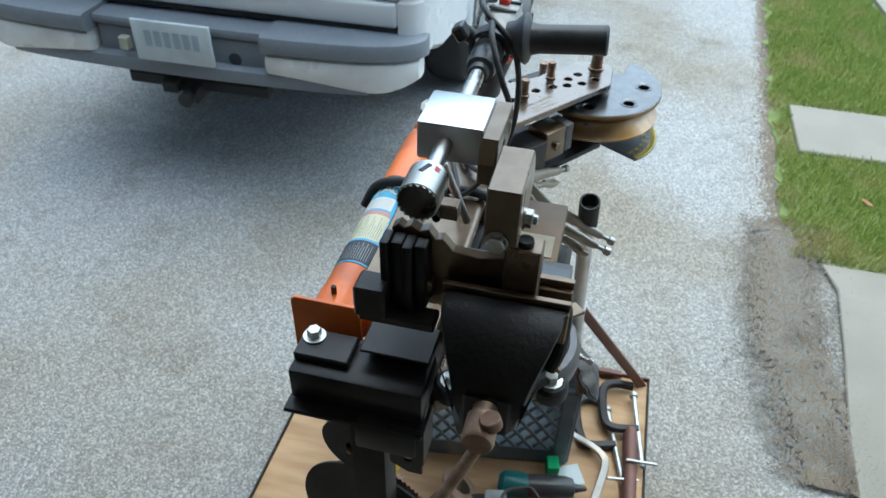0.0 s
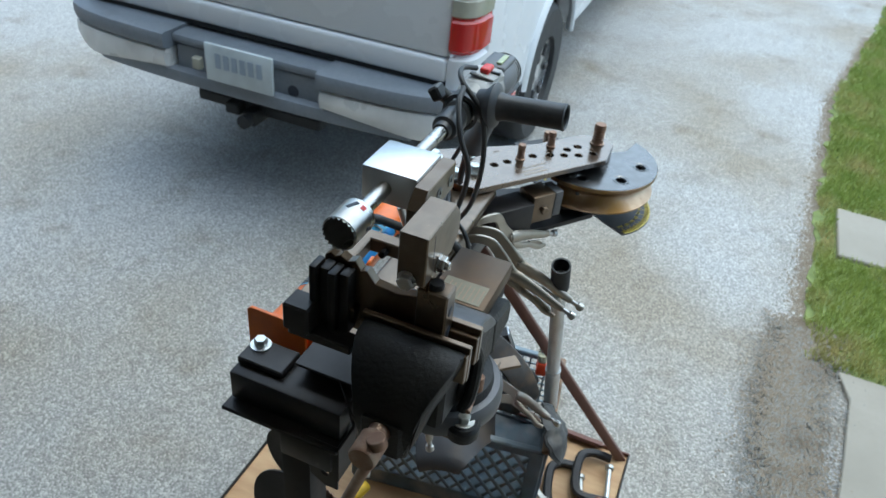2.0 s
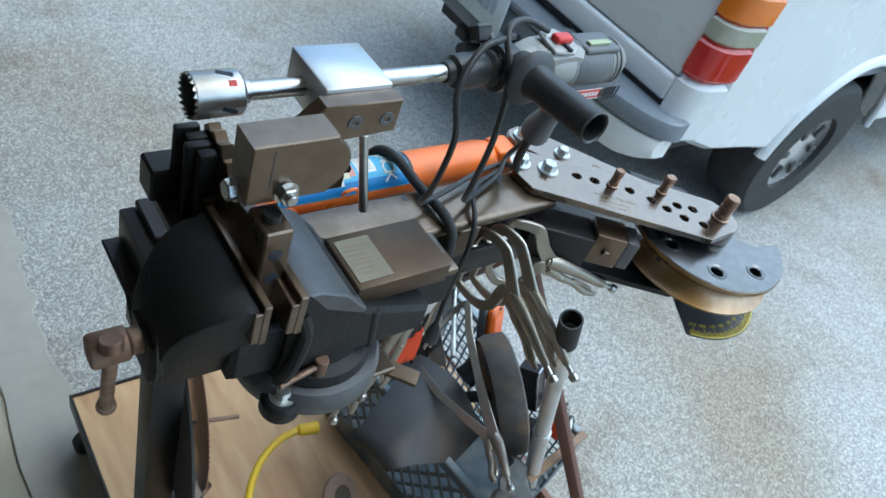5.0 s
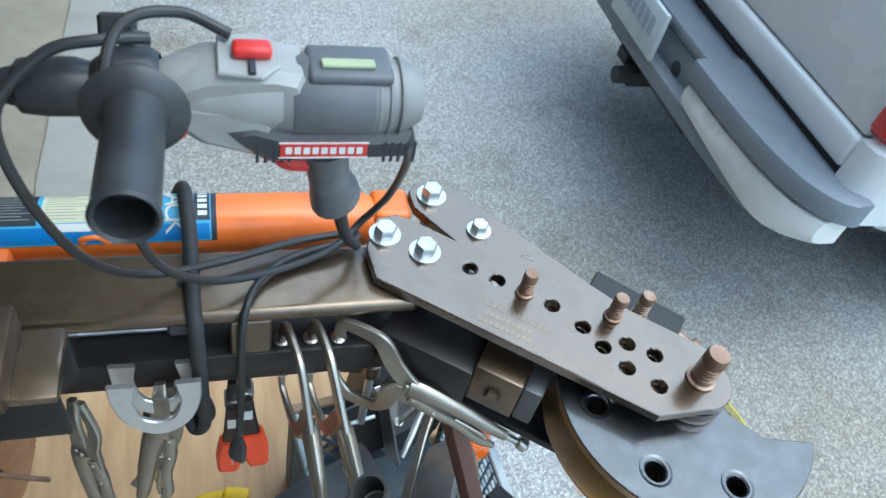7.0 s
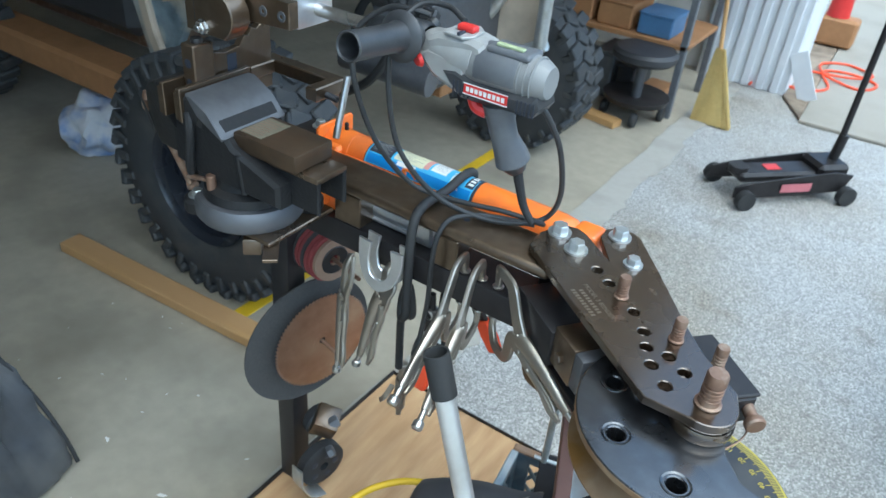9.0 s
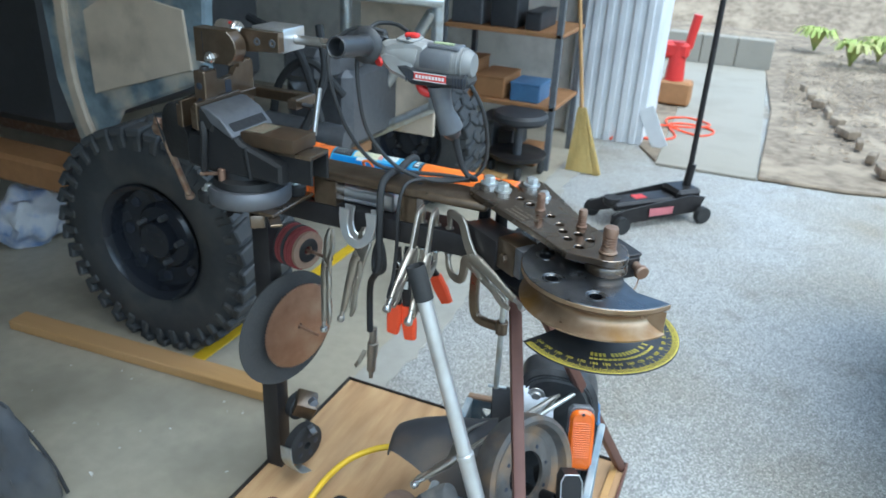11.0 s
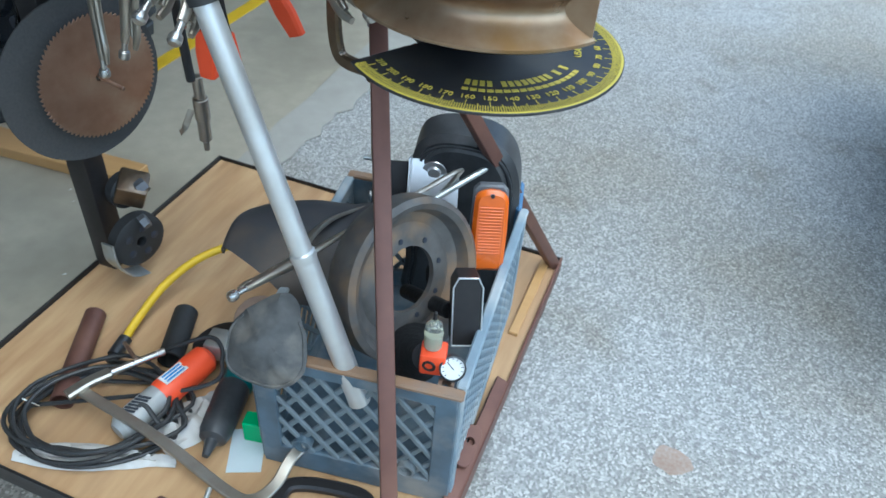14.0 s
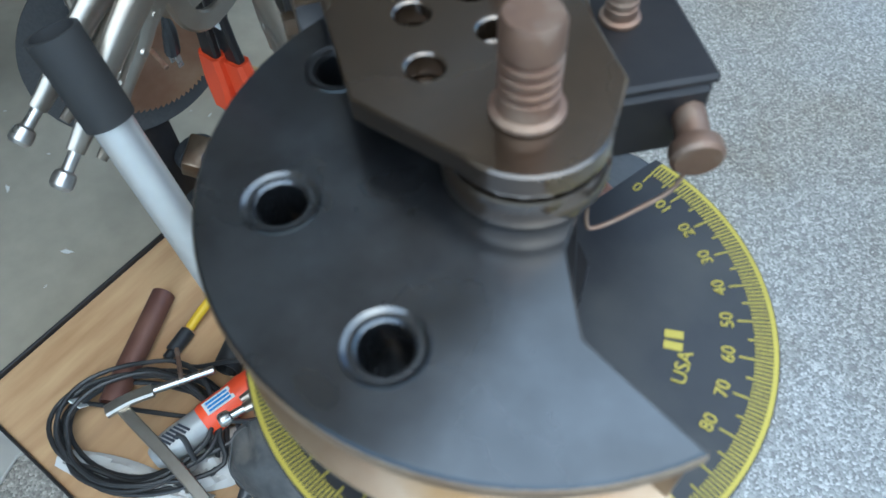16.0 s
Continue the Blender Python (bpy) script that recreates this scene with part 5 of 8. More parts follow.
hose = thing("air_hose", (0.0, 0.0, 0.6), "thick black rubber air hose draped over the beam with a coupler", "air hose")
part("hose", sweep([(-0.01, 0.16, 1.1), (0.0, 0.14, 1.137), (0.005, 0.1, 1.15), (0.009, 0.04, 1.146), (0.011, -0.03, 1.147), (0.013, -0.058, 1.12), (0.013, -0.062, 1.02), (0.012, -0.06, 0.95), (0.0, -0.055, 0.935), (-0.005, -0.045, 0.97), (0.01, -0.052, 1.0), (0.015, -0.045, 0.94), (-0.03, 0.0, 0.89), (-0.062, 0.035, 0.83), (-0.07, 0.05, 0.7)], 0.008, 12), RUBBER, hose, "black rubber hose")
fit_ = part("coupler", merge(rod((-0.065, 0.06, 0.705), (-0.068, 0.063, 0.66), 0.0095), rod((-0.068, 0.063, 0.66), (-0.072, 0.067, 0.615), 0.014), lathe([(0.007, 0), (0.012, 0.004), (0.012, 0.05), (0.006, 0.056), (0.006, 0.075), (0, 0.075)], (-0.072, 0.067, 0.618), (-0.081, 0.074, 0.518), 14)), NICKEL, hose, "brass and steel coupler")
part("lever", ribbon([(-0.09, 0.06, 0.63), (-0.1, 0.05, 0.6), (-0.11, 0.045, 0.585)], 0.012, 0.003, (0.5, 0, 1)), NICKEL, hose)

# discs on the rear post
dn = Vector((0.97, -0.24, 0)).normalized()


def disc(name, c, r, t, material, label, category, group="", hole=0.013, seg=48):
    g = thing(name, c, label, category, group)
    c = Vector(c)
    b = part("plate", lathe([(hole, 0), (r, 0), (r, t), (hole, t), (hole, 0)], c[:], (c + dn)[:], seg), material, g)
    return g, b


bd, _ = disc("cutting_disc", (-0.318, 0.05, 0.638), 0.16, 0.004, ABRASIVE, "large black abrasive cutting disc hung on the post", "cutting disc")
part("bush", lathe([(0.0135, 0.004), (0.03, 0.0046), (0.032, 0.004)], (-0.318, 0.05, 0.645), (Vector((-0.318, 0.05, 0.645)) + dn)[:], 24), STEEL_RAW, bd, "bright steel bush ring")
sd = thing("saw_blade", (-0.285, 0.055, 0.65), "rusty copper-brown circular saw blade hung on the post", "saw blade")
bm = bmesh.new()
c0 = Vector((-0.283, 0.056, 0.65))
mm, _ = axis_matrix(c0[:], (c0 + dn)[:])
N = 80
tooth = []
for k in range(N):
    a = math.tau * k / N
    tooth += [(0.113 * math.cos(a), 0.113 * math.sin(a)), (0.1195 * math.cos(a + 0.012), 0.1195 * math.sin(a + 0.012)), (0.118 * math.cos(a + 0.035), 0.118 * math.sin(a + 0.035))]
part("blade", plate(tooth, -0.001, 0.0012, [(0, 0, 0.008)], mm, bevel=0.0002), COPPER, sd, "toothed rusty blade")
part("flange", lathe([(0.008, 0.001), (0.022, 0.0018), (0.022, 0.0012)], c0[:], (c0 + dn)[:], 24), COPPER, sd)
part("peg", rod((-0.335, 0.068, 0.65), (-0.215, 0.039, 0.65), 0.004), RUST, cart, "rusty hanging peg")
part("peg", rod((-0.335, 0.088, 0.868), (-0.17, 0.04, 0.878), 0.0045), RUST, cart, "rusty hanging peg")
for k in range(7):
    c = Vector((-0.328, 0.084, 0.872)) + dn * 0.011 * k
    last_disc, _ = disc("grinding_disc", c, 0.057 - 0.0012 * (k % 3) - (0.008 if k == 6 else 0), 0.0085, TANDISC if k == 6 else (REDDISC if k % 3 else ABRASIVE), "tan flap disc on the peg" if k == 6 else "red-brown grinding disc stacked on the peg", "grinding disc", "grinding discs on the peg", 0.012, 32)
part("hub_washer", lathe([(0.012, 0.0086), (0.022, 0.0092), (0.03, 0.0105), (0.032, 0.0086)], (Vector((-0.328, 0.084, 0.872)) + dn * 0.066)[:], (Vector((-0.328, 0.084, 0.872)) + dn * 2)[:], 26), STEEL_DARK, last_disc, "dark dished hub")
# spare caster wheel and clamps fixed to the post
cw = thing("caster_bracket", (-0.3, 0.04, 0.24), "black caster wheel clamped to the post with a zinc fork", "caster wheel")
wc = Vector((-0.27, 0.03, 0.285))
part("wheel", lathe([(0.012, -0.018), (0.05, -0.018), (0.06, -0.012), (0.06, 0.012), (0.05, 0.018), (0.012, 0.018), (0.012, -0.018)], wc[:], (wc + dn)[:], 32), RUBBER, cw, "black wheel")
part("fork", ribbon([wc + Vector((-0.01, -0.068, 0.03)), wc + Vector((0.0, -0.075, -0.01)), wc + Vector((0.01, -0.055, -0.05)), wc + Vector((0.02, -0.02, -0.065))], 0.045, 0.004, (0.25, 0.97, 0)), ZINC, cw, "zinc fork")
for k in range(5):
    a = math.tau * k / 5
    part("wheel_hole", lathe([(0.0001, 0.0006), (0.008, 0.0006), (0.009, 0)], (wc + dn * 0.0182 + Vector((0.24 * math.cos(a) * 0.032, 0.97 * math.cos(a) * 0.032, math.sin(a) * 0.032)))[:], (wc + dn)[:], 12), INK, cw)
part("clamp_block", box(-0.03, 0.03, -0.03, 0.035, 0.0, 0.05, 0.006, Matrix.Translation((-0.29, 0.06, 0.37)) @ Matrix.Rotation(radians(25), 4, "Y") @ Matrix.Rotation(radians(30), 4, "Z"), 2), STEEL_BROWN, cw, "rusty clamp block")
part("upper_wheel", lathe([(0, -0.015), (0.035, -0.015), (0.04, -0.01), (0.04, 0.01), (0.035, 0.015), (0, 0.015)], (-0.31, 0.07, 0.375), (-0.31 + dn.x, 0.07 + dn.y, 0.375), 26), RUBBER, cw, "small black wheel")
for p, q in (((-0.26, 0.055, 0.40), (-0.25, 0.073, 0.408)), ((-0.245, 0.03, 0.335), (-0.237, 0.042, 0.341))):
    part("bolt", hexbolt(p, q, 0.016), CAST_GREY, cw, "zinc hex bolt")

# ---- conduit pipe leaning in the crate ----
pp = thing("conduit_pipe", (0.388, -0.237, 0.4), "satin aluminium pipe with a black cap leaning in the crate", "pipe")
A, B = Vector((0.172, -0.211, 1.05)), Vector((0.395, -0.238, 0.4))
dd = (B - A).normalized()
part("tube", pipe((A + dd * 0.03)[:], (A + dd * 0.42)[:], 0.0155), PIPE, pp)
part("tube", pipe((A + dd * 0.415)[:], B[:], 0.0175), PIPE, pp)
part("joint", lathe([(0.0155, 0), (0.0185, 0.003), (0.0185, 0.012), (0.0175, 0.016)], (A + dd * 0.405)[:], B[:], 24), PIPE, pp)
part("cap", pipe((A - dd * 0.005)[:], (A + dd * 0.065)[:], 0.0192, 0.003, 24), RUBBER, pp, "black open cap")

# ---- milk crate with its contents ----
crate = thing("milk_crate", (0.4, 0.0, 0.19), "weathered grey-blue plastic milk crate full of parts", "crate")
CM = Matrix.Translation((0.224, -0.267, 0.186)) @ Matrix.Rotation(radians(8.5), 4, "Z")
CW, CD, CH = 0.33, 0.485, 0.285


def crate_side(w, h, m, grid=False):
    """A crate wall with a frame and a lattice of slanted bars."""
    if grid:
        fr = [box(0, w, -0.005, 0.005, 0, 0.02, 0.002, m), box(0, w, -0.007, 0.007, h - 0.016, h - 0.002, 0.003, m), box(0, 0.022, -0.006, 0.006, 0.018, h - 0.014, 0.002, m), box(w - 0.022, w, -0.006, 0.006, 0.018, h - 0.014, 0.002, m)]
    else:
        fr = [box(0, w, -0.006, 0.006, 0, 0.055, 0.002, m), box(0, w, -0.008, 0.008, h - 0.028, h - 0.002, 0.003, m), box(0, 0.036, -0.007, 0.007, 0.05, h - 0.024, 0.002, m), box(w - 0.036, w, -0.007, 0.007, 0.05, h - 0.024, 0.002, m)]
    part("wall_frame", merge(*fr), CRATE_PALE if grid else CRATE, crate, "grey-blue moulded frame")
    if grid:
        for k in range(1, 20):
            x = 0.015 + (w - 0.03) * k / 20
            part("grid_bar", box(x - 0.0024, x + 0.0024, -0.003, 0.003, 0.018, h - 0.014, 0.0006, m), CRATE_PALE, crate)
        for k in range(1, 11):
            z = 0.02 + (h - 0.036) * k / 11
            part("grid_bar", box(0.02, w - 0.02, -0.0022, 0.0022, z - 0.0022, z + 0.0022, 0.0006, m), CRATE_PALE, crate)
        return
    n = int((w - 0.1) / 0.042)
    span = h - 0.078
    lo, hi = 0.034, w - 0.034
    for sg in (1, -1):
        for k in range(-12, n + 14):
            x0 = 0.05 + 0.042 * k
            x1 = x0 + sg * span * 0.75
            ts = sorted(((lo - x0) / (x1 - x0), (hi - x0) / (x1 - x0)))
            t0, tmax = max(0.0, ts[0]), min(1.0, ts[1])
            if tmax - t0 < 0.05:
                continue
            p = m @ Vector((x0 + (x1 - x0) * t0, 0.002 * sg, 0.052 + span * t0))
            q = m @ Vector((x0 + (x1 - x0) * tmax, 0.002 * sg, 0.052 + span * tmax))
            part("lattice_bar", ribbon([p, q], 0.0095, 0.006, m.to_3x3() @ Vector((0, 1, 0)), smooth=False), CRATE_BAR, crate, smooth=False)


crate_side(CW, CH, CM)
crate_side(CW, CH, CM @ Matrix.Translation((0, CD, 0)))
crate_side(CD, CH, CM @ Matrix.Rotation(radians(90), 4, "Z"))
CMR = Matrix.Translation((0.548, -0.216, 0.186)) @ Matrix.Rotation(radians(95.3), 4, "Z")
crate_side(CD, CH, CMR, True)
for y in (0, CD):
    part("rim", box(-0.006, CW + 0.006, y - 0.01, y + 0.01, CH - 0.004, CH + 0.006, 0.003, CM), CRATE_RIM, crate, "brown-stained top rim")
for rim_m in (CM @ Matrix.Rotation(radians(90), 4, "Z"), CMR):
    part("rim", box(0.01, CD - 0.01, -0.009, 0.009, CH - 0.003, CH + 0.004, 0.003, rim_m), CRATE_PALE, crate, "grey-blue top rim")
part("crate_base", box(0, CW, 0, CD, 0.0, 0.012, 0.002, CM), CRATE, crate)
for x in (0.075, 0.255):
    part("drain_ring", pipe((CM @ Vector((x, -0.012, 0.075)))[:], (CM @ Vector((x, 0.006, 0.075)))[:], 0.016, 0.004), CRATE, crate)

dr = thing("brake_drum", (0.42, -0.08, 0.4), "dirty rust-stained brake drum standing on edge in the crate", "brake drum")
dc = Vector((0.415, -0.07, 0.52))
dv = Vector((0.88, -0.36, 0.32)).normalized()
part("shell", lathe([(0.132, -0.06), (0.14, -0.04), (0.14, 0.0), (0.13, 0.006), (0.12, 0.0), (0.112, -0.02), (0.095, -0.026), (0.085, -0.02), (0.056, -0.02), (0.056, -0.03), (0.085, -0.04), (0.125, -0.06)], dc[:], (dc + dv)[:], 44), DRUM, dr)
m_, _ = axis_matrix(dc[:], (dc + dv)[:])
for k in range(8):
    a = math.tau * k / 8
    c = m_ @ Vector((0.069 * math.cos(a), 0.069 * math.sin(a), -0.0195))
    part("stud_hole", lathe([(0.0001, 0.001), (0.0045, 0.001), (0.005, 0)], c[:], (c + dv)[:], 12), INK, dr)
hub_ = thing("hub_casting", (0.44, -0.09, 0.36), "black greasy hub casting lying in the crate", "hub")
part("body", merge(lathe([(0, 0), (0.045, 0), (0.05, 0.02), (0.03, 0.06), (0.022, 0.09), (0, 0.09)], (0.43, -0.11, 0.4), (0.47, -0.16, 0.46), 22), rod((0.36, 0.02, 0.4), (0.47, -0.06, 0.47), 0.014), rod((0.4, 0.05, 0.42), (0.47, 0.06, 0.46), 0.03)), CAST_BLACK, hub_)
tn = thing("steel_channel_box", (0.49, -0.03, 0.4), "black open box section with bright worn edges", "box section")
TM = Matrix.Translation((0.497, -0.06, 0.43)) @ Matrix.Rotation(radians(25), 4, "Z") @ Matrix.Rotation(radians(-22), 4, "X")
outer = [(-0.024, 0), (0.024, 0), (0.024, 0.1), (0.016, 0.116), (-0.016, 0.116), (-0.024, 0.1)]
part("shell", plate(outer, 0, 0.05, bevel=0.002, m=TM @ Matrix.Rotation(radians(90), 4, "X")), STEEL_DARK, tn)
part("bright_edge", ribbon([TM @ Vector((x * 0.98, -0.051, z)) for x, z in outer + outer[:1]], 0.003, 0.004, TM.to_3x3() @ Vector((0, 1, 0)), smooth=False), ALU, tn, "bright worn edge")
rg = thing("air_regulator", (0.505, -0.185, 0.45), "orange air regulator with a glass bowl and a white-faced gauge", "air regulator")
part("body", box(-0.02, 0.02, -0.018, 0.018, 0, 0.042, 0.004, Matrix.Translation((0.49, -0.178, 0.465)) @ Matrix.Rotation(radians(15), 4, "Z"), 2), RED_TIP, rg, "orange-red body")
part("port", lathe([(0.006, 0.001), (0.0075, 0.002), (0.0105, 0.0015), (0.011, 0)], (0.49, -0.197, 0.487), (0.495, -0.25, 0.487), 18), STEEL_DARK, rg)
part("bowl", lathe([(0.014, 0), (0.0145, 0.03), (0.012, 0.044), (0.005, 0.05), (0, 0.05)], (0.486, -0.174, 0.507), (0.484, -0.168, 0.6), 22), GLASS, rg, "clear bowl")
part("bowl_core", rod((0.486, -0.174, 0.505), (0.485, -0.171, 0.53), 0.011), CREAM, rg)
part("bowl_tip", rod((0.484, -0.168, 0.556), (0.484, -0.167, 0.572), 0.003), STEEL_DARK, rg)
gz = Vector((0.524, -0.186, 0.487))
gd = Vector((0.35, -0.8, 0.48)).normalized()
ga = part("gauge", lathe([(0, -0.012), (0.019, -0.012), (0.0205, 0), (0.0205, 0.004), (0.018, 0.005), (0.018, 0.002)], gz[:], (gz + gd)[:], 28), HANDLE, rg, "black gauge case")
part("gauge_face", lathe([(0, 0.002), (0.018, 0.002)], gz[:], (gz + gd)[:], 28), WHITE, ga, "white gauge face")
gm, _ = axis_matrix(gz[:], (gz + gd)[:])
part("needle", box(-0.0006, 0.0006, -0.003, 0.013, 0.0022, 0.0028, 0, gm @ Matrix.Rotation(radians(40), 4, "Z")), INK, ga, smooth=False)
for k in range(11):
    part("gauge_tick", box(-0.0004, 0.0004, 0.013, 0.0165, 0.0022, 0.0026, 0, gm @ Matrix.Rotation(radians(-135 + 27 * k), 4, "Z")), INK, ga, smooth=False)
part("rusty_nut", lathe([(0.008, 0), (0.014, 0), (0.014, 0.014), (0.008, 0.014)], (0.52, -0.2, 0.452), (0.525, -0.205, 0.49), 6), RUST, rg)
am = thing("turn_signal_lamp", (0.48, 0.1, 0.47), "amber turn signal lamp standing on end in the crate", "signal lamp")
AM = Matrix.Translation((0.484, 0.085, 0.46)) @ Matrix.Rotation(radians(22), 4, "Z") @ Matrix.Rotation(radians(-17), 4, "X")
part("lens", plate(rounded([(-0.026, 0), (0.0, -0.003), (0.026, 0), (0.03, 0.04), (0.03, 0.1), (0.026, 0.136), (0.0, 0.146), (-0.026, 0.136), (-0.03, 0.1), (-0.03, 0.04)]), 0, 0.022, bevel=0.007, m=AM @ Matrix.Rotation(radians(90), 4, "X")), AMBER, am, "ribbed amber lens")
for k in range(16):
    part("lens_rib", box(-0.02, 0.02, -0.0238, -0.0222, 0.03 + 0.0056 * k, 0.033 + 0.0056 * k, 0.0006, AM), AMBER, am)
part("housing", plate([(-0.03, -0.005), (0.03, -0.005), (0.033, 0.06), (0.03, 0.14), (0.02, 0.15), (-0.02, 0.15), (-0.03, 0.14), (-0.033, 0.06)], -0.02, 0.002, bevel=0.003, m=AM @ Matrix.Rotation(radians(90), 4, "X")), DGREYP, am, "grey housing")
part("screw", rod((AM @ Vector((0, -0.022, 0.138)))[:], (AM @ Vector((0, -0.026, 0.138)))[:], 0.004), STEEL_DARK, am)
mt = thing("motor_cover", (0.33, 0.31, 0.19), "black plastic motor cover with a silver centre bolt", "motor cover")
MM = Matrix.Translation((0.36, 0.325, 0.186)) @ Matrix.Rotation(radians(14), 4, "Z") @ Matrix.Rotation(radians(4), 4, "X")

shell_out = [(-0.1, 0.0), (0.1, 0.0), (0.112, 0.12), (0.112, 0.28), (0.098, 0.38), (0.06, 0.432), (0.0, 0.446), (-0.06, 0.44), (-0.096, 0.4), (-0.108, 0.28), (-0.108, 0.12)]
part("shell", plate(rounded(shell_out), 0.0, 0.09, bevel=0.012, m=MM @ Matrix.Rotation(radians(90), 4, "X")), HANDLE, mt, "black moulded shell")
part("raised_face", plate(rounded([(x * 0.8, 0.03 + y * 0.89) for x, y in shell_out]), 0.085, 0.099, bevel=0.006, m=MM @ Matrix.Rotation(radians(90), 4, "X")), HANDLE, mt)
part("face_rib", ribbon([MM @ Vector((x * 0.86, -0.0915, 0.03 + y * 0.89)) for x, y in rounded(shell_out)], 0.006, 0.005, MM.to_3x3() @ Vector((0, 1, 0)), smooth=False), HANDLE, mt)
part("centre_bolt", merge(lathe([(0, 0.008), (0.011, 0.008), (0.013, 0.003), (0.022, 0.002), (0.023, 0)], (MM @ Vector((-0.055, -0.099, 0.372)))[:], (MM @ Vector((-0.055, -0.2, 0.372)))[:], 22)), ALU, mt, "silver bolt and washer")
part("blue_side", box(0.106, 0.118, -0.09, 0.0, 0.04, 0.3, 0.006, MM), BLUEJUNK, mt, "blue side face")
bx_ = thing("sheet_metal_box", (0.3, 0.12, 0.45), "folded white and black sheet metal box in the crate", "metal box")
BM_ = Matrix.Translation((0.315, 0.14, 0.46)) @ Matrix.Rotation(radians(20), 4, "Z") @ Matrix.Rotation(radians(-30), 4, "X")
part("white_face", box(-0.005, 0.085, -0.012, -0.008, 0.0, 0.12, 0.001, BM_), ALU, bx_, "white face")
part("side", box(-0.009, -0.005, -0.075, -0.008, -0.02, 0.125, 0.001, BM_), ALU, bx_, "bright folded side")
part("black_back", box(-0.075, -0.01, -0.03, -0.024, 0.0, 0.115, 0.002, BM_), STEEL_DARK, bx_, "black folded side")
sh = thing("rubber_sheet", (0.16, 0.0, 0.47), "thick black leather sheet curled over the crate edge", "sheet")
bm = bmesh.new()
grid = []
for i in range(37):
    u = i / 36
    row = []
    ridge = Vector((0.035, -0.078, 0.5)).lerp(Vector((0.29, 0.03, 0.535)), u)
    for j in range(29):
        v = -0.3 + (0.42 + 0.5 * min(1, u * 1.7)) * j / 28
        a = v * 1.75
        rad = 0.14 + 0.03 * u
        p = ridge + Vector((0.25, -0.9, 0)) * rad * math.sin(a) + Vector((0, 0, -1)) * rad * (1 - math.cos(a))
        lip = max(0.0, 1 - u * 7)
        p += Vector((0.022 * lip * lip, 0, -0.02 * lip * lip + 0.02 * math.sin(math.pi * min(1, u * 1.2)) + 0.004 * noise.noise(Vector((u * 4, v * 4, 2)))))
        row.append(bm.verts.new(p))
    grid.append(row)
for i in range(36):
    for j in range(28):
        bm.faces.new((grid[i][j], grid[i + 1][j], grid[i + 1][j + 1], grid[i][j + 1]))
bmesh.ops.recalc_face_normals(bm, faces=bm.faces[:])
bmesh.ops.solidify(bm, geom=bm.faces[:], thickness=0.004)
part("sheet", bm, HIDE, sh)
ht = thing("leather_pouch", (0.28, -0.27, 0.46), "dusty grey-black leather pouch hung over the crate corner", "pouch")
flap = rounded([(0.0, 0.074), (-0.05, 0.034), (-0.067, 0.0), (-0.06, -0.055), (-0.015, -0.07), (0.03, -0.066), (0.058, -0.035), (0.052, 0.02), (0.028, 0.07)])
PM = Matrix.Translation((0.266, -0.274, 0.512)) @ Matrix.Rotation(radians(8), 4, "Z") @ Matrix.Rotation(radians(52), 4, "X")
bm = bmesh.new()
sides = []
for back in (0.0, -0.014):
    rings = []
    for q in (0.999, 0.9, 0.75, 0.6, 0.45, 0.3, 0.15):
        rings.append([bm.verts.new(PM @ Vector((x * q * (0.96 if back else 1), y * q * (0.96 if back else 1), back * (1 - 0.6 * q) + 0.02 * (1 - q * q) - 0.25 * max(0.0, -y * q - 0.02) - 1.5 * (x * q) ** 2 + 0.012 * noise.noise(Vector((x * q * 26, y * q * 34, 1.0))) + 0.005 * noise.noise(Vector((x * q * 70, y * q * 60, 4.0)))))) for x, y in flap])
    for a, b in zip(rings, rings[1:]):
        for n in range(len(flap)):
            bm.faces.new((a[n], a[(n + 1) % len(flap)], b[(n + 1) % len(flap)], b[n]))
    bm.faces.new(rings[-1])
    sides.append(rings[0])
for n in range(len(flap)):
    bm.faces.new((sides[0][n], sides[1][n], sides[1][(n + 1) % len(flap)], sides[0][(n + 1) % len(flap)]))
bmesh.ops.recalc_face_normals(bm, faces=bm.faces[:])
part("pouch", bm, LEATHER, ht)
part("seam", sweep([PM @ Vector((x * 0.93, y * 0.93, 0.0035 - 0.25 * max(0.0, -y * 0.93 - 0.02) - 1.5 * (x * 0.93) ** 2 + 0.012 * noise.noise(Vector((x * 0.93 * 26, y * 0.93 * 34, 1.0))))) for x, y in flap[5:38]], 0.0016, 6, 2), LEATHER, ht, "stitched edge")
lc = locking_pliers([(0.345, 0.15, 0.5), (0.4, 0.148, 0.597), (0.36, 0.07, 0.592), (0.31, -0.04, 0.588), (0.28, -0.11, 0.585)], (0.258, -0.165, 0.585), (0.222, -0.262, 0.588), (-0.8, 0.1, -0.6), "long nickel-plated locking C-clamp lying across the crate", group="", t=0.01, lower=[(0.285, 0.13, 0.49), (0.262, 0.115, 0.5), (0.232, 0.0, 0.54), (0.235, -0.09, 0.565)])
rb_ = single("threaded_rod", rod((0.33, 0.06, 0.53), (0.43, 0.22, 0.57), 0.006), ZINC, "zinc threaded rod sticking out of the crate", "threaded rod")

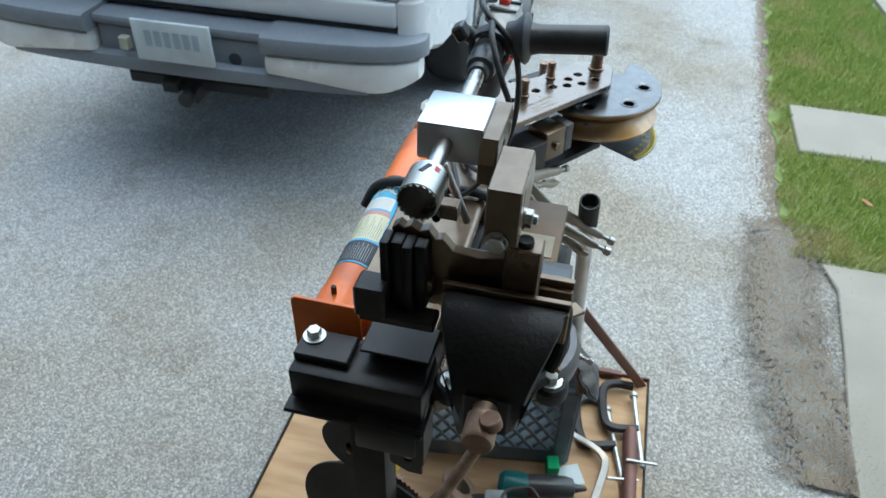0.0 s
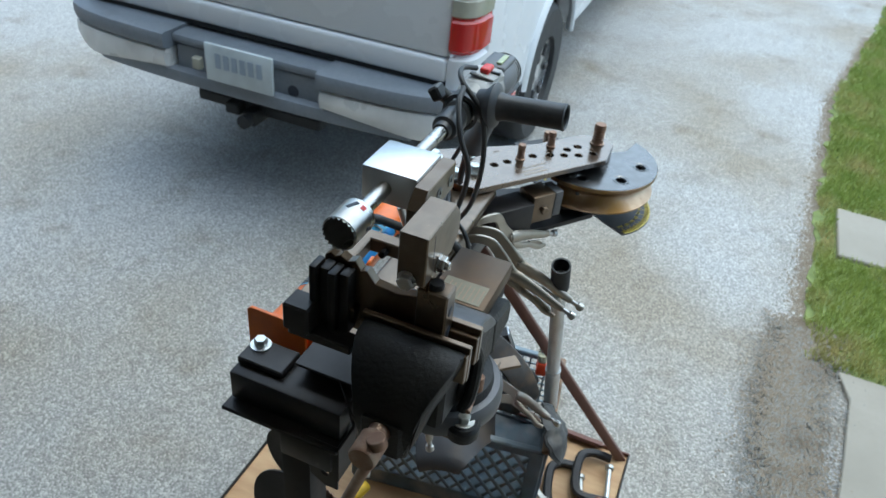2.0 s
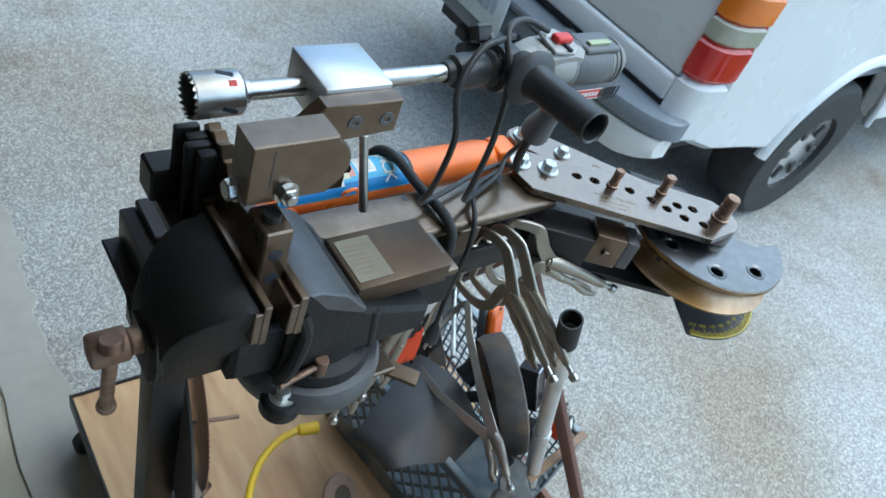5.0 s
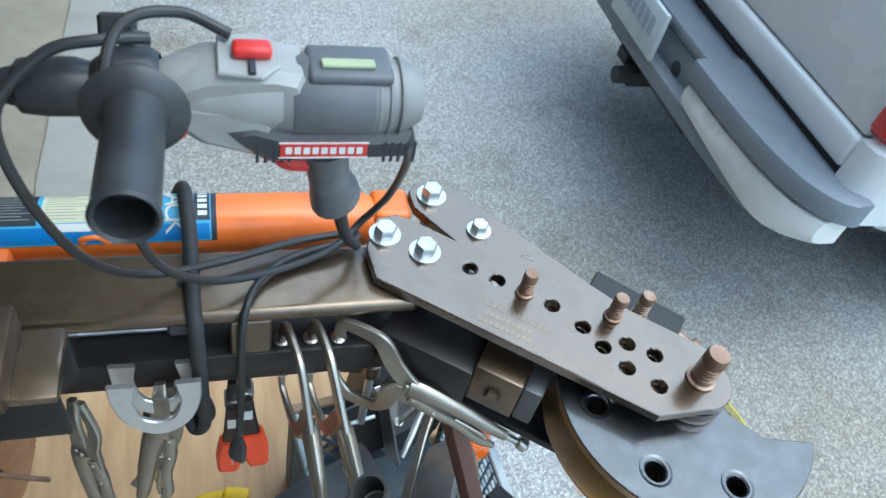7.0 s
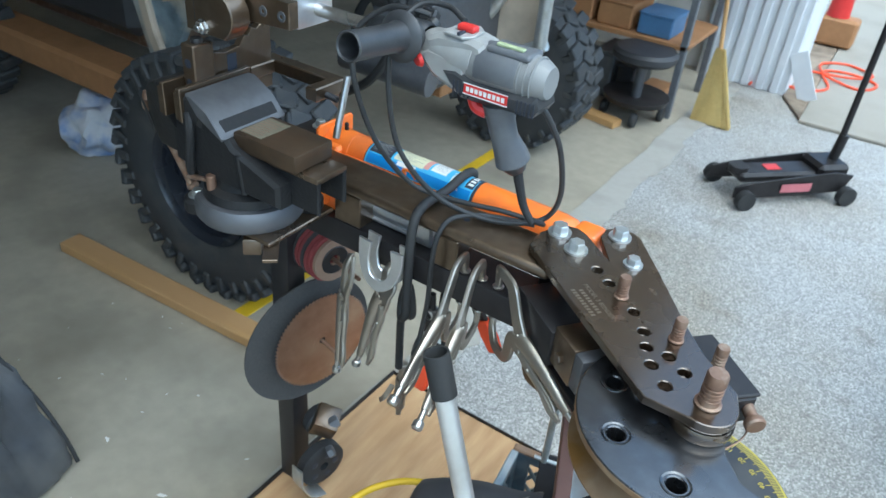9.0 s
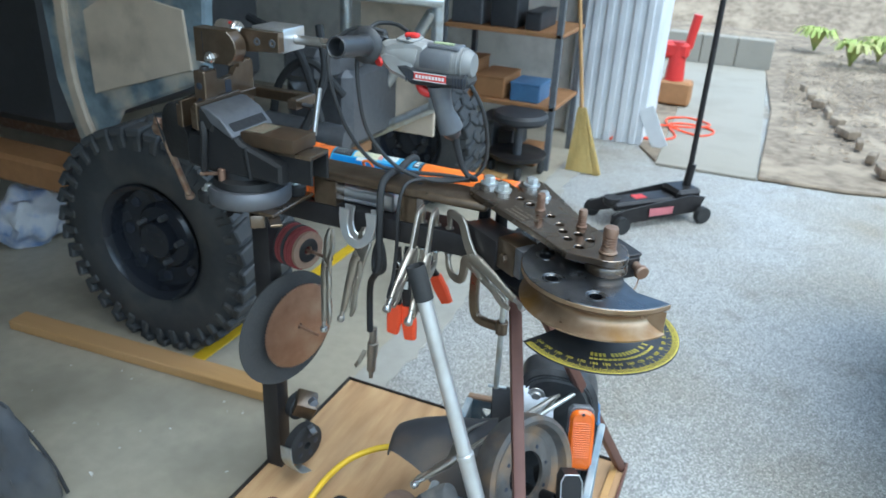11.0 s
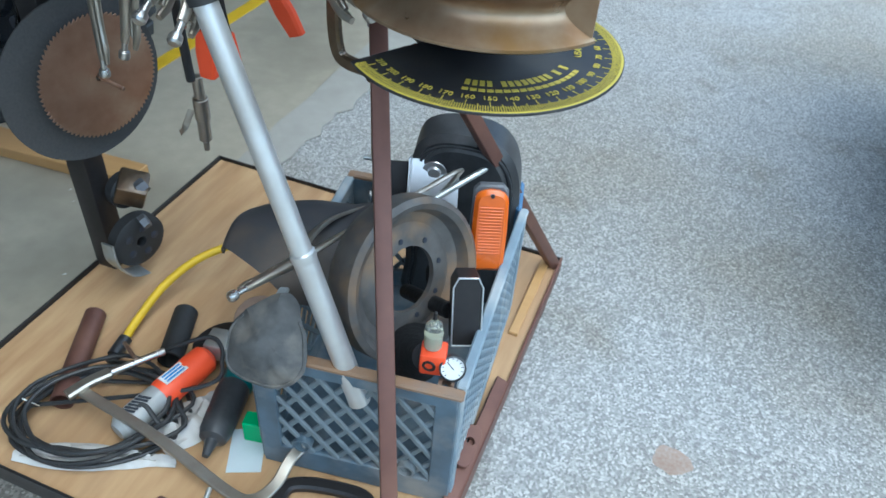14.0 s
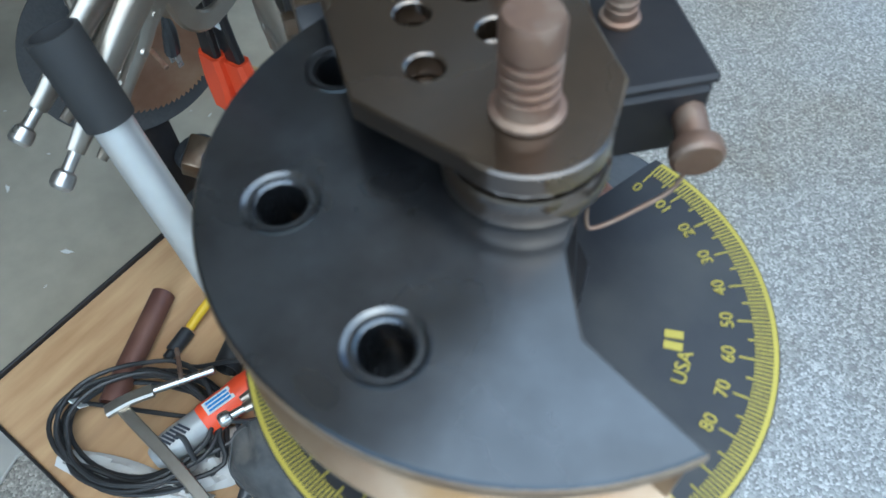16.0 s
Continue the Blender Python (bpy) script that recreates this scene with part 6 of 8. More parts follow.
# ---- clutter on the shelf ----
TZ = 0.184
yh = thing("yellow_hose", (-0.1, 0.0, TZ), "yellow extension cord arching across the shelf", "cord")
part("hose", sweep([(-0.17, -0.15, 0.2), (-0.172, -0.11, 0.212), (-0.165, -0.03, 0.238), (-0.14, 0.05, 0.256), (-0.09, 0.11, 0.27), (-0.03, 0.14, 0.282), (0.02, 0.144, 0.289)], 0.0085, 12), YELLOW, yh)
part("connector", lathe([(0.009, 0), (0.014, 0.006), (0.015, 0.03), (0.015, 0.045), (0.012, 0.05), (0, 0.05)], (0.018, 0.144, 0.289), (0.07, 0.128, 0.296), 18), YELLOW, yh, "yellow connector")
part("plug", merge(rod((-0.168, -0.155, 0.2), (-0.16, -0.2, 0.199), 0.0135), rod((-0.16, -0.2, 0.199), (-0.158, -0.215, 0.199), 0.009)), HANDLE, yh, "black plug")
single("brown_tube", pipe((-0.262, -0.13, TZ + 0.021), (-0.165, -0.33, TZ + 0.021), 0.021, 0.003), TUBE_BROWN, "short rusty brown steel tube on the shelf", "steel tube")
single("brown_tube", pipe((0.12, -0.432, TZ + 0.019), (0.36, -0.425, TZ + 0.019), 0.019, 0.003), TUBE_BROWN, "long rusty brown steel tube on the shelf", "steel tube")
single("black_tube", pipe((-0.1, -0.05, TZ + 0.024), (-0.05, -0.17, TZ + 0.024), 0.024, 0.004), RUBBER, "short black rubber tube on the shelf", "rubber tube")
cl = thing("power_cord", (-0.08, -0.32, TZ), "coiled black power cord on the shelf", "cord")
rs = random.Random(4)
pts = []
for k in range(8 * 14):
    a = math.tau * k / 14
    lp = k // 14
    rx, ry = 0.155 - 0.012 * (lp % 4) + rs.uniform(-0.006, 0.006), 0.105 - 0.01 * (lp % 3) + rs.uniform(-0.005, 0.005)
    x, y = rx * math.cos(a), ry * math.sin(a)
    t = radians(28)
    pts.append((-0.085 + 0.01 * math.sin(lp * 2) + x * math.cos(t) - y * math.sin(t), -0.325 + 0.008 * math.cos(lp * 3) + x * math.sin(t) + y * math.cos(t), TZ + 0.006 + 0.006 * lp + 0.008 * abs(math.sin(a * 1.5 + lp))))
part("coil", sweep(pts, 0.0042, 8, 3), CABLE, cl, "black cable coil")
part("tail", sweep([pts[-1], (0.0, -0.3, 0.25), (-0.01, -0.335, 0.235), (-0.005, -0.345, 0.228)], 0.0045, 8), CABLE, cl)
part("tail", sweep([pts[20], (0.06, -0.22, 0.24), (0.07, -0.16, 0.26), (0.03, -0.13, 0.27), (-0.03, -0.16, 0.25), (-0.1, -0.2, 0.21), (-0.158, -0.215, 0.2)], 0.0042, 8), CABLE, cl)
part("tag", box(-0.012, 0.012, -0.001, 0.001, -0.02, 0.02, 0.0003, Matrix.Translation((-0.2, -0.36, 0.22)) @ Matrix.Rotation(radians(25), 4, "X") @ Matrix.Rotation(radians(20), 4, "Y")), WHITE, cl, "white paper tag")
gr = thing("angle_grinder", (0.0, -0.22, TZ), "orange and grey angle grinder lying on the shelf", "angle grinder")
G0, G1 = Vector((-0.02, -0.35, 0.222)), Vector((0.035, -0.105, 0.235))
gdv = (G1 - G0).normalized()
part("motor_body", lathe([(0, 0), (0.016, 0), (0.025, 0.01), (0.028, 0.045), (0.0265, 0.095), (0, 0.095)], G0[:], G1[:], 26), GREYP, gr, "pale grey motor body")
part("orange_body", lathe([(0, 0), (0.0265, 0), (0.029, 0.008), (0.028, 0.05), (0.03, 0.08), (0.028, 0.108), (0.02, 0.117), (0, 0.117)], (G0 + gdv * 0.093)[:], G1[:], 26), RED_TIP, gr, "orange shell")
part("gear_head", merge(box(-0.026, 0.026, -0.026, 0.026, -0.02, 0.022, 0.007, Matrix.Translation(G1 + gdv * -0.01) @ Matrix.Rotation(radians(12), 4, "Z"), 2), rod((G1 + Vector((0, 0, -0.035)))[:], (G1 + Vector((0, 0, -0.01)))[:], 0.018)), ZINC, gr, "bare metal gear head")
part("wheel_guard", lathe([(0.012, 0), (0.058, 0), (0.058, 0.003), (0.012, 0.003)], (G1 + Vector((-0.03, 0.025, -0.035)))[:], (G1 + Vector((-0.3, 0.1, 1)))[:], 32), STEEL_DARK, gr, "black wheel and guard")
for k in range(6):
    part("vent_slot", box(-0.002, 0.002, -0.012, 0.012, 0.0268, 0.0284, 0, Matrix.Translation(G0 + gdv * (0.03 + 0.007 * k)) @ Matrix.Rotation(radians(12), 4, "Z") @ Matrix.Rotation(radians(90), 4, "Z")), INK, gr, smooth=False)
part("label", box(-0.025, 0.025, -0.012, 0.012, 0.0278, 0.0296, 0.0003, Matrix.Translation(G0 + gdv * 0.13) @ Matrix.Rotation(radians(78), 4, "Z")), WHITE, gr, "white printed label")
for k in range(3):
    part("label_bar", box(-0.02, 0.02, -0.009 + 0.007 * k, -0.005 + 0.007 * k, 0.0296, 0.0299, 0, Matrix.Translation(G0 + gdv * 0.13) @ Matrix.Rotation(radians(78), 4, "Z")), BLUE, gr, smooth=False)
gt = thing("straight_grinder", (0.11, -0.2, TZ), "teal and black hand grinder lying on the shelf", "grinder")
part("head", lathe([(0, 0), (0.02, 0), (0.032, 0.012), (0.034, 0.05), (0.03, 0.075), (0, 0.075)], (0.1, -0.11, 0.222), (0.115, -0.3, 0.218), 24), TEAL, gt, "teal body")
part("grip", lathe([(0, 0), (0.029, 0), (0.031, 0.02), (0.029, 0.1), (0.024, 0.115), (0.012, 0.12), (0.006, 0.15), (0, 0.15)], (0.106, -0.18, 0.222), (0.145, -0.34, 0.214), 24), HANDLE, gt, "black grip")
wd = thing("wire_wheel", (0.05, -0.01, TZ), "worn brown grinding wheel leaning on the crate", "grinding wheel")
part("wheel", lathe([(0.014, -0.008), (0.03, -0.009), (0.052, -0.006), (0.054, 0), (0.052, 0.006), (0.03, 0.009), (0.014, 0.008), (0.014, -0.008)], (0.06, -0.02, 0.222), (0.35, -0.5, 0.9), 32), TANDISC, wd)
part("bore", lathe([(0.0, 0.0095), (0.026, 0.0095)], (0.06, -0.02, 0.222), (0.35, -0.5, 0.9), 24), STEEL_BROWN, wd)
single("green_box", box(-0.02, 0.02, -0.015, 0.015, 0, 0.05, 0.002, Matrix.Translation((0.185, -0.235, TZ)) @ Matrix.Rotation(radians(12), 4, "Z")), GREEN, "small green cardboard box beside the crate", "box")
single("paper_card", box(-0.03, 0.03, -0.045, 0.045, 0, 0.0015, 0, Matrix.Translation((0.185, -0.27, TZ)) @ Matrix.Rotation(radians(25), 4, "Z")), CARD, "pale blue-white card lying on the shelf", "card")


def rag(name, ax, bx, width, lift, seed, label):
    A, B = Vector(ax), Vector(bx)
    d = (B - A)
    s = d.cross(Vector((0, 0, 1))).normalized()
    bm = bmesh.new()
    g = []
    for i in range(26):
        row = []
        for j in range(9):
            u, v = i / 25, j / 8 - 0.5
            w = width * (0.5 + 0.6 * math.sin(math.pi * min(1, u * 1.1 + 0.05)))
            p = A + d * u + s * v * w
            p.z = TZ + 0.003 + lift * (0.5 + noise.noise(Vector((u * 6, v * 5, seed)))) * (1 - 4 * v * v * 0.8)
            row.append(bm.verts.new(p))
        g.append(row)
    for i in range(25):
        for j in range(8):
            bm.faces.new((g[i][j], g[i + 1][j], g[i + 1][j + 1], g[i][j + 1]))
    bmesh.ops.recalc_face_normals(bm, faces=bm.faces[:])
    bmesh.ops.solidify(bm, geom=bm.faces[:], thickness=0.002)
    return single(name, bm, RAG, label, "rag")


rag("cloth_rag", (-0.17, -0.47 + 0.03, 0), (0.09, -0.34, 0), 0.05, 0.02, 1.0, "dirty white cotton rag lying along the shelf edge")
rag("cloth_rag", (0.04, -0.33, 0), (0.08, -0.19, 0), 0.09, 0.03, 4.0, "crumpled white cotton rag beside the grinder")
fc = thing("locking_bar_clamp", (0.1, -0.34, TZ), "nickel-plated sliding bar clamp lying on the shelf", "bar clamp")
part("bar", ribbon([(-0.11, -0.325, 0.262), (0.06, -0.34, 0.24), (0.21, -0.365, 0.212), (0.255, -0.36, 0.206), (0.278, -0.325, 0.212), (0.283, -0.28, 0.23), (0.295, -0.252, 0.242)], 0.02, 0.008, (0.2, 0.1, 1)), NICKEL, fc, "bright steel bar with a bent end")
part("sliding_arm", ribbon([(-0.12, -0.345, 0.264), (-0.105, -0.31, 0.268), (-0.085, -0.275, 0.268)], 0.022, 0.014, (0, 0, 1)), NICKEL, fc, "sliding arm")
part("screw", rod((-0.085, -0.275, 0.268), (-0.035, -0.19, 0.262), 0.007), STEEL_RAW, fc, "steel screw")
part("handle", rod((-0.06, -0.235, 0.272), (-0.12, -0.2, 0.256), 0.004), RUST, fc, "thin crossbar")
part("pad", rod((0.29, -0.252, 0.235), (0.302, -0.252, 0.25), 0.01), NICKEL, fc)
for k, (x, y, a) in enumerate(((0.3, -0.36, 14), (0.36, -0.415, 8))):
    g = thing("c_clamp", (x, y, TZ), "black iron C-clamp with a zinc screw lying on the shelf", "C-clamp", "C-clamps on the shelf")
    m = Matrix.Translation((x, y, TZ + 0.012 + 0.012 * k)) @ Matrix.Rotation(radians(a), 4, "Z")
    part("frame", ribbon([m @ Vector(p) for p in ((0.0, -0.03, 0), (0.0, 0.04, 0), (0.03, 0.06, 0), (0.1, 0.06, 0), (0.14, 0.05, 0), (0.155, 0.02, 0), (0.15, -0.03, 0))], 0.024, 0.018, (0, 0, 1)), STEEL_DARK, g, "black iron frame")
    part("screw", rod((m @ Vector((-0.12, -0.028, 0.0)))[:], (m @ Vector((0.11, -0.028, 0)))[:], 0.0068), ZINC, g, "zinc screw")
    part("tommy_bar", rod((m @ Vector((-0.115, -0.065, 0.01)))[:], (m @ Vector((-0.115, 0.015, 0.02)))[:], 0.0042), ZINC, g)
    part("swivel_pad", rod((m @ Vector((0.11, -0.028, 0)))[:], (m @ Vector((0.122, -0.028, 0)))[:], 0.012), ZINC, g)
fb = thing("flat_iron", (0.548, 0.0, TZ), "rusty flat iron bar with an oval hole beside the crate", "flat iron")
part("bar", plate([(-0.012, -0.33), (0.012, -0.33), (0.012, 0.12), (-0.012, 0.12)], 0, 0.012, bevel=0.001, m=Matrix.Translation((0.553, -0.06, TZ + 0.012)) @ Matrix.Rotation(radians(20), 4, "Y")), TUBE_BROWN, fb)
part("lug", plate(arc(0, 0.03, 0.016, 0, 180, 8) + arc(0, -0.03, 0.016, 180, 360, 8), 0, 0.006, [(0, 0.01, 0.008)], bevel=0.001, m=Matrix.Translation((0.548, -0.12, TZ + 0.03)) @ Matrix.Rotation(radians(20), 4, "Y")), TUBE_BROWN, fb)
single("wood_strip", box(0.525, 0.545, 0.2, 0.47, TZ, TZ + 0.01, 0.001), LUMBER, "thin pine strip lying along the shelf edge", "wood strip")


# ---- the pickup parked on the driveway ----
truck = thing("pickup_truck", (1.5, 1.4, 0), "white pickup truck seen from behind with a grey step bumper", "pickup truck")
TK = Matrix.Translation((1.47, 0.375, 0)) @ Matrix.Rotation(radians(0.8), 4, "Z")


def tside(poly, y0, y1, bevel=0.01):
    return plate(poly, -y1, -y0, bevel=bevel, m=TK @ Matrix.Rotation(radians(90), 4, "X"))


arch = [(1.25 + 0.45 * math.cos(radians(a)), 0.42 + 0.45 * math.sin(radians(a))) for a in range(172, 7, -11)]
side = [(0.14, 0.63), (0.3, 0.57), (0.62, 0.52)] + arch + [(1.8, 0.48), (5.2, 0.48), (5.3, 0.9), (3.95, 1.05), (2.3, 1.42), (0.14, 1.42)]
for y0, y1 in ((0.075, 0.17), (1.81, 1.905)):
    part("bed_side", tside(side, y0, y1, 0.02), TRUCK, truck, "white body side with a wheel arch")
for y in (0.078, 1.902):
    part("arch_flare", sweep([TK @ Vector((1.25 + 0.462 * math.cos(radians(a)), y, 0.42 + 0.462 * math.sin(radians(a)))) for a in range(176, 3, -12)], 0.03, 10, 3, flat=0.7), TRUCK, truck, "rolled white wheel arch lip")


def round_corner(z0, z1, proud=0.0, far=False, bevel=0.006, wrap_to=0.15):
    """A piece of the body's rounded rear corner, drawn in plan and raised."""
    edge = [(-0.012, 0.17), (-0.012, 0.148), (-0.004, 0.12), (0.02, 0.097), (0.06, 0.083), (wrap_to, 0.075)]
    poly = [(x - proud * (1 if k < 3 else 0.3), y - proud * (0.3 if k < 3 else 1) * (k > 0)) for k, (x, y) in enumerate(edge)] + [(wrap_to, 0.11), (0.08, 0.13), (0.05, 0.17)]
    if far:
        poly = [(x, 1.98 - y) for x, y in poly][::-1]
    return plate(poly, z0, z1, bevel=bevel, m=TK)


for far in (False, True):
    part("corner_panel", round_corner(0.64, 0.878, 0.004, far, 0.02), TRUCK, truck, "white rounded body corner")
    part("corner_panel", round_corner(1.362, 1.42, 0.0, far, 0.01), TRUCK, truck, "white rounded body corner")
tg = part("tailgate", merge(box(-0.01, 0.05, 0.172, 1.808, 0.86, 1.41, 0.012, TK, 2), box(-0.022, 0.05, 0.172, 1.808, 0.765, 0.856, 0.016, TK, 3)), TRUCK, truck, "white tailgate")
part("tailgate_handle", box(-0.018, -0.008, 0.87, 1.11, 1.2, 1.28, 0.006, TK, 2), TRIM, tg)
# solid black strip stands in for the shade in this gap
part("gap_strip", box(-0.006, 0.03, 0.165, 1.815, 0.742, 0.765, 0.002, TK), RUBBER, truck, "black strip standing in for the shaded gap above the bumper")
for far in (False, True):
    tl = part("tail_lamp", round_corner(0.88, 1.36, 0.0, far, 0.004), LENS_RED, truck, "dark red tail lamp body")
    part("red_lens", round_corner(0.886, 1.012, 0.01, far, 0.012, 0.145), LENS_RED, tl, "red lens")
    part("clear_lens", round_corner(1.016, 1.086, 0.009, far, 0.008, 0.145), LENS_CLEAR, tl, "clear reversing lens")
    part("amber_lens", round_corner(1.09, 1.19, 0.01, far, 0.01, 0.145), LENS_AMBER, tl, "amber lens")
    part("upper_lens", round_corner(1.196, 1.352, 0.01, far, 0.012, 0.145), LENS_RED, tl, "red lens")


def bumper(ya, yb, z0, z1, reach, round_=0.02, droop=0.0, n=40):
    """A bumper length bowed in plan and swept round at the body's corners."""
    bm = bmesh.new()
    rings = []
    for i in range(n + 1):
        y = ya + (yb - ya) * i / n
        e = abs(y - 0.99) / 0.928
        d = reach * (1 - 0.18 * e * e) * (1 - min(1, e) ** 7) ** 0.5
        lift = droop * e * e + (0.075 * ((e - 0.78) / 0.195) ** 2 if e > 0.78 and droop < 0 else 0)
        prof = [(0.03, z0), (-d + round_ * 1.5, z0), (-d + round_ * 0.4, z0 + round_ * 0.4), (-d, z0 + round_ * 1.3), (-d, z1 - round_), (-d + round_ * 0.3, z1 - round_ * 0.25), (-d + round_, z1), (0.03, z1)]
        rings.append([bm.verts.new(TK @ Vector((x, y, z + (lift if z < (z0 + z1) / 2 else 0)))) for x, z in prof])
    for p, q in zip(rings, rings[1:]):
        for k in range(8):
            bm.faces.new((p[k], p[(k + 1) % 8], q[(k + 1) % 8], q[k]))
    bm.faces.new(rings[0][::-1])
    bm.faces.new(rings[-1])
    bmesh.ops.recalc_face_normals(bm, faces=bm.faces[:])
    return bm


for ya, yb in ((0.064, 0.64), (1.34, 1.916)):
    part("bumper_pad", bumper(ya, yb, 0.672, 0.745, 0.17, 0.018), TRIM, truck, "grey plastic step pad")
part("centre_step", bumper(0.641, 1.339, 0.69, 0.73, 0.11, 0.012), TRIM, truck, "recessed grey centre step")
for ya, yb in ((0.085, 0.63), (1.35, 1.895)):
    part("bumper_end", bumper(ya, yb, 0.602, 0.671, 0.162, 0.026, -0.09), CHROME, truck, "white painted bumper end")
part("bumper_lip", bumper(0.26, 1.72, 0.535, 0.59, 0.145, 0.006, 0.01), TRIM, truck, "dark grey lower lip")
part("bumper_centre", box(-0.095, 0.0, 0.645, 1.335, 0.56, 0.69, 0.006, TK), TRIM, truck, "recessed grey bumper centre")
part("towing_hole", merge(*[rod((TK @ Vector((-0.0975, y, 0.61)))[:], (TK @ Vector((-0.093, y, 0.61)))[:], 0.025) for y in (0.78,)]), INK, truck)
# one panel for recess and plate; its pale blue is the sky's reflection
npl = part("number_plate", box(-0.165, -0.15, 0.83, 1.14, 0.6, 0.755, 0.004, TK, 2), CARD, truck, "bumper recess and number plate in one, sky reflection put into the pale blue")
FADED = mat("faded_blue_print", (0.4, 0.47, 0.56), 0.5)
for k in range(6):
    part("plate_bar", box(-0.1675, -0.1645, 0.875 + 0.038 * k, 0.9 + 0.038 * k, 0.66, 0.72, 0, TK), FADED, npl, smooth=False)
part("plate_lamp", box(-0.15, -0.12, 1.18, 1.22, 0.62, 0.67, 0.004, TK), LENS_CLEAR, truck)
hr = part("tow_hitch", merge(box(-0.1, 0.2, 0.97, 1.03, 0.4, 0.46, 0.004, TK), box(-0.03, 0.03, 0.7, 1.3, 0.42, 0.47, 0.006, TK), box(-0.08, 0.0, 1.06, 1.13, 0.42, 0.47, 0.006, TK), rod((TK @ Vector((-0.1, 1.0, 0.43)))[:], (TK @ Vector((-0.14, 1.0, 0.43)))[:], 0.03)), RUBBER, truck, "black tow hitch")
part("bed_floor", box(0.05, 2.25, 0.1, 1.88, 0.78, 0.82, 0.004, TK), TRIM, truck)
part("underbody", box(0.35, 5.0, 0.25, 1.73, 0.4, 0.55, 0.03, TK), RUBBER, truck, "dark underbody")
part("cab", merge(plate([(2.3, 1.05), (5.2, 1.0), (4.5, 1.25), (3.75, 1.85), (2.6, 1.88), (2.32, 1.45)], -1.93, -0.05, bevel=0.05, m=TK @ Matrix.Rotation(radians(90), 4, "X")), box(3.9, 5.35, 0.06, 1.92, 0.55, 1.08, 0.06, TK, 2)), TRUCK, truck, "white cab and bonnet")
part("rear_window", box(2.33, 2.4, 0.3, 1.68, 1.47, 1.78, 0.01, TK), FABRIC, truck, "dark rear window")
for x in (1.25, 4.55):
    for y0 in (0.085, 1.66):
        wh = part("wheel", lathe([(0.2, 0.0), (0.34, 0.0), (0.365, 0.025), (0.37, 0.05), (0.37, 0.19), (0.365, 0.21), (0.34, 0.235), (0.2, 0.235), (0.2, 0.0)], (TK @ Vector((x, y0, 0.37)))[:], (TK @ Vector((x, y0 + 1, 0.37)))[:], 44), RUBBER, truck, "black road tyre")
        yo = y0 + (0.03 if y0 < 1 else 0.205)
        part("rim", lathe([(0.205, -0.02 if y0 < 1 else 0.02), (0.2, 0.0), (0.17, 0.012), (0.06, 0.004), (0.0, 0.0)], (TK @ Vector((x, yo, 0.37)))[:], (TK @ Vector((x, yo + 1, 0.37)))[:], 36), ALU, wh, "silver wheel rim")
        for k in range(6):
            a = math.tau * k / 6
            p = TK @ Vector((x + 0.125 * math.cos(a), yo - (0.006 if y0 < 1 else -0.006), 0.37 + 0.125 * math.sin(a)))
            part("spoke_hole", box(-0.035, 0.035, -0.008, 0.008, -0.018, 0.018, 0.006, Matrix.Translation(p) @ Matrix.Rotation(radians(0.8), 4, "Z") @ Matrix.Rotation(-a, 4, "Y")), STEEL_DARK, wh)

# ---- lawn, stepping stone, soil edge, side path ----
lawn_out = [(1.5, -1.02), (1.95, -1.0), (2.3, -1.03), (2.8, -1.06), (4.3, -1.14), (6.1, -1.48), (9.0, -1.9), (9.0, -2.5), (6.2, -1.66), (4.1, -1.86), (3.0, -2.2), (1.5, -2.4)]
rl = random.Random(77)
lawn_rim = []
for (xa, ya), (xb, yb) in zip(lawn_out, lawn_out[1:] + lawn_out[:1]):
    n = max(1, int(math.hypot(xb - xa, yb - ya) / 0.05))
    lawn_rim += [(xa + (xb - xa) * k / n + rl.uniform(-0.02, 0.02), ya + (yb - ya) * k / n + rl.gauss(0, 0.018)) for k in range(n)]
single("lawn", plate(lawn_rim, 0.0, 0.008, bevel=0.003), GRASS, "strip of lawn soil beside the driveway", "lawn", kind="structure")
single("stepping_stone", box(2.32, 2.78, -2.2, -1.13, 0.0, 0.03, 0.006), CONCRETE, "pale concrete stepping slab set across the lawn", "paving slab", kind="structure")
single("walkway", plate([(9.0, -2.53), (6.2, -1.69), (4.1, -1.89), (3.2, -2.2), (3.2, -4.5), (9.0, -4.5)], 0.0, 0.03, bevel=0.004), CONCRETE, "pale concrete walkway beyond the lawn", "walkway", kind="structure")
single("pavement", plate([(-0.4, -1.05), (0.65, -1.09), (1.0, -1.13), (1.35, -1.16), (1.49, -1.12), (1.49, -4), (-0.4, -4)], 0.0, 0.02, bevel=0.004), CONCRETE, "pale concrete apron beside the driveway", "pavement", kind="structure")


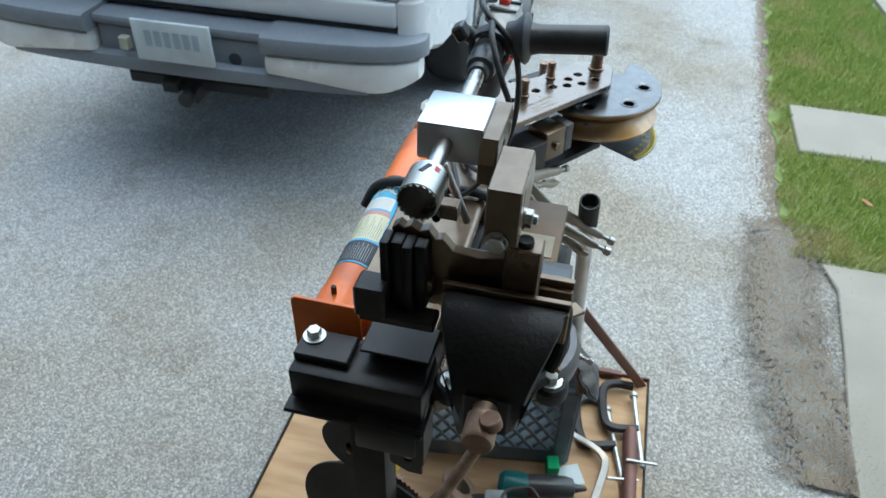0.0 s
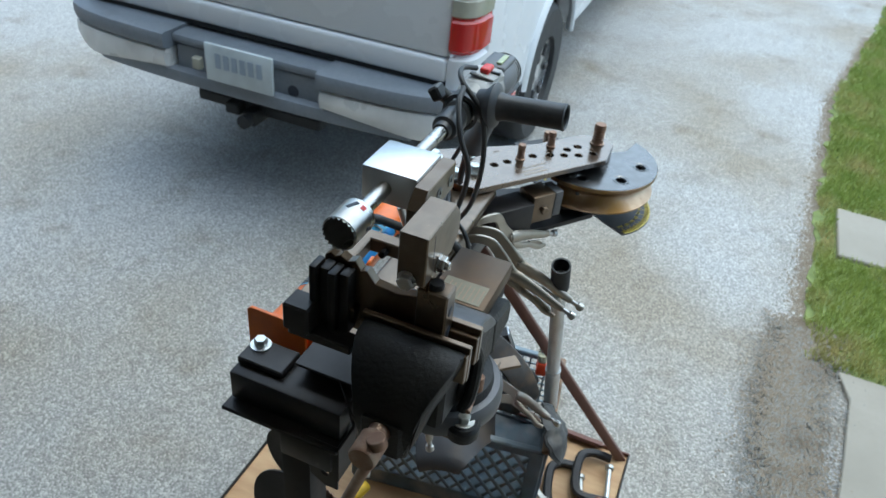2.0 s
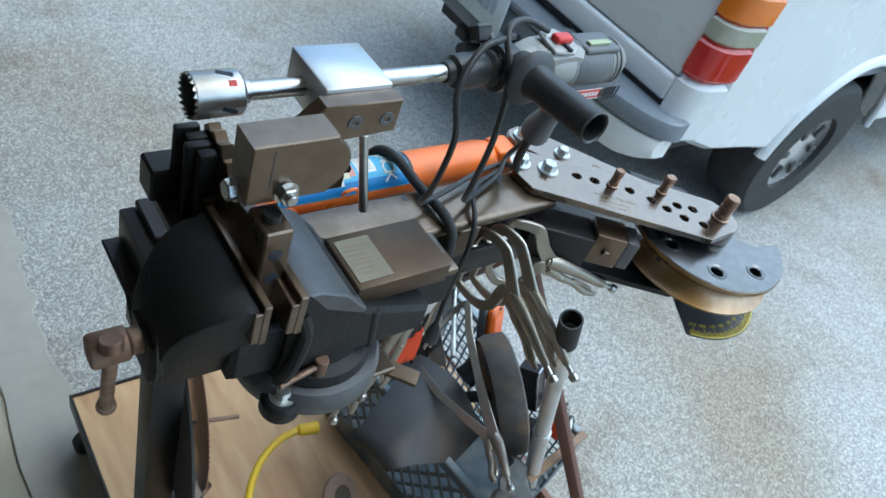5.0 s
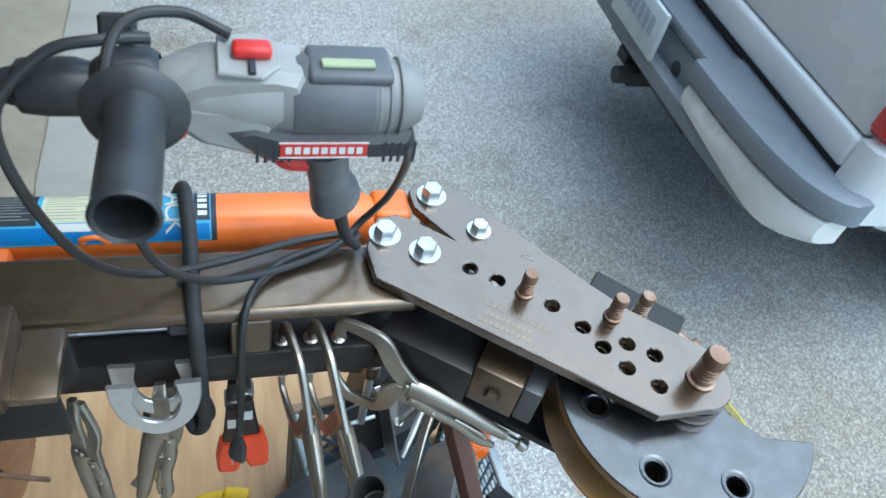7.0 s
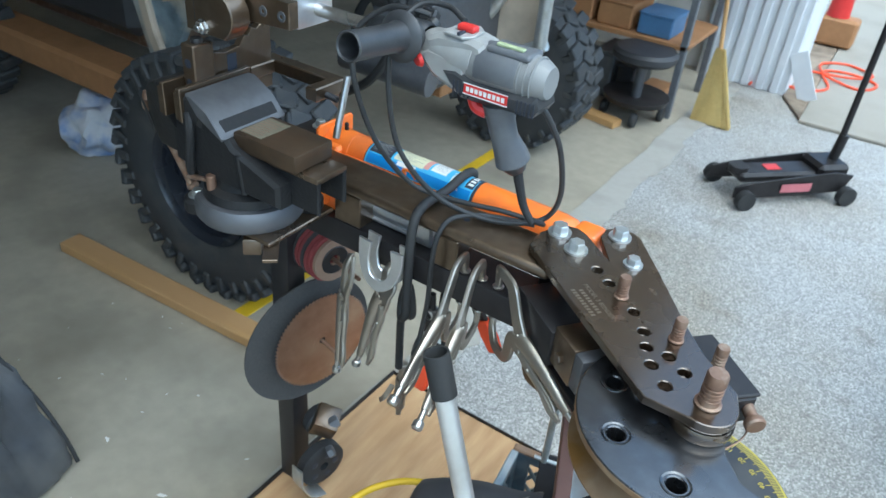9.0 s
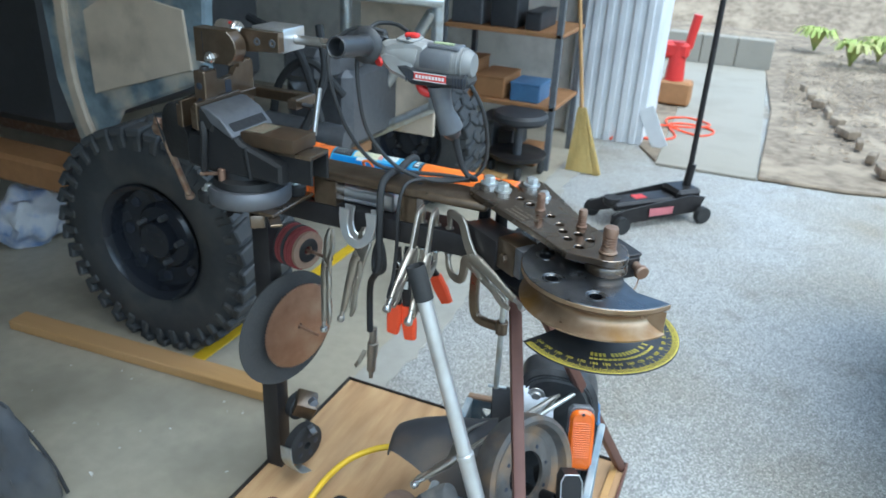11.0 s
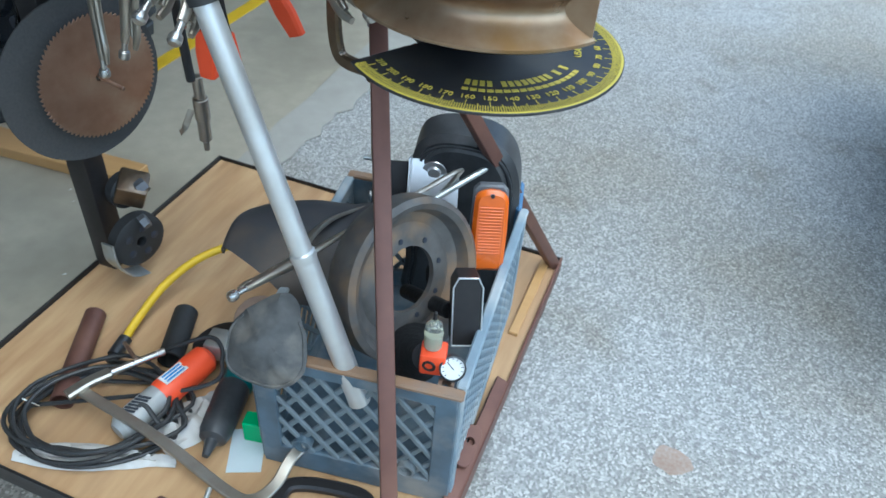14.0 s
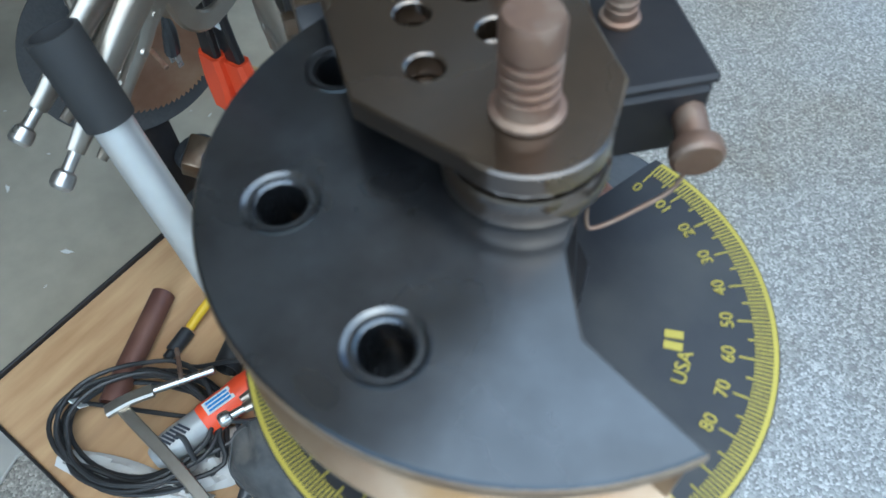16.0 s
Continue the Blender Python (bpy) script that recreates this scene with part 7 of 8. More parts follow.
def strewn(area, count, size, seed, z=0.0, keep=None):
    """Many small stones scattered over a patch."""
    r = random.Random(seed)
    verts, faces = [], []
    (x0, x1), edge, wid = area
    for _ in range(count):
        x = r.uniform(x0, x1)
        y = edge(x) + r.gauss(0, wid)
        s = size * r.uniform(0.5, 1.5)
        if keep and not keep(x, y):
            continue
        b = len(verts)
        a0 = r.uniform(0, 6)
        for k in range(5):
            a = a0 + math.tau * k / 5
            verts.append((x + s * math.cos(a), y + s * math.sin(a) * r.uniform(0.5, 1), z))
        verts.append((x, y, z + s * 0.7))
        faces += [(b + k, b + (k + 1) % 5, b + 5) for k in range(5)]
    me = bpy.data.meshes.new("strewn")
    me.from_pydata(verts, [], faces)
    bm = bmesh.new()
    bm.from_mesh(me)
    bpy.data.meshes.remove(me)
    return bm


dirt_edge = lambda x: -0.98 - 0.04 * math.sin(5 * x) if x < 1.6 else -1.0
DIRT = mat("dark_loose_gravel", (0.27, 0.26, 0.23), 0.9, 0.0, (0.38, 0.36, 0.32), 90, 0.7, 0.5)
SOIL = mat("brown_crumbly_soil", (0.25, 0.2, 0.145), 0.95, 0.0, (0.36, 0.31, 0.24), 60, 0.7, 0.3)
single("soil_patch", strewn(((0.45, 1.75), lambda x: -0.99 - 0.04 * math.sin(4 * x), 0.07), 15000, 0.0045, 21, 0.017), SOIL, "patch of crumbled brown soil and aggregate at the driveway edge", "soil", kind="stuff")
lawn_line = lambda x: float(np.interp(x, [1.5, 1.95, 2.3, 2.8, 4.3, 6.1], [-1.01, -0.99, -1.02, -1.05, -1.13, -1.47]))
single("soil_fringe", strewn(((1.4, 6.0), lawn_line, 0.03), 16000, 0.005, 31, 0.0), SOIL, "crumbs of brown soil along the lawn edge", "soil", kind="stuff")
single("gravel", strewn(((0.5, 1.7), dirt_edge, 0.07), 3500, 0.005, 3, 0.018), DIRT, "loose gravel strewn along the driveway edge", "gravel", kind="stuff")
single("gravel", strewn(((0.5, 2.6), lambda x: dirt_edge(x) + 0.06, 0.05), 1500, 0.004, 13, 0.0), DIRT, "loose gravel strewn along the driveway edge", "gravel", kind="stuff")


def blades(poly_test, bounds, count, seed, hmin, hmax, m):
    r = np.random.default_rng(seed)
    xs, ys = r.uniform(bounds[0], bounds[1], count * 2), r.uniform(bounds[2], bounds[3], count * 2)
    keep = [i for i in range(count * 2) if poly_test(xs[i], ys[i])][:count]
    verts, faces = [], []
    for i in keep:
        x, y = xs[i], ys[i]
        h, a, w, l = r.uniform(hmin, hmax), r.uniform(0, 6.28), r.uniform(0.0015, 0.003), r.uniform(0.01, 0.03)
        b = len(verts)
        c, s = math.cos(a), math.sin(a)
        verts += [(x - w * s, y + w * c, 0.01), (x + w * s, y - w * c, 0.01), (x + l * c * 0.5 + w * s * 0.6, y + l * s * 0.5 - w * c * 0.6, 0.01 + h * 0.7), (x + l * c, y + l * s, 0.01 + h)]
        faces += [(b, b + 1, b + 2), (b, b + 2, b + 3)]
    me = bpy.data.meshes.new("blades")
    me.from_pydata(verts, [], faces)
    bm = bmesh.new()
    bm.from_mesh(me)
    bpy.data.meshes.remove(me)
    return bm


def inside(poly):
    def test(x, y):
        c, n = False, len(poly)
        for i in range(n):
            (xa, ya), (xb, yb) = poly[i], poly[(i + 1) % n]
            if (ya > y) != (yb > y) and x < (xb - xa) * (y - ya) / (yb - ya) + xa:
                c = not c
        return c
    return test


lt = inside(lawn_out)
single("grass", blades(lambda x, y: lt(x, y - 0.05 * noise.noise(Vector((x * 9, y * 9, 0)))) and not (2.3 < x < 2.8 and y < -1.12), (1.5, 7.0, -2.4, -1.0), 42000, 5, 0.02, 0.055, BLADE), BLADE, "short green lawn grass with a ragged edge", "grass", kind="stuff")
single("dry_leaf", plate([(0, 0), (0.02, 0.012), (0.05, 0.01), (0.065, 0), (0.05, -0.012), (0.02, -0.01)], 0.045, 0.048, bevel=0.0005, m=Matrix.Translation((1.9, -1.37, 0)) @ Matrix.Rotation(radians(35), 4, "Z")), mat("dry_leaf_brown", (0.42, 0.2, 0.09), 0.7), "curled dry brown leaf on the grass", "leaf")
single("oil_stain", plate([(0.044 * (1 + 0.35 * noise.noise(Vector((math.cos(a) * 1.7, math.sin(a) * 1.7, 5)))) * math.cos(a), 0.033 * (1 + 0.35 * noise.noise(Vector((math.cos(a) * 1.7, math.sin(a) * 1.7, 5)))) * math.sin(a)) for a in [math.tau * k / 40 for k in range(40)]], 0, 0.001, bevel=0.0003, m=Matrix.Translation((0.925, 0.17, 0))), mat("rust_stain", (0.33, 0.22, 0.16), 0.85, 0.0, (0.42, 0.38, 0.34), 130, 0.9, 0.4), "small rust stain on the driveway", "stain", kind="structure")
# side yard past the garage corner
single("garden_bed", plate([(0.79, 4.09), (1.34, 4.11), (1.6, 4.18), (4.0, 4.6), (6, 7), (6, 30), (-6, 30), (-6, 9.2), (0.65, 8.6), (0.8, 6.3)], 0.0, 0.03, bevel=0.01), MULCH, "bare mulched garden bed along the side path", "garden bed", kind="structure")
single("slope", box(-8, 14, 0, 0.4, -1, 4.2, 0.05, Matrix.Translation((0, 12, 0)) @ Matrix.Rotation(radians(-58), 4, "X")), MULCH, "dry mulched slope rising behind the house", "slope", kind="structure")
single("side_path", plate([(0.09, 4.05), (0.785, 4.075), (0.74, 6.3), (0.68, 8.4), (-2, 8.4), (-2, 7.1), (-0.3, 6.9), (-0.02, 6.3)], 0.0, 0.022, bevel=0.004), CONCRETE, "pale concrete side path", "path", kind="structure")
single("mulch_chips", strewn(((0.9, 5.5), lambda x: 7.2 + x * 0.2, 1.3), 5000, 0.02, 8, 0.05, lambda x, y: y > 4.7 + 0.25 * max(0, x - 1.6)), MULCH, "bark chips and litter on the garden bed", "bark chips", kind="stuff")
for k in range(9):
    x = 1.05 + 0.07 * k
    single("edging_stone", box(-0.11, 0.11, -0.05, 0.05, 0, 0.07, 0.015, Matrix.Translation((1.62 - 0.068 * k, 4.55 + 0.34 * k, 0.05)) @ Matrix.Rotation(radians(100 + 25 * math.sin(5 * k)), 4, "Z") @ Matrix.Diagonal((0.8 + 0.4 * math.sin(k * 3), 0.8 + 0.4 * math.cos(k * 2), 1, 1)), 2), MULCH, "rough pale edging stone in the garden bed", "edging stone", "edging stones along the bed")
for k, (x, y) in enumerate(((1.6, 9.2), (1.95, 9.8), (2.2, 9.3), (1.2, 10.2))):
    bm = bmesh.new()
    r = random.Random(k)
    for i in range(60):
        a, l = r.uniform(0, 6.28), r.uniform(0.15, 0.32)
        p = [Vector((x, y, 0.06)) + Vector((math.cos(a) * l * t, math.sin(a) * l * t, 0.3 * math.sin(t * 2.2))) for t in (0, 0.4, 0.8, 1.1)]
        for s_, e_ in zip(p, p[1:]):
            n_ = Vector((-math.sin(a), math.cos(a), 0)) * 0.018
            bm.faces.new([bm.verts.new(q) for q in (s_ - n_, s_ + n_, e_ + n_ * 0.5, e_ - n_ * 0.5)])
    single("leafy_plant", bm, BLADE, "low bright green leafy plant in the garden bed", "plant", "plants in the garden bed")
single("soil_bed", plate([(-0.1, 4.45), (0.085, 4.1), (-0.025, 6.28), (-0.32, 6.85), (-2, 7.05), (-2, 5.2), (-0.1, 5.15)], 0.0, 0.02, bevel=0.006), MULCH, "bare soil beside the side path", "soil", kind="structure")
low_wall = thing("low_wall", (0.3, 8.5, 0), "low grey concrete block wall at the path end", "low wall", kind="structure")
for k in range(3):
    part("block", box(-0.52 + 0.41 * k, -0.115 + 0.41 * k, 8.42, 8.6, 0.0, 0.36, 0.012), CONCRETE, low_wall)
oc = thing("extension_cord", (0.1, 5.0, 0), "orange extension cord loosely coiled on the side path", "cord")
part("cord", sweep([(-0.33, 4.45, 0.03), (-0.3, 4.72, 0.03), (-0.04, 4.6, 0.035), (0.12, 4.8, 0.03), (0.02, 5.15, 0.035), (0.2, 5.28, 0.03), (0.39, 5.16, 0.03), (0.3, 4.95, 0.03), (0.05, 5.05, 0.045), (-0.02, 5.35, 0.035), (0.15, 5.5, 0.03), (0.34, 5.3, 0.045), (0.2, 5.1, 0.05), (-0.2, 5.05, 0.03), (-0.25, 4.8, 0.04)], 0.009, 8), RED_TIP, oc, "orange cord")
rp = thing("hand_pump", (-0.1, 6.0, 0), "red painted machine standing beside the side path", "machine")
part("body", merge(rod((-0.1, 6.0, 0.25), (-0.1, 6.0, 0.6), 0.09, 0.07), box(-0.26, 0.0, 5.93, 6.07, 0.45, 0.6, 0.03), rod((-0.02, 6.0, 0.55), (0.02, 6.0, 0.85), 0.04)), RED, rp, "red housing")
part("stand", box(-0.22, 0.08, 5.9, 6.1, 0.03, 0.25, 0.02), WOODDARK, rp, "brown base")

rt_ = random.Random(9)
sill_rim = [(-0.352 + rt_.gauss(0, 0.009) + 0.012 * math.sin(k * 0.37), -3.2 + 0.05 * k) for k in range(152)]
single("threshold", plate(sill_rim + [(-0.505 + rt_.gauss(0, 0.004), 4.35 - 0.1 * k) for k in range(76)], 0.0022, 0.011, bevel=0.002), SILL, "crumbled pale concrete threshold of the garage", "threshold", kind="structure")
# ---- garage shell ----
single("wall_north", box(-7.2, -0.75, 4.6, 4.75, -0.1, 2.6, 0), WALLIN, "grey-brown garage side wall", "wall", kind="structure")
single("wall_south", box(-7.2, -0.45, -3.35, -3.2, -0.1, 2.6, 0), WALLIN, "grey-brown garage side wall", "wall", kind="structure")
single("wall_west", box(-7.35, -7.2, -3.35, 4.75, -0.1, 2.6, 0), WALLIN, "dim garage back wall", "wall", kind="structure")
single("ceiling", box(-7.35, -0.35, -3.35, 4.75, 2.6, 2.75, 0), WALLIN, "plain garage ceiling", "ceiling", kind="structure")
single("header_beam", box(-0.5, -0.35, -3.35, 4.75, 2.3, 2.6, 0.004), WALLP, "white beam over the garage opening", "beam", kind="structure")
# unseen eave, added so the die and links mirror something darker than sky
single("roof_overhang", box(-0.34, 0.1, -4.2, 5.2, 2.62, 2.74, 0.006), PRIMER, "unseen tan eave added over the garage opening to darken reflections", "eave", kind="structure")
door_post = thing("trim", (-0.3, 4.6, 0), "white painted ribbed post at the garage corner", "post", kind="structure")
part("post_core", box(-0.72, -0.1, 4.5, 5.1, 0.0, 2.6, 0.004), WALLP, door_post)
for k in range(6):
    part("post_rib", box(-0.7 + 0.1 * k, -0.65 + 0.1 * k, 4.48, 4.499, 0.0, 2.6, 0.004), WALLP, door_post)
part("flange", ribbon([(-0.1, 4.5, 0.3), (0.0, 4.47, 0.12), (0.06, 4.45, 0.02)], 0.12, 0.01, (0, 1, 0)), WALLP, door_post, "bent sheet at the foot of the post")

# ---- in the garage: vehicle under repair ----
jeep = thing("off_road_vehicle", (-2.2, 1.5, 0), "camouflage-painted off-road vehicle under repair with big mud tyres", "off-road vehicle")
part("body_panel", plate([(-2.22, 1.6), (-2.19, 0.88), (-2.1, 0.6), (-1.98, 0.58), (-1.85, 0.78), (-1.35, 0.98), (-1.3, 1.6)], -1.06, -1.0, bevel=0.01, m=Matrix.Rotation(radians(90), 4, "X")), CAMO, jeep, "camouflaged body side panel")
part("body_seam", ribbon([(-2.06, 0.99, 1.6), (-2.08, 0.99, 1.0), (-2.04, 0.985, 0.75), (-1.98, 0.985, 0.6)], 0.06, 0.03, (0, 1, 0)), PRIMER, jeep, "pale door pillar")
part("door_skin", plate([(-1.95, 0.85), (-1.4, 1.02), (-1.42, 1.25), (-1.75, 1.3), (-1.95, 1.2)], -0.998, -0.985, bevel=0.004, m=Matrix.Rotation(radians(90), 4, "X")), PRIMER, jeep, "tan patch of bare panel")
part("chassis_rail", box(-4.2, -1.3, 1.2, 1.3, 0.5, 0.62, 0.01), RUST, jeep, "rusty chassis rail")
# cabin shade is a solid black block, no open space inside
part("interior", box(-4.2, -2.25, 1.05, 2.6, 0.6, 1.5, 0.05), FABRIC, jeep, "solid black block standing in for the shaded cabin")
part("sill", box(-4.2, -2.0, 0.9, 1.1, 0.36, 0.5, 0.02), WOODDARK, jeep, "brown sill")
part("engine", merge(box(-1.3, -0.95, 1.45, 2.0, 0.62, 1.0, 0.04), rod((-1.2, 1.4, 0.9), (-0.95, 1.6, 1.1), 0.08), rod((-1.28, 1.3, 0.75), (-0.9, 1.35, 0.72), 0.06), box(-1.2, -1.0, 1.3, 1.5, 0.95, 1.1, 0.03)), CAST_GREY, jeep, "dark greasy engine")
for pts_ in ([(-1.3, 1.35, 0.7), (-1.2, 1.3, 0.95), (-1.05, 1.3, 1.05), (-0.95, 1.4, 0.9)], [(-1.35, 1.3, 1.2), (-1.1, 1.28, 1.1), (-1.0, 1.3, 0.8)], [(-1.25, 1.25, 0.6), (-1.05, 1.2, 0.75), (-0.95, 1.25, 1.0), (-1.0, 1.3, 1.2)]):
    part("hose", sweep(pts_, 0.018, 8), RUBBER, jeep)
for p, q in (((-1.3, 1.85, 1.27), (-0.7, 1.85, 1.27)), ((-1.2, 1.85, 0.5), (-1.2, 1.85, 1.27)), ((-0.72, 1.85, 0.78), (-0.72, 1.85, 1.27)), ((-1.18, 1.84, 0.55), (-0.74, 1.84, 1.22)), ((-1.15, 1.86, 0.55), (-0.7, 1.86, 0.8)), ((-1.3, 1.4, 1.32), (-0.7, 1.85, 1.27))):
    part("frame_tube", rod(p, q, 0.028), ZINC, jeep, "grey welded frame tube")
part("tan_board", box(-1.15, -0.74, 1.9, 1.92, 0.62, 1.24, 0.004), PRIMER, jeep, "tan board behind the frame")
part("wood_block", box(-1.32, -1.08, 1.7, 1.9, 0.5, 0.56, 0.006), WOODDARK, jeep, "wood block")


def mud_wheel(c, r, w, lugs, name):
    c = Vector(c)
    t = part("tyre", lathe([(r * 0.5, 0.02), (r * 0.56, 0.0), (r * 0.8, -0.005), (r * 0.93, 0.012), (r * 0.96, 0.04), (r * 0.96, w - 0.04), (r * 0.93, w - 0.012), (r * 0.8, w), (r * 0.5, w)], c[:], (c + Vector((0, 1, 0)))[:], 56), MUD_TYRE, jeep, name)
    me = bpy.data.meshes.new("lug")
    bm = box(-0.03, 0.03, 0, 0.105, -0.015, 0.016, 0.006)
    bm.to_mesh(me)
    bm.free()
    me.materials.append(MUD_TYRE)
    for k in range(lugs):
        for s in (0, 1):
            a = math.tau * (k + 0.5 * s) / lugs
            lug = new("tread_lug", me)
            lug.parent = t
            y = 0.0 if s == 0 else w
            lug.matrix_local = Matrix.Translation(c - ORIGIN[t.name].translation) @ Matrix.Rotation(a, 4, "Y") @ Matrix.Translation((0, y - (0.012 if s == 0 else -0.012), r * 0.958)) @ Matrix.Rotation(radians(180 * s), 4, "Z") @ Matrix.Rotation(radians(14), 4, "Z")
            lug2 = new("side_lug", me)
            lug2.parent = t
            lug2.matrix_local = Matrix.Translation(c - ORIGIN[t.name].translation) @ Matrix.Rotation(a + 0.06, 4, "Y") @ Matrix.Translation((0, w * 0.36 if s == 0 else w * 0.64, r * 0.957)) @ Matrix.Rotation(radians(180 * s - 35), 4, "Z") @ Matrix.Diagonal((0.9, 0.8, 0.9, 1))
    sm = bpy.data.meshes.new("shoulder_lug")
    bm = box(-0.016, 0.016, -0.013, 0.013, -0.035, 0.03, 0.006)
    bm.to_mesh(sm)
    bm.free()
    sm.materials.append(MUD_TYRE)
    for k in range(lugs):
        a = math.tau * (k + 0.1) / lugs
        lug = new("shoulder_lug", sm)
        lug.parent = t
        lug.matrix_local = Matrix.Translation(c - ORIGIN[t.name].translation) @ Matrix.Rotation(a, 4, "Y") @ Matrix.Translation((0, 0.004, r * (0.9 if k % 2 else 0.885)))
    rm = part("rim", lathe([(r * 0.52, 0.0), (r * 0.5, 0.012), (r * 0.46, 0.02), (r * 0.44, 0.07), (r * 0.3, 0.09), (r * 0.27, 0.075), (r * 0.17, 0.07), (r * 0.15, 0.03), (0, 0.03)], c[:], (c + Vector((0, 1, 0)))[:], 40), RIMBLACK, jeep, "black steel rim")
    for k in range(8):
        a = math.tau * k / 8
        p = c + Vector((r * 0.38 * math.cos(a), 0.074, r * 0.38 * math.sin(a)))
        part("rim_hole", rod(p[:], (p + Vector((0, 0.012, 0)))[:], 0.022), INK, rm)
    for k in range(5):
        a = math.tau * k / 5
        p = c + Vector((r * 0.21 * math.cos(a), 0.045, r * 0.21 * math.sin(a)))
        part("wheel_nut", hexbolt((p + Vector((0, 0.03, 0)))[:], (p + Vector((0, -0.01, 0)))[:], 0.012), CAST_GREY, rm)


mud_wheel((-1.31, 0.565, 0.447), 0.455, 0.31, 34, "large black mud-terrain tyre")
mud_wheel((-1.14, 2.42, 0.4), 0.4, 0.28, 24, "large black mud-terrain tyre")
mud_wheel((-3.6, 0.7, 0.447), 0.455, 0.31, 34, "large black mud-terrain tyre")

# ---- shelving, broom, jack, timber and bag ----
sh_ = thing("shelving_unit", (-0.95, 3.7, 0), "grey steel shelving unit crowded with parts and boxes", "shelf")
for x in (-1.4, -0.58):
    for y in (3.5, 4.1):
        part("upright", box(x - 0.02, x + 0.02, y - 0.02, y + 0.02, 0, 2.0, 0.003), DGREYP, sh_, "grey upright")
for z in (0.42, 0.9, 1.4, 1.9):
    part("board", box(-1.42, -0.56, 3.48, 4.12, z, z + 0.03, 0.004), WOODDARK, sh_, "orange-brown board")
rj = random.Random(11)
for z, mats in ((0.45, (BLUEJUNK, DGREYP, GREYP, WOODDARK)), (0.93, (FABRIC, RED_TIP, DGREYP, CAST_GREY)), (1.43, (CARD, FABRIC, WOODDARK, TANDISC)), (0.0, (WOODDARK, FABRIC, DGREYP))):
    x = -1.36
    while x < -0.72:
        w_, h_, d_ = rj.uniform(0.1, 0.24), rj.uniform(0.12, 0.34), rj.uniform(0.2, 0.4)
        g = thing("storage_box", (x + w_ / 2, 3.7, z), "closed storage box standing on the garage shelf", "box", "boxes on the shelving")
        m2 = mats[rj.randrange(len(mats))]
        part("body", box(x, x + w_, 3.52, 3.52 + d_, z, z + h_ * 0.85, 0.008), m2, g)
        part("lid", box(x - 0.006, x + w_ + 0.006, 3.513, 3.527 + d_, z + h_ * 0.85, z + h_ * 0.92, 0.005), m2, g)
        x += w_ + rj.uniform(0.02, 0.06)
st = thing("mechanic_stool", (-0.75, 3.35, 0), "low black rolling mechanic stool on casters", "stool")
part("seat", lathe([(0, 0), (0.17, 0), (0.19, 0.02), (0.19, 0.05), (0.17, 0.07), (0, 0.07)], (-0.75, 3.35, 0.36), (-0.75, 3.35, 1), 30), FABRIC, st, "black seat")
part("tray", lathe([(0, 0), (0.19, 0), (0.2, 0.03), (0.19, 0.035), (0, 0.01)], (-0.75, 3.35, 0.12), (-0.75, 3.35, 1), 30), STEEL_DARK, st, "black tray")
part("column", rod((-0.75, 3.35, 0.12), (-0.75, 3.35, 0.37), 0.03), CAST_GREY, st)
for k in range(4):
    a = math.tau * k / 4 + 0.4
    part("caster", lathe([(0, -0.015), (0.04, -0.015), (0.045, 0), (0.04, 0.015), (0, 0.015)], (-0.75 + 0.17 * math.cos(a), 3.35 + 0.17 * math.sin(a), 0.046), (-0.75 + 0.17 * math.cos(a) + 1, 3.35 + 0.17 * math.sin(a), 0.046), 18), RUBBER, st)
br = thing("broom", (-0.34, 3.6, 0), "straw broom leaning upright at the garage corner", "broom")
bm = bmesh.new()
r = random.Random(2)
for i in range(220):
    x = r.uniform(-1, 1)
    y = r.uniform(-0.03, 0.03)
    p0, p1_ = Vector((-0.335 + x * 0.12, 3.6 + y, 0.004)), Vector((-0.41 + x * 0.025, 3.66 + y * 0.4, 0.44))
    n_ = Vector((0.003, 0.001, 0))
    n2_ = Vector((0, 0.003, 0))
    for o in (n_, n2_):
        bm.faces.new([bm.verts.new(q) for q in (p0 - o, p0 + o, p1_ + o, p1_ - o)])
part("straw", bm, STRAW, br, "splayed yellow straw", smooth=False)
part("straw_core", sweep([(-0.337, 3.6, 0.004), (-0.37, 3.625, 0.2), (-0.41, 3.66, 0.44)], 0.1, 14, radii=[0.115, 0.07, 0.025], flat=0.25, up=(0, 1, 0)), STRAW, br)
part("stick", rod((-0.41, 3.66, 0.42), (-0.6, 3.78, 1.5), 0.013), LUMBER, br, "wooden stick")
jk = thing("floor_jack", (0.2, 3.05, 0), "black trolley jack with a long upright handle", "floor jack")
J0, J1 = Vector((-0.02, 2.72, 0.0)), Vector((0.43, 3.2, 0.0))
jd = (J1 - J0).normalized()
jn = Vector((-jd.y, jd.x, 0))
JM = Matrix.Translation(J0) @ Matrix.Rotation(math.atan2(jd.y, jd.x), 4, "Z")
for s in (-0.12, 0.11):
    part("side_frame", plate([(0.0, 0.05), (0.1, 0.04), (0.62, 0.06), (0.66, 0.15), (0.55, 0.17), (0.1, 0.13), (0.0, 0.11)], -s - 0.01, -s, bevel=0.002, m=JM @ Matrix.Rotation(radians(90), 4, "X")), STEEL_DARK, jk, "black side frame")
part("lift_arm", box(0.05, 0.5, -0.07, 0.07, 0.1, 0.15, 0.015, JM), STEEL_DARK, jk, "black lifting arm")
part("saddle", merge(rod((JM @ Vector((0.07, 0, 0.14)))[:], (JM @ Vector((0.07, 0, 0.17)))[:], 0.05)), STEEL_DARK, jk)
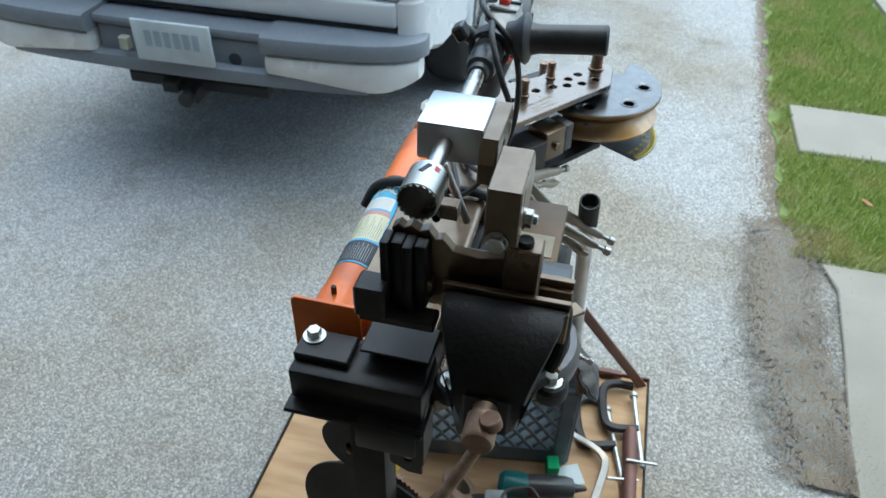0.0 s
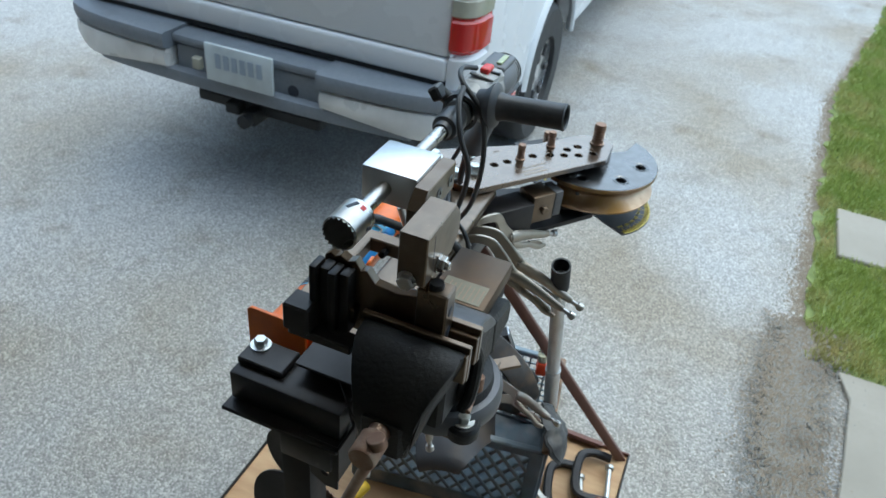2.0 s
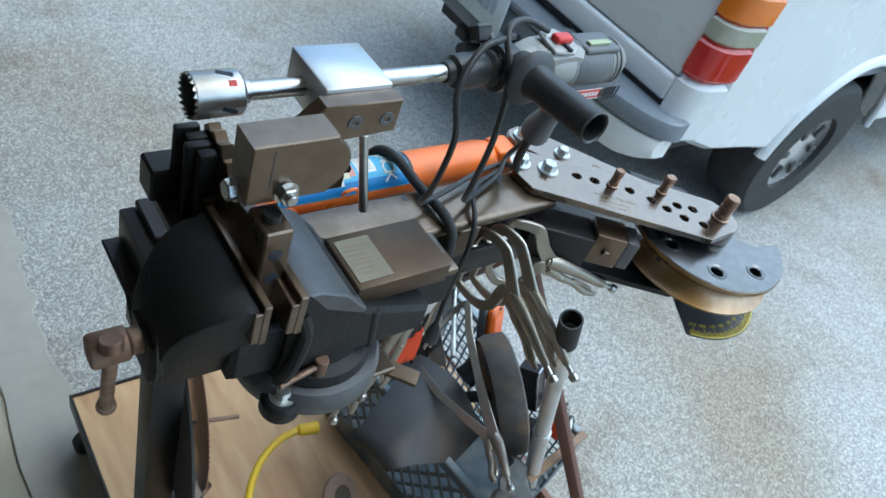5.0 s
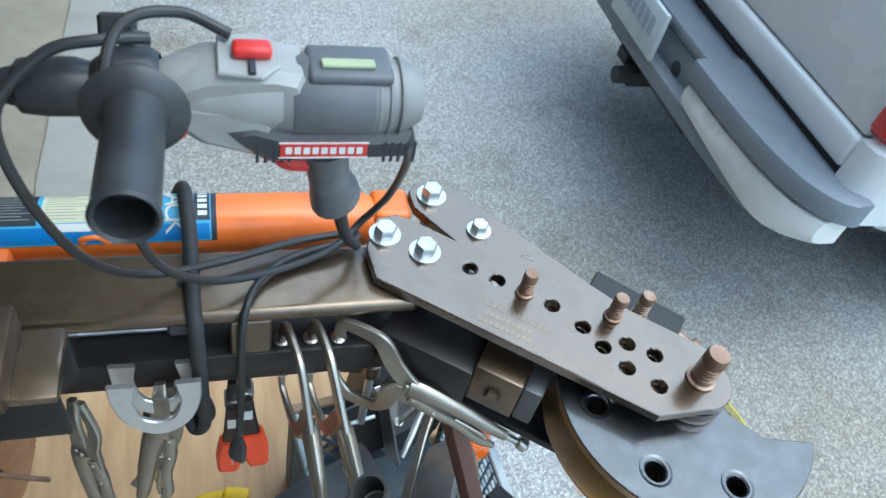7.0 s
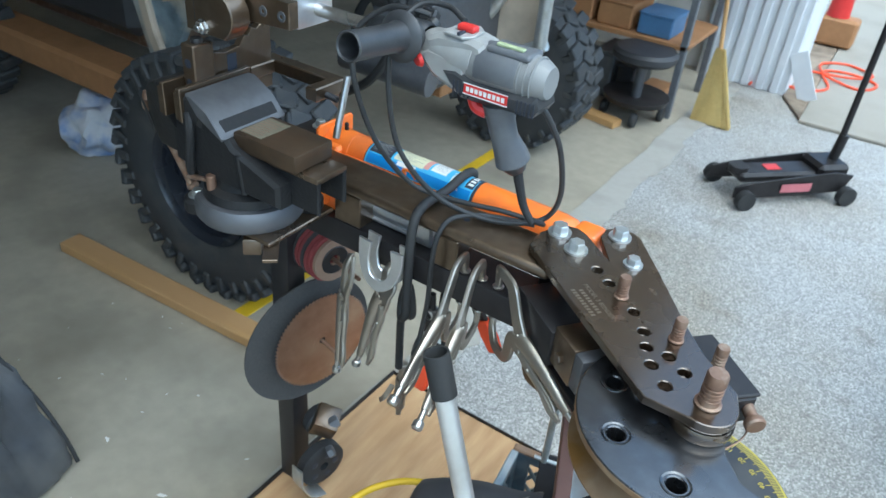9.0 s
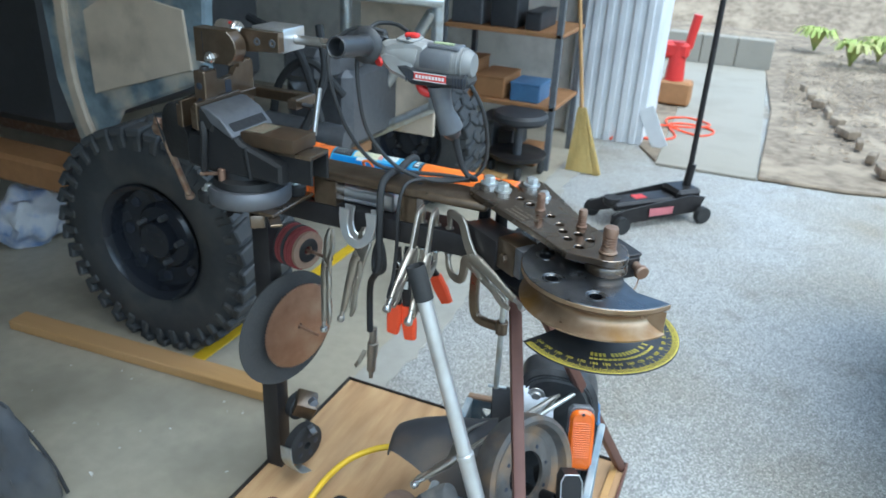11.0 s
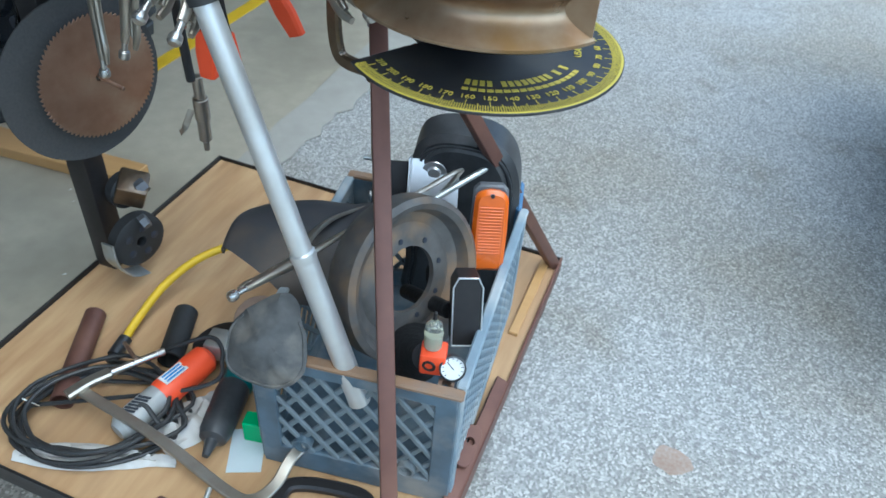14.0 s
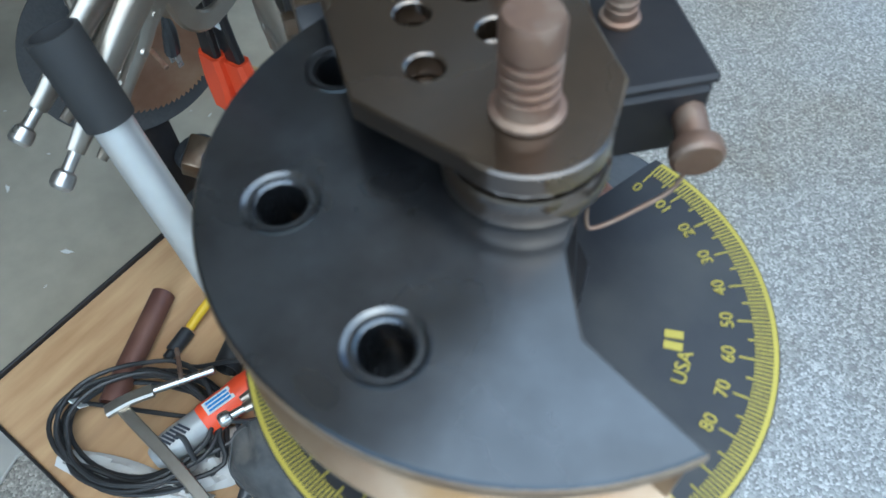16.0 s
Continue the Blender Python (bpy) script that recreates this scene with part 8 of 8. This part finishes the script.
part("red_label", box(0.25, 0.42, -0.1305, -0.128, 0.075, 0.12, 0.0005, JM), mat("red_white_sticker", (0.62, 0.2, 0.22), 0.5), jk, "red and white sticker")
part("red_label", box(0.22, 0.3, -0.03, 0.03, 0.151, 0.153, 0.0005, JM), RED, jk, "red sticker")
part("power_unit", box(0.48, 0.66, -0.09, 0.09, 0.08, 0.19, 0.02, JM), STEEL_DARK, jk)
for x, y in ((0.05, -0.15), (0.05, 0.15), (0.63, -0.15), (0.63, 0.15)):
    part("wheel", rod((JM @ Vector((x, y - 0.02, 0.05)))[:], (JM @ Vector((x, y + 0.02, 0.05)))[:], 0.05), RUBBER, jk, "black roller")
part("handle_socket", rod((JM @ Vector((0.6, 0, 0.13)))[:], (JM @ Vector((0.62, 0, 0.32)))[:], 0.025), STEEL_DARK, jk)
part("handle", rod((JM @ Vector((0.61, 0, 0.25)))[:], (0.395, 3.2, 1.35), 0.016), STEEL_DARK, jk, "long black handle")
tb = single("timber", box(0.06, 1.3, 0, 0.09, 0, 0.04, 0.003, Matrix.Translation((-1.98, 0.355, 0.003)) @ Matrix.Rotation(radians(3.6), 4, "Z")), LUMBER, "length of pine timber lying on the garage floor", "timber")
tb2 = single("timber", box(0, 0.4, 0, 0.09, 0, 0.04, 0.003, Matrix.Translation((-1.15, 3.15, 0.003)) @ Matrix.Rotation(radians(-10), 4, "Z")), LUMBER, "short pine offcut lying on the garage floor", "timber")
single("floor_stripe", box(-1.14, -1.08, 0.5, 4.3, 0.0005, 0.0045, 0.0005), YELLOW, "yellow painted stripe on the garage floor", "floor stripe", kind="structure")
rsp = random.Random(5)
for x, y in [(-0.97, -0.114), (-0.69, -0.144), (-1.14, 0.075), (-0.86, -0.3), (-1.3, -0.05)] + [(rsp.uniform(-1.5, -0.55), rsp.uniform(-0.5, 0.4)) for _ in range(26)]:
    k = rsp.uniform(0.35, 0.75) if (x, y) not in ((-0.97, -0.114), (-0.69, -0.144), (-0.86, -0.3)) else 1.5
    single("paint_speck", plate([(q[0] * rsp.uniform(0.5, 1.3), q[1] * rsp.uniform(0.5, 1.3)) for q in arc(0, 0, 0.006 * k, 0, 330, 9)], 0.0, 0.0006, bevel=0.0001, m=Matrix.Translation((x, y, 0.0022)) @ Matrix.Rotation(rsp.uniform(0, 3), 4, "Z") @ Matrix.Diagonal((1.5, 0.7, 1, 1))), WHITE, "dried white paint speck on the floor", "paint speck", "paint specks", kind="structure")
bag = thing("vinyl_bag", (-1.0, -0.45, 0), "black vinyl bag with stitched edges standing on the garage floor", "bag")
BGM = Matrix.Translation((-1.045, -0.43, 0.004)) @ Matrix.Rotation(radians(18), 4, "Z")
bm = bmesh.new()
bmesh.ops.create_cube(bm, size=1)
bmesh.ops.subdivide_edges(bm, edges=bm.edges[:], cuts=23, use_grid_fill=True)
for v in bm.verts:
    c = v.co * 2
    f = (abs(c.x) ** 14 + abs(c.y) ** 14 + abs(c.z) ** 14) ** (1 / 14)
    c = c / f
    h = (c.z + 1) / 2
    x = -0.2 + (c.x + 1) / 2 * (0.36 - 0.25 * h) + 0.035 * math.sin(4 * h)
    n = 0.02 * noise.noise(Vector((c.x * 2, c.y * 3, c.z * 2))) + 0.012 * abs(noise.noise(Vector((c.x * 3, c.y * 5 + c.z, c.z * 4))))
    v.co = BGM @ Vector((x + n, c.y * 0.17 + n, h * 0.48 + n * 0.5 + 0.008))
part("shell", bm, VINYL, bag)
for sy in (-1, 1):
    for sx in (0.0, 1.0):
        part("piping", sweep([BGM @ Vector((-0.2 + sx * (0.36 - 0.25 * h) + 0.035 * math.sin(4 * h) + (0.002 if sx else -0.002), sy * 0.169, 0.012 + 0.47 * h)) for h in (0.02, 0.2, 0.4, 0.6, 0.8, 0.98)], 0.006, 8), RUBBER, bag, "raised piped seam")
part("carry_strap", ribbon([BGM @ Vector(p) for p in ((-0.02, -0.1, 0.475), (0.0, -0.1, 0.5), (0.0, 0.0, 0.51), (0.0, 0.1, 0.5), (-0.02, 0.1, 0.475))], 0.004, 0.03, (0.3, 0, 1)), RUBBER, bag, "flat black carry strap")
pc = thing("kneeling_mat", (-0.62, -0.66, 0.003), "black padded mat with a purple edge on the garage floor", "mat")
part("pad", plate(rounded([(-0.84, -0.62), (-0.76, -0.605), (-0.6, -0.598), (-0.51, -0.592), (-0.5, -0.66), (-0.51, -0.8), (-0.66, -0.82), (-0.82, -0.8)]), 0.003, 0.04, bevel=0.008), FABRIC, pc, "black padded body")
part("edge_trim", sweep([(-0.84, -0.617, 0.042), (-0.76, -0.603, 0.042), (-0.6, -0.596, 0.042), (-0.515, -0.591, 0.042)], 0.009, 8), mat("purple_fabric", (0.2, 0.12, 0.55), 0.8), pc, "purple edge")
wj = thing("plastic_sack", (-2.6, 1.0, 0), "crumpled white and blue plastic sack under the vehicle", "sack")
bm = bmesh.new()
bmesh.ops.create_icosphere(bm, subdivisions=4, radius=0.16)
for v in bm.verts:
    v.co *= 1 + 0.35 * noise.noise(v.co * 14)
    v.co.z = max(v.co.z, -0.12)
bm.transform(Matrix.Translation((-2.55, 1.0, 0.13)))
part("sack", bm, mat("sack_plastic", (0.6, 0.6, 0.62), 0.5, 0.0, (0.5, 0.5, 0.52), 20, 0.4, 0.1, third=(0.2, 0.28, 0.5), third_scale=9), wj)
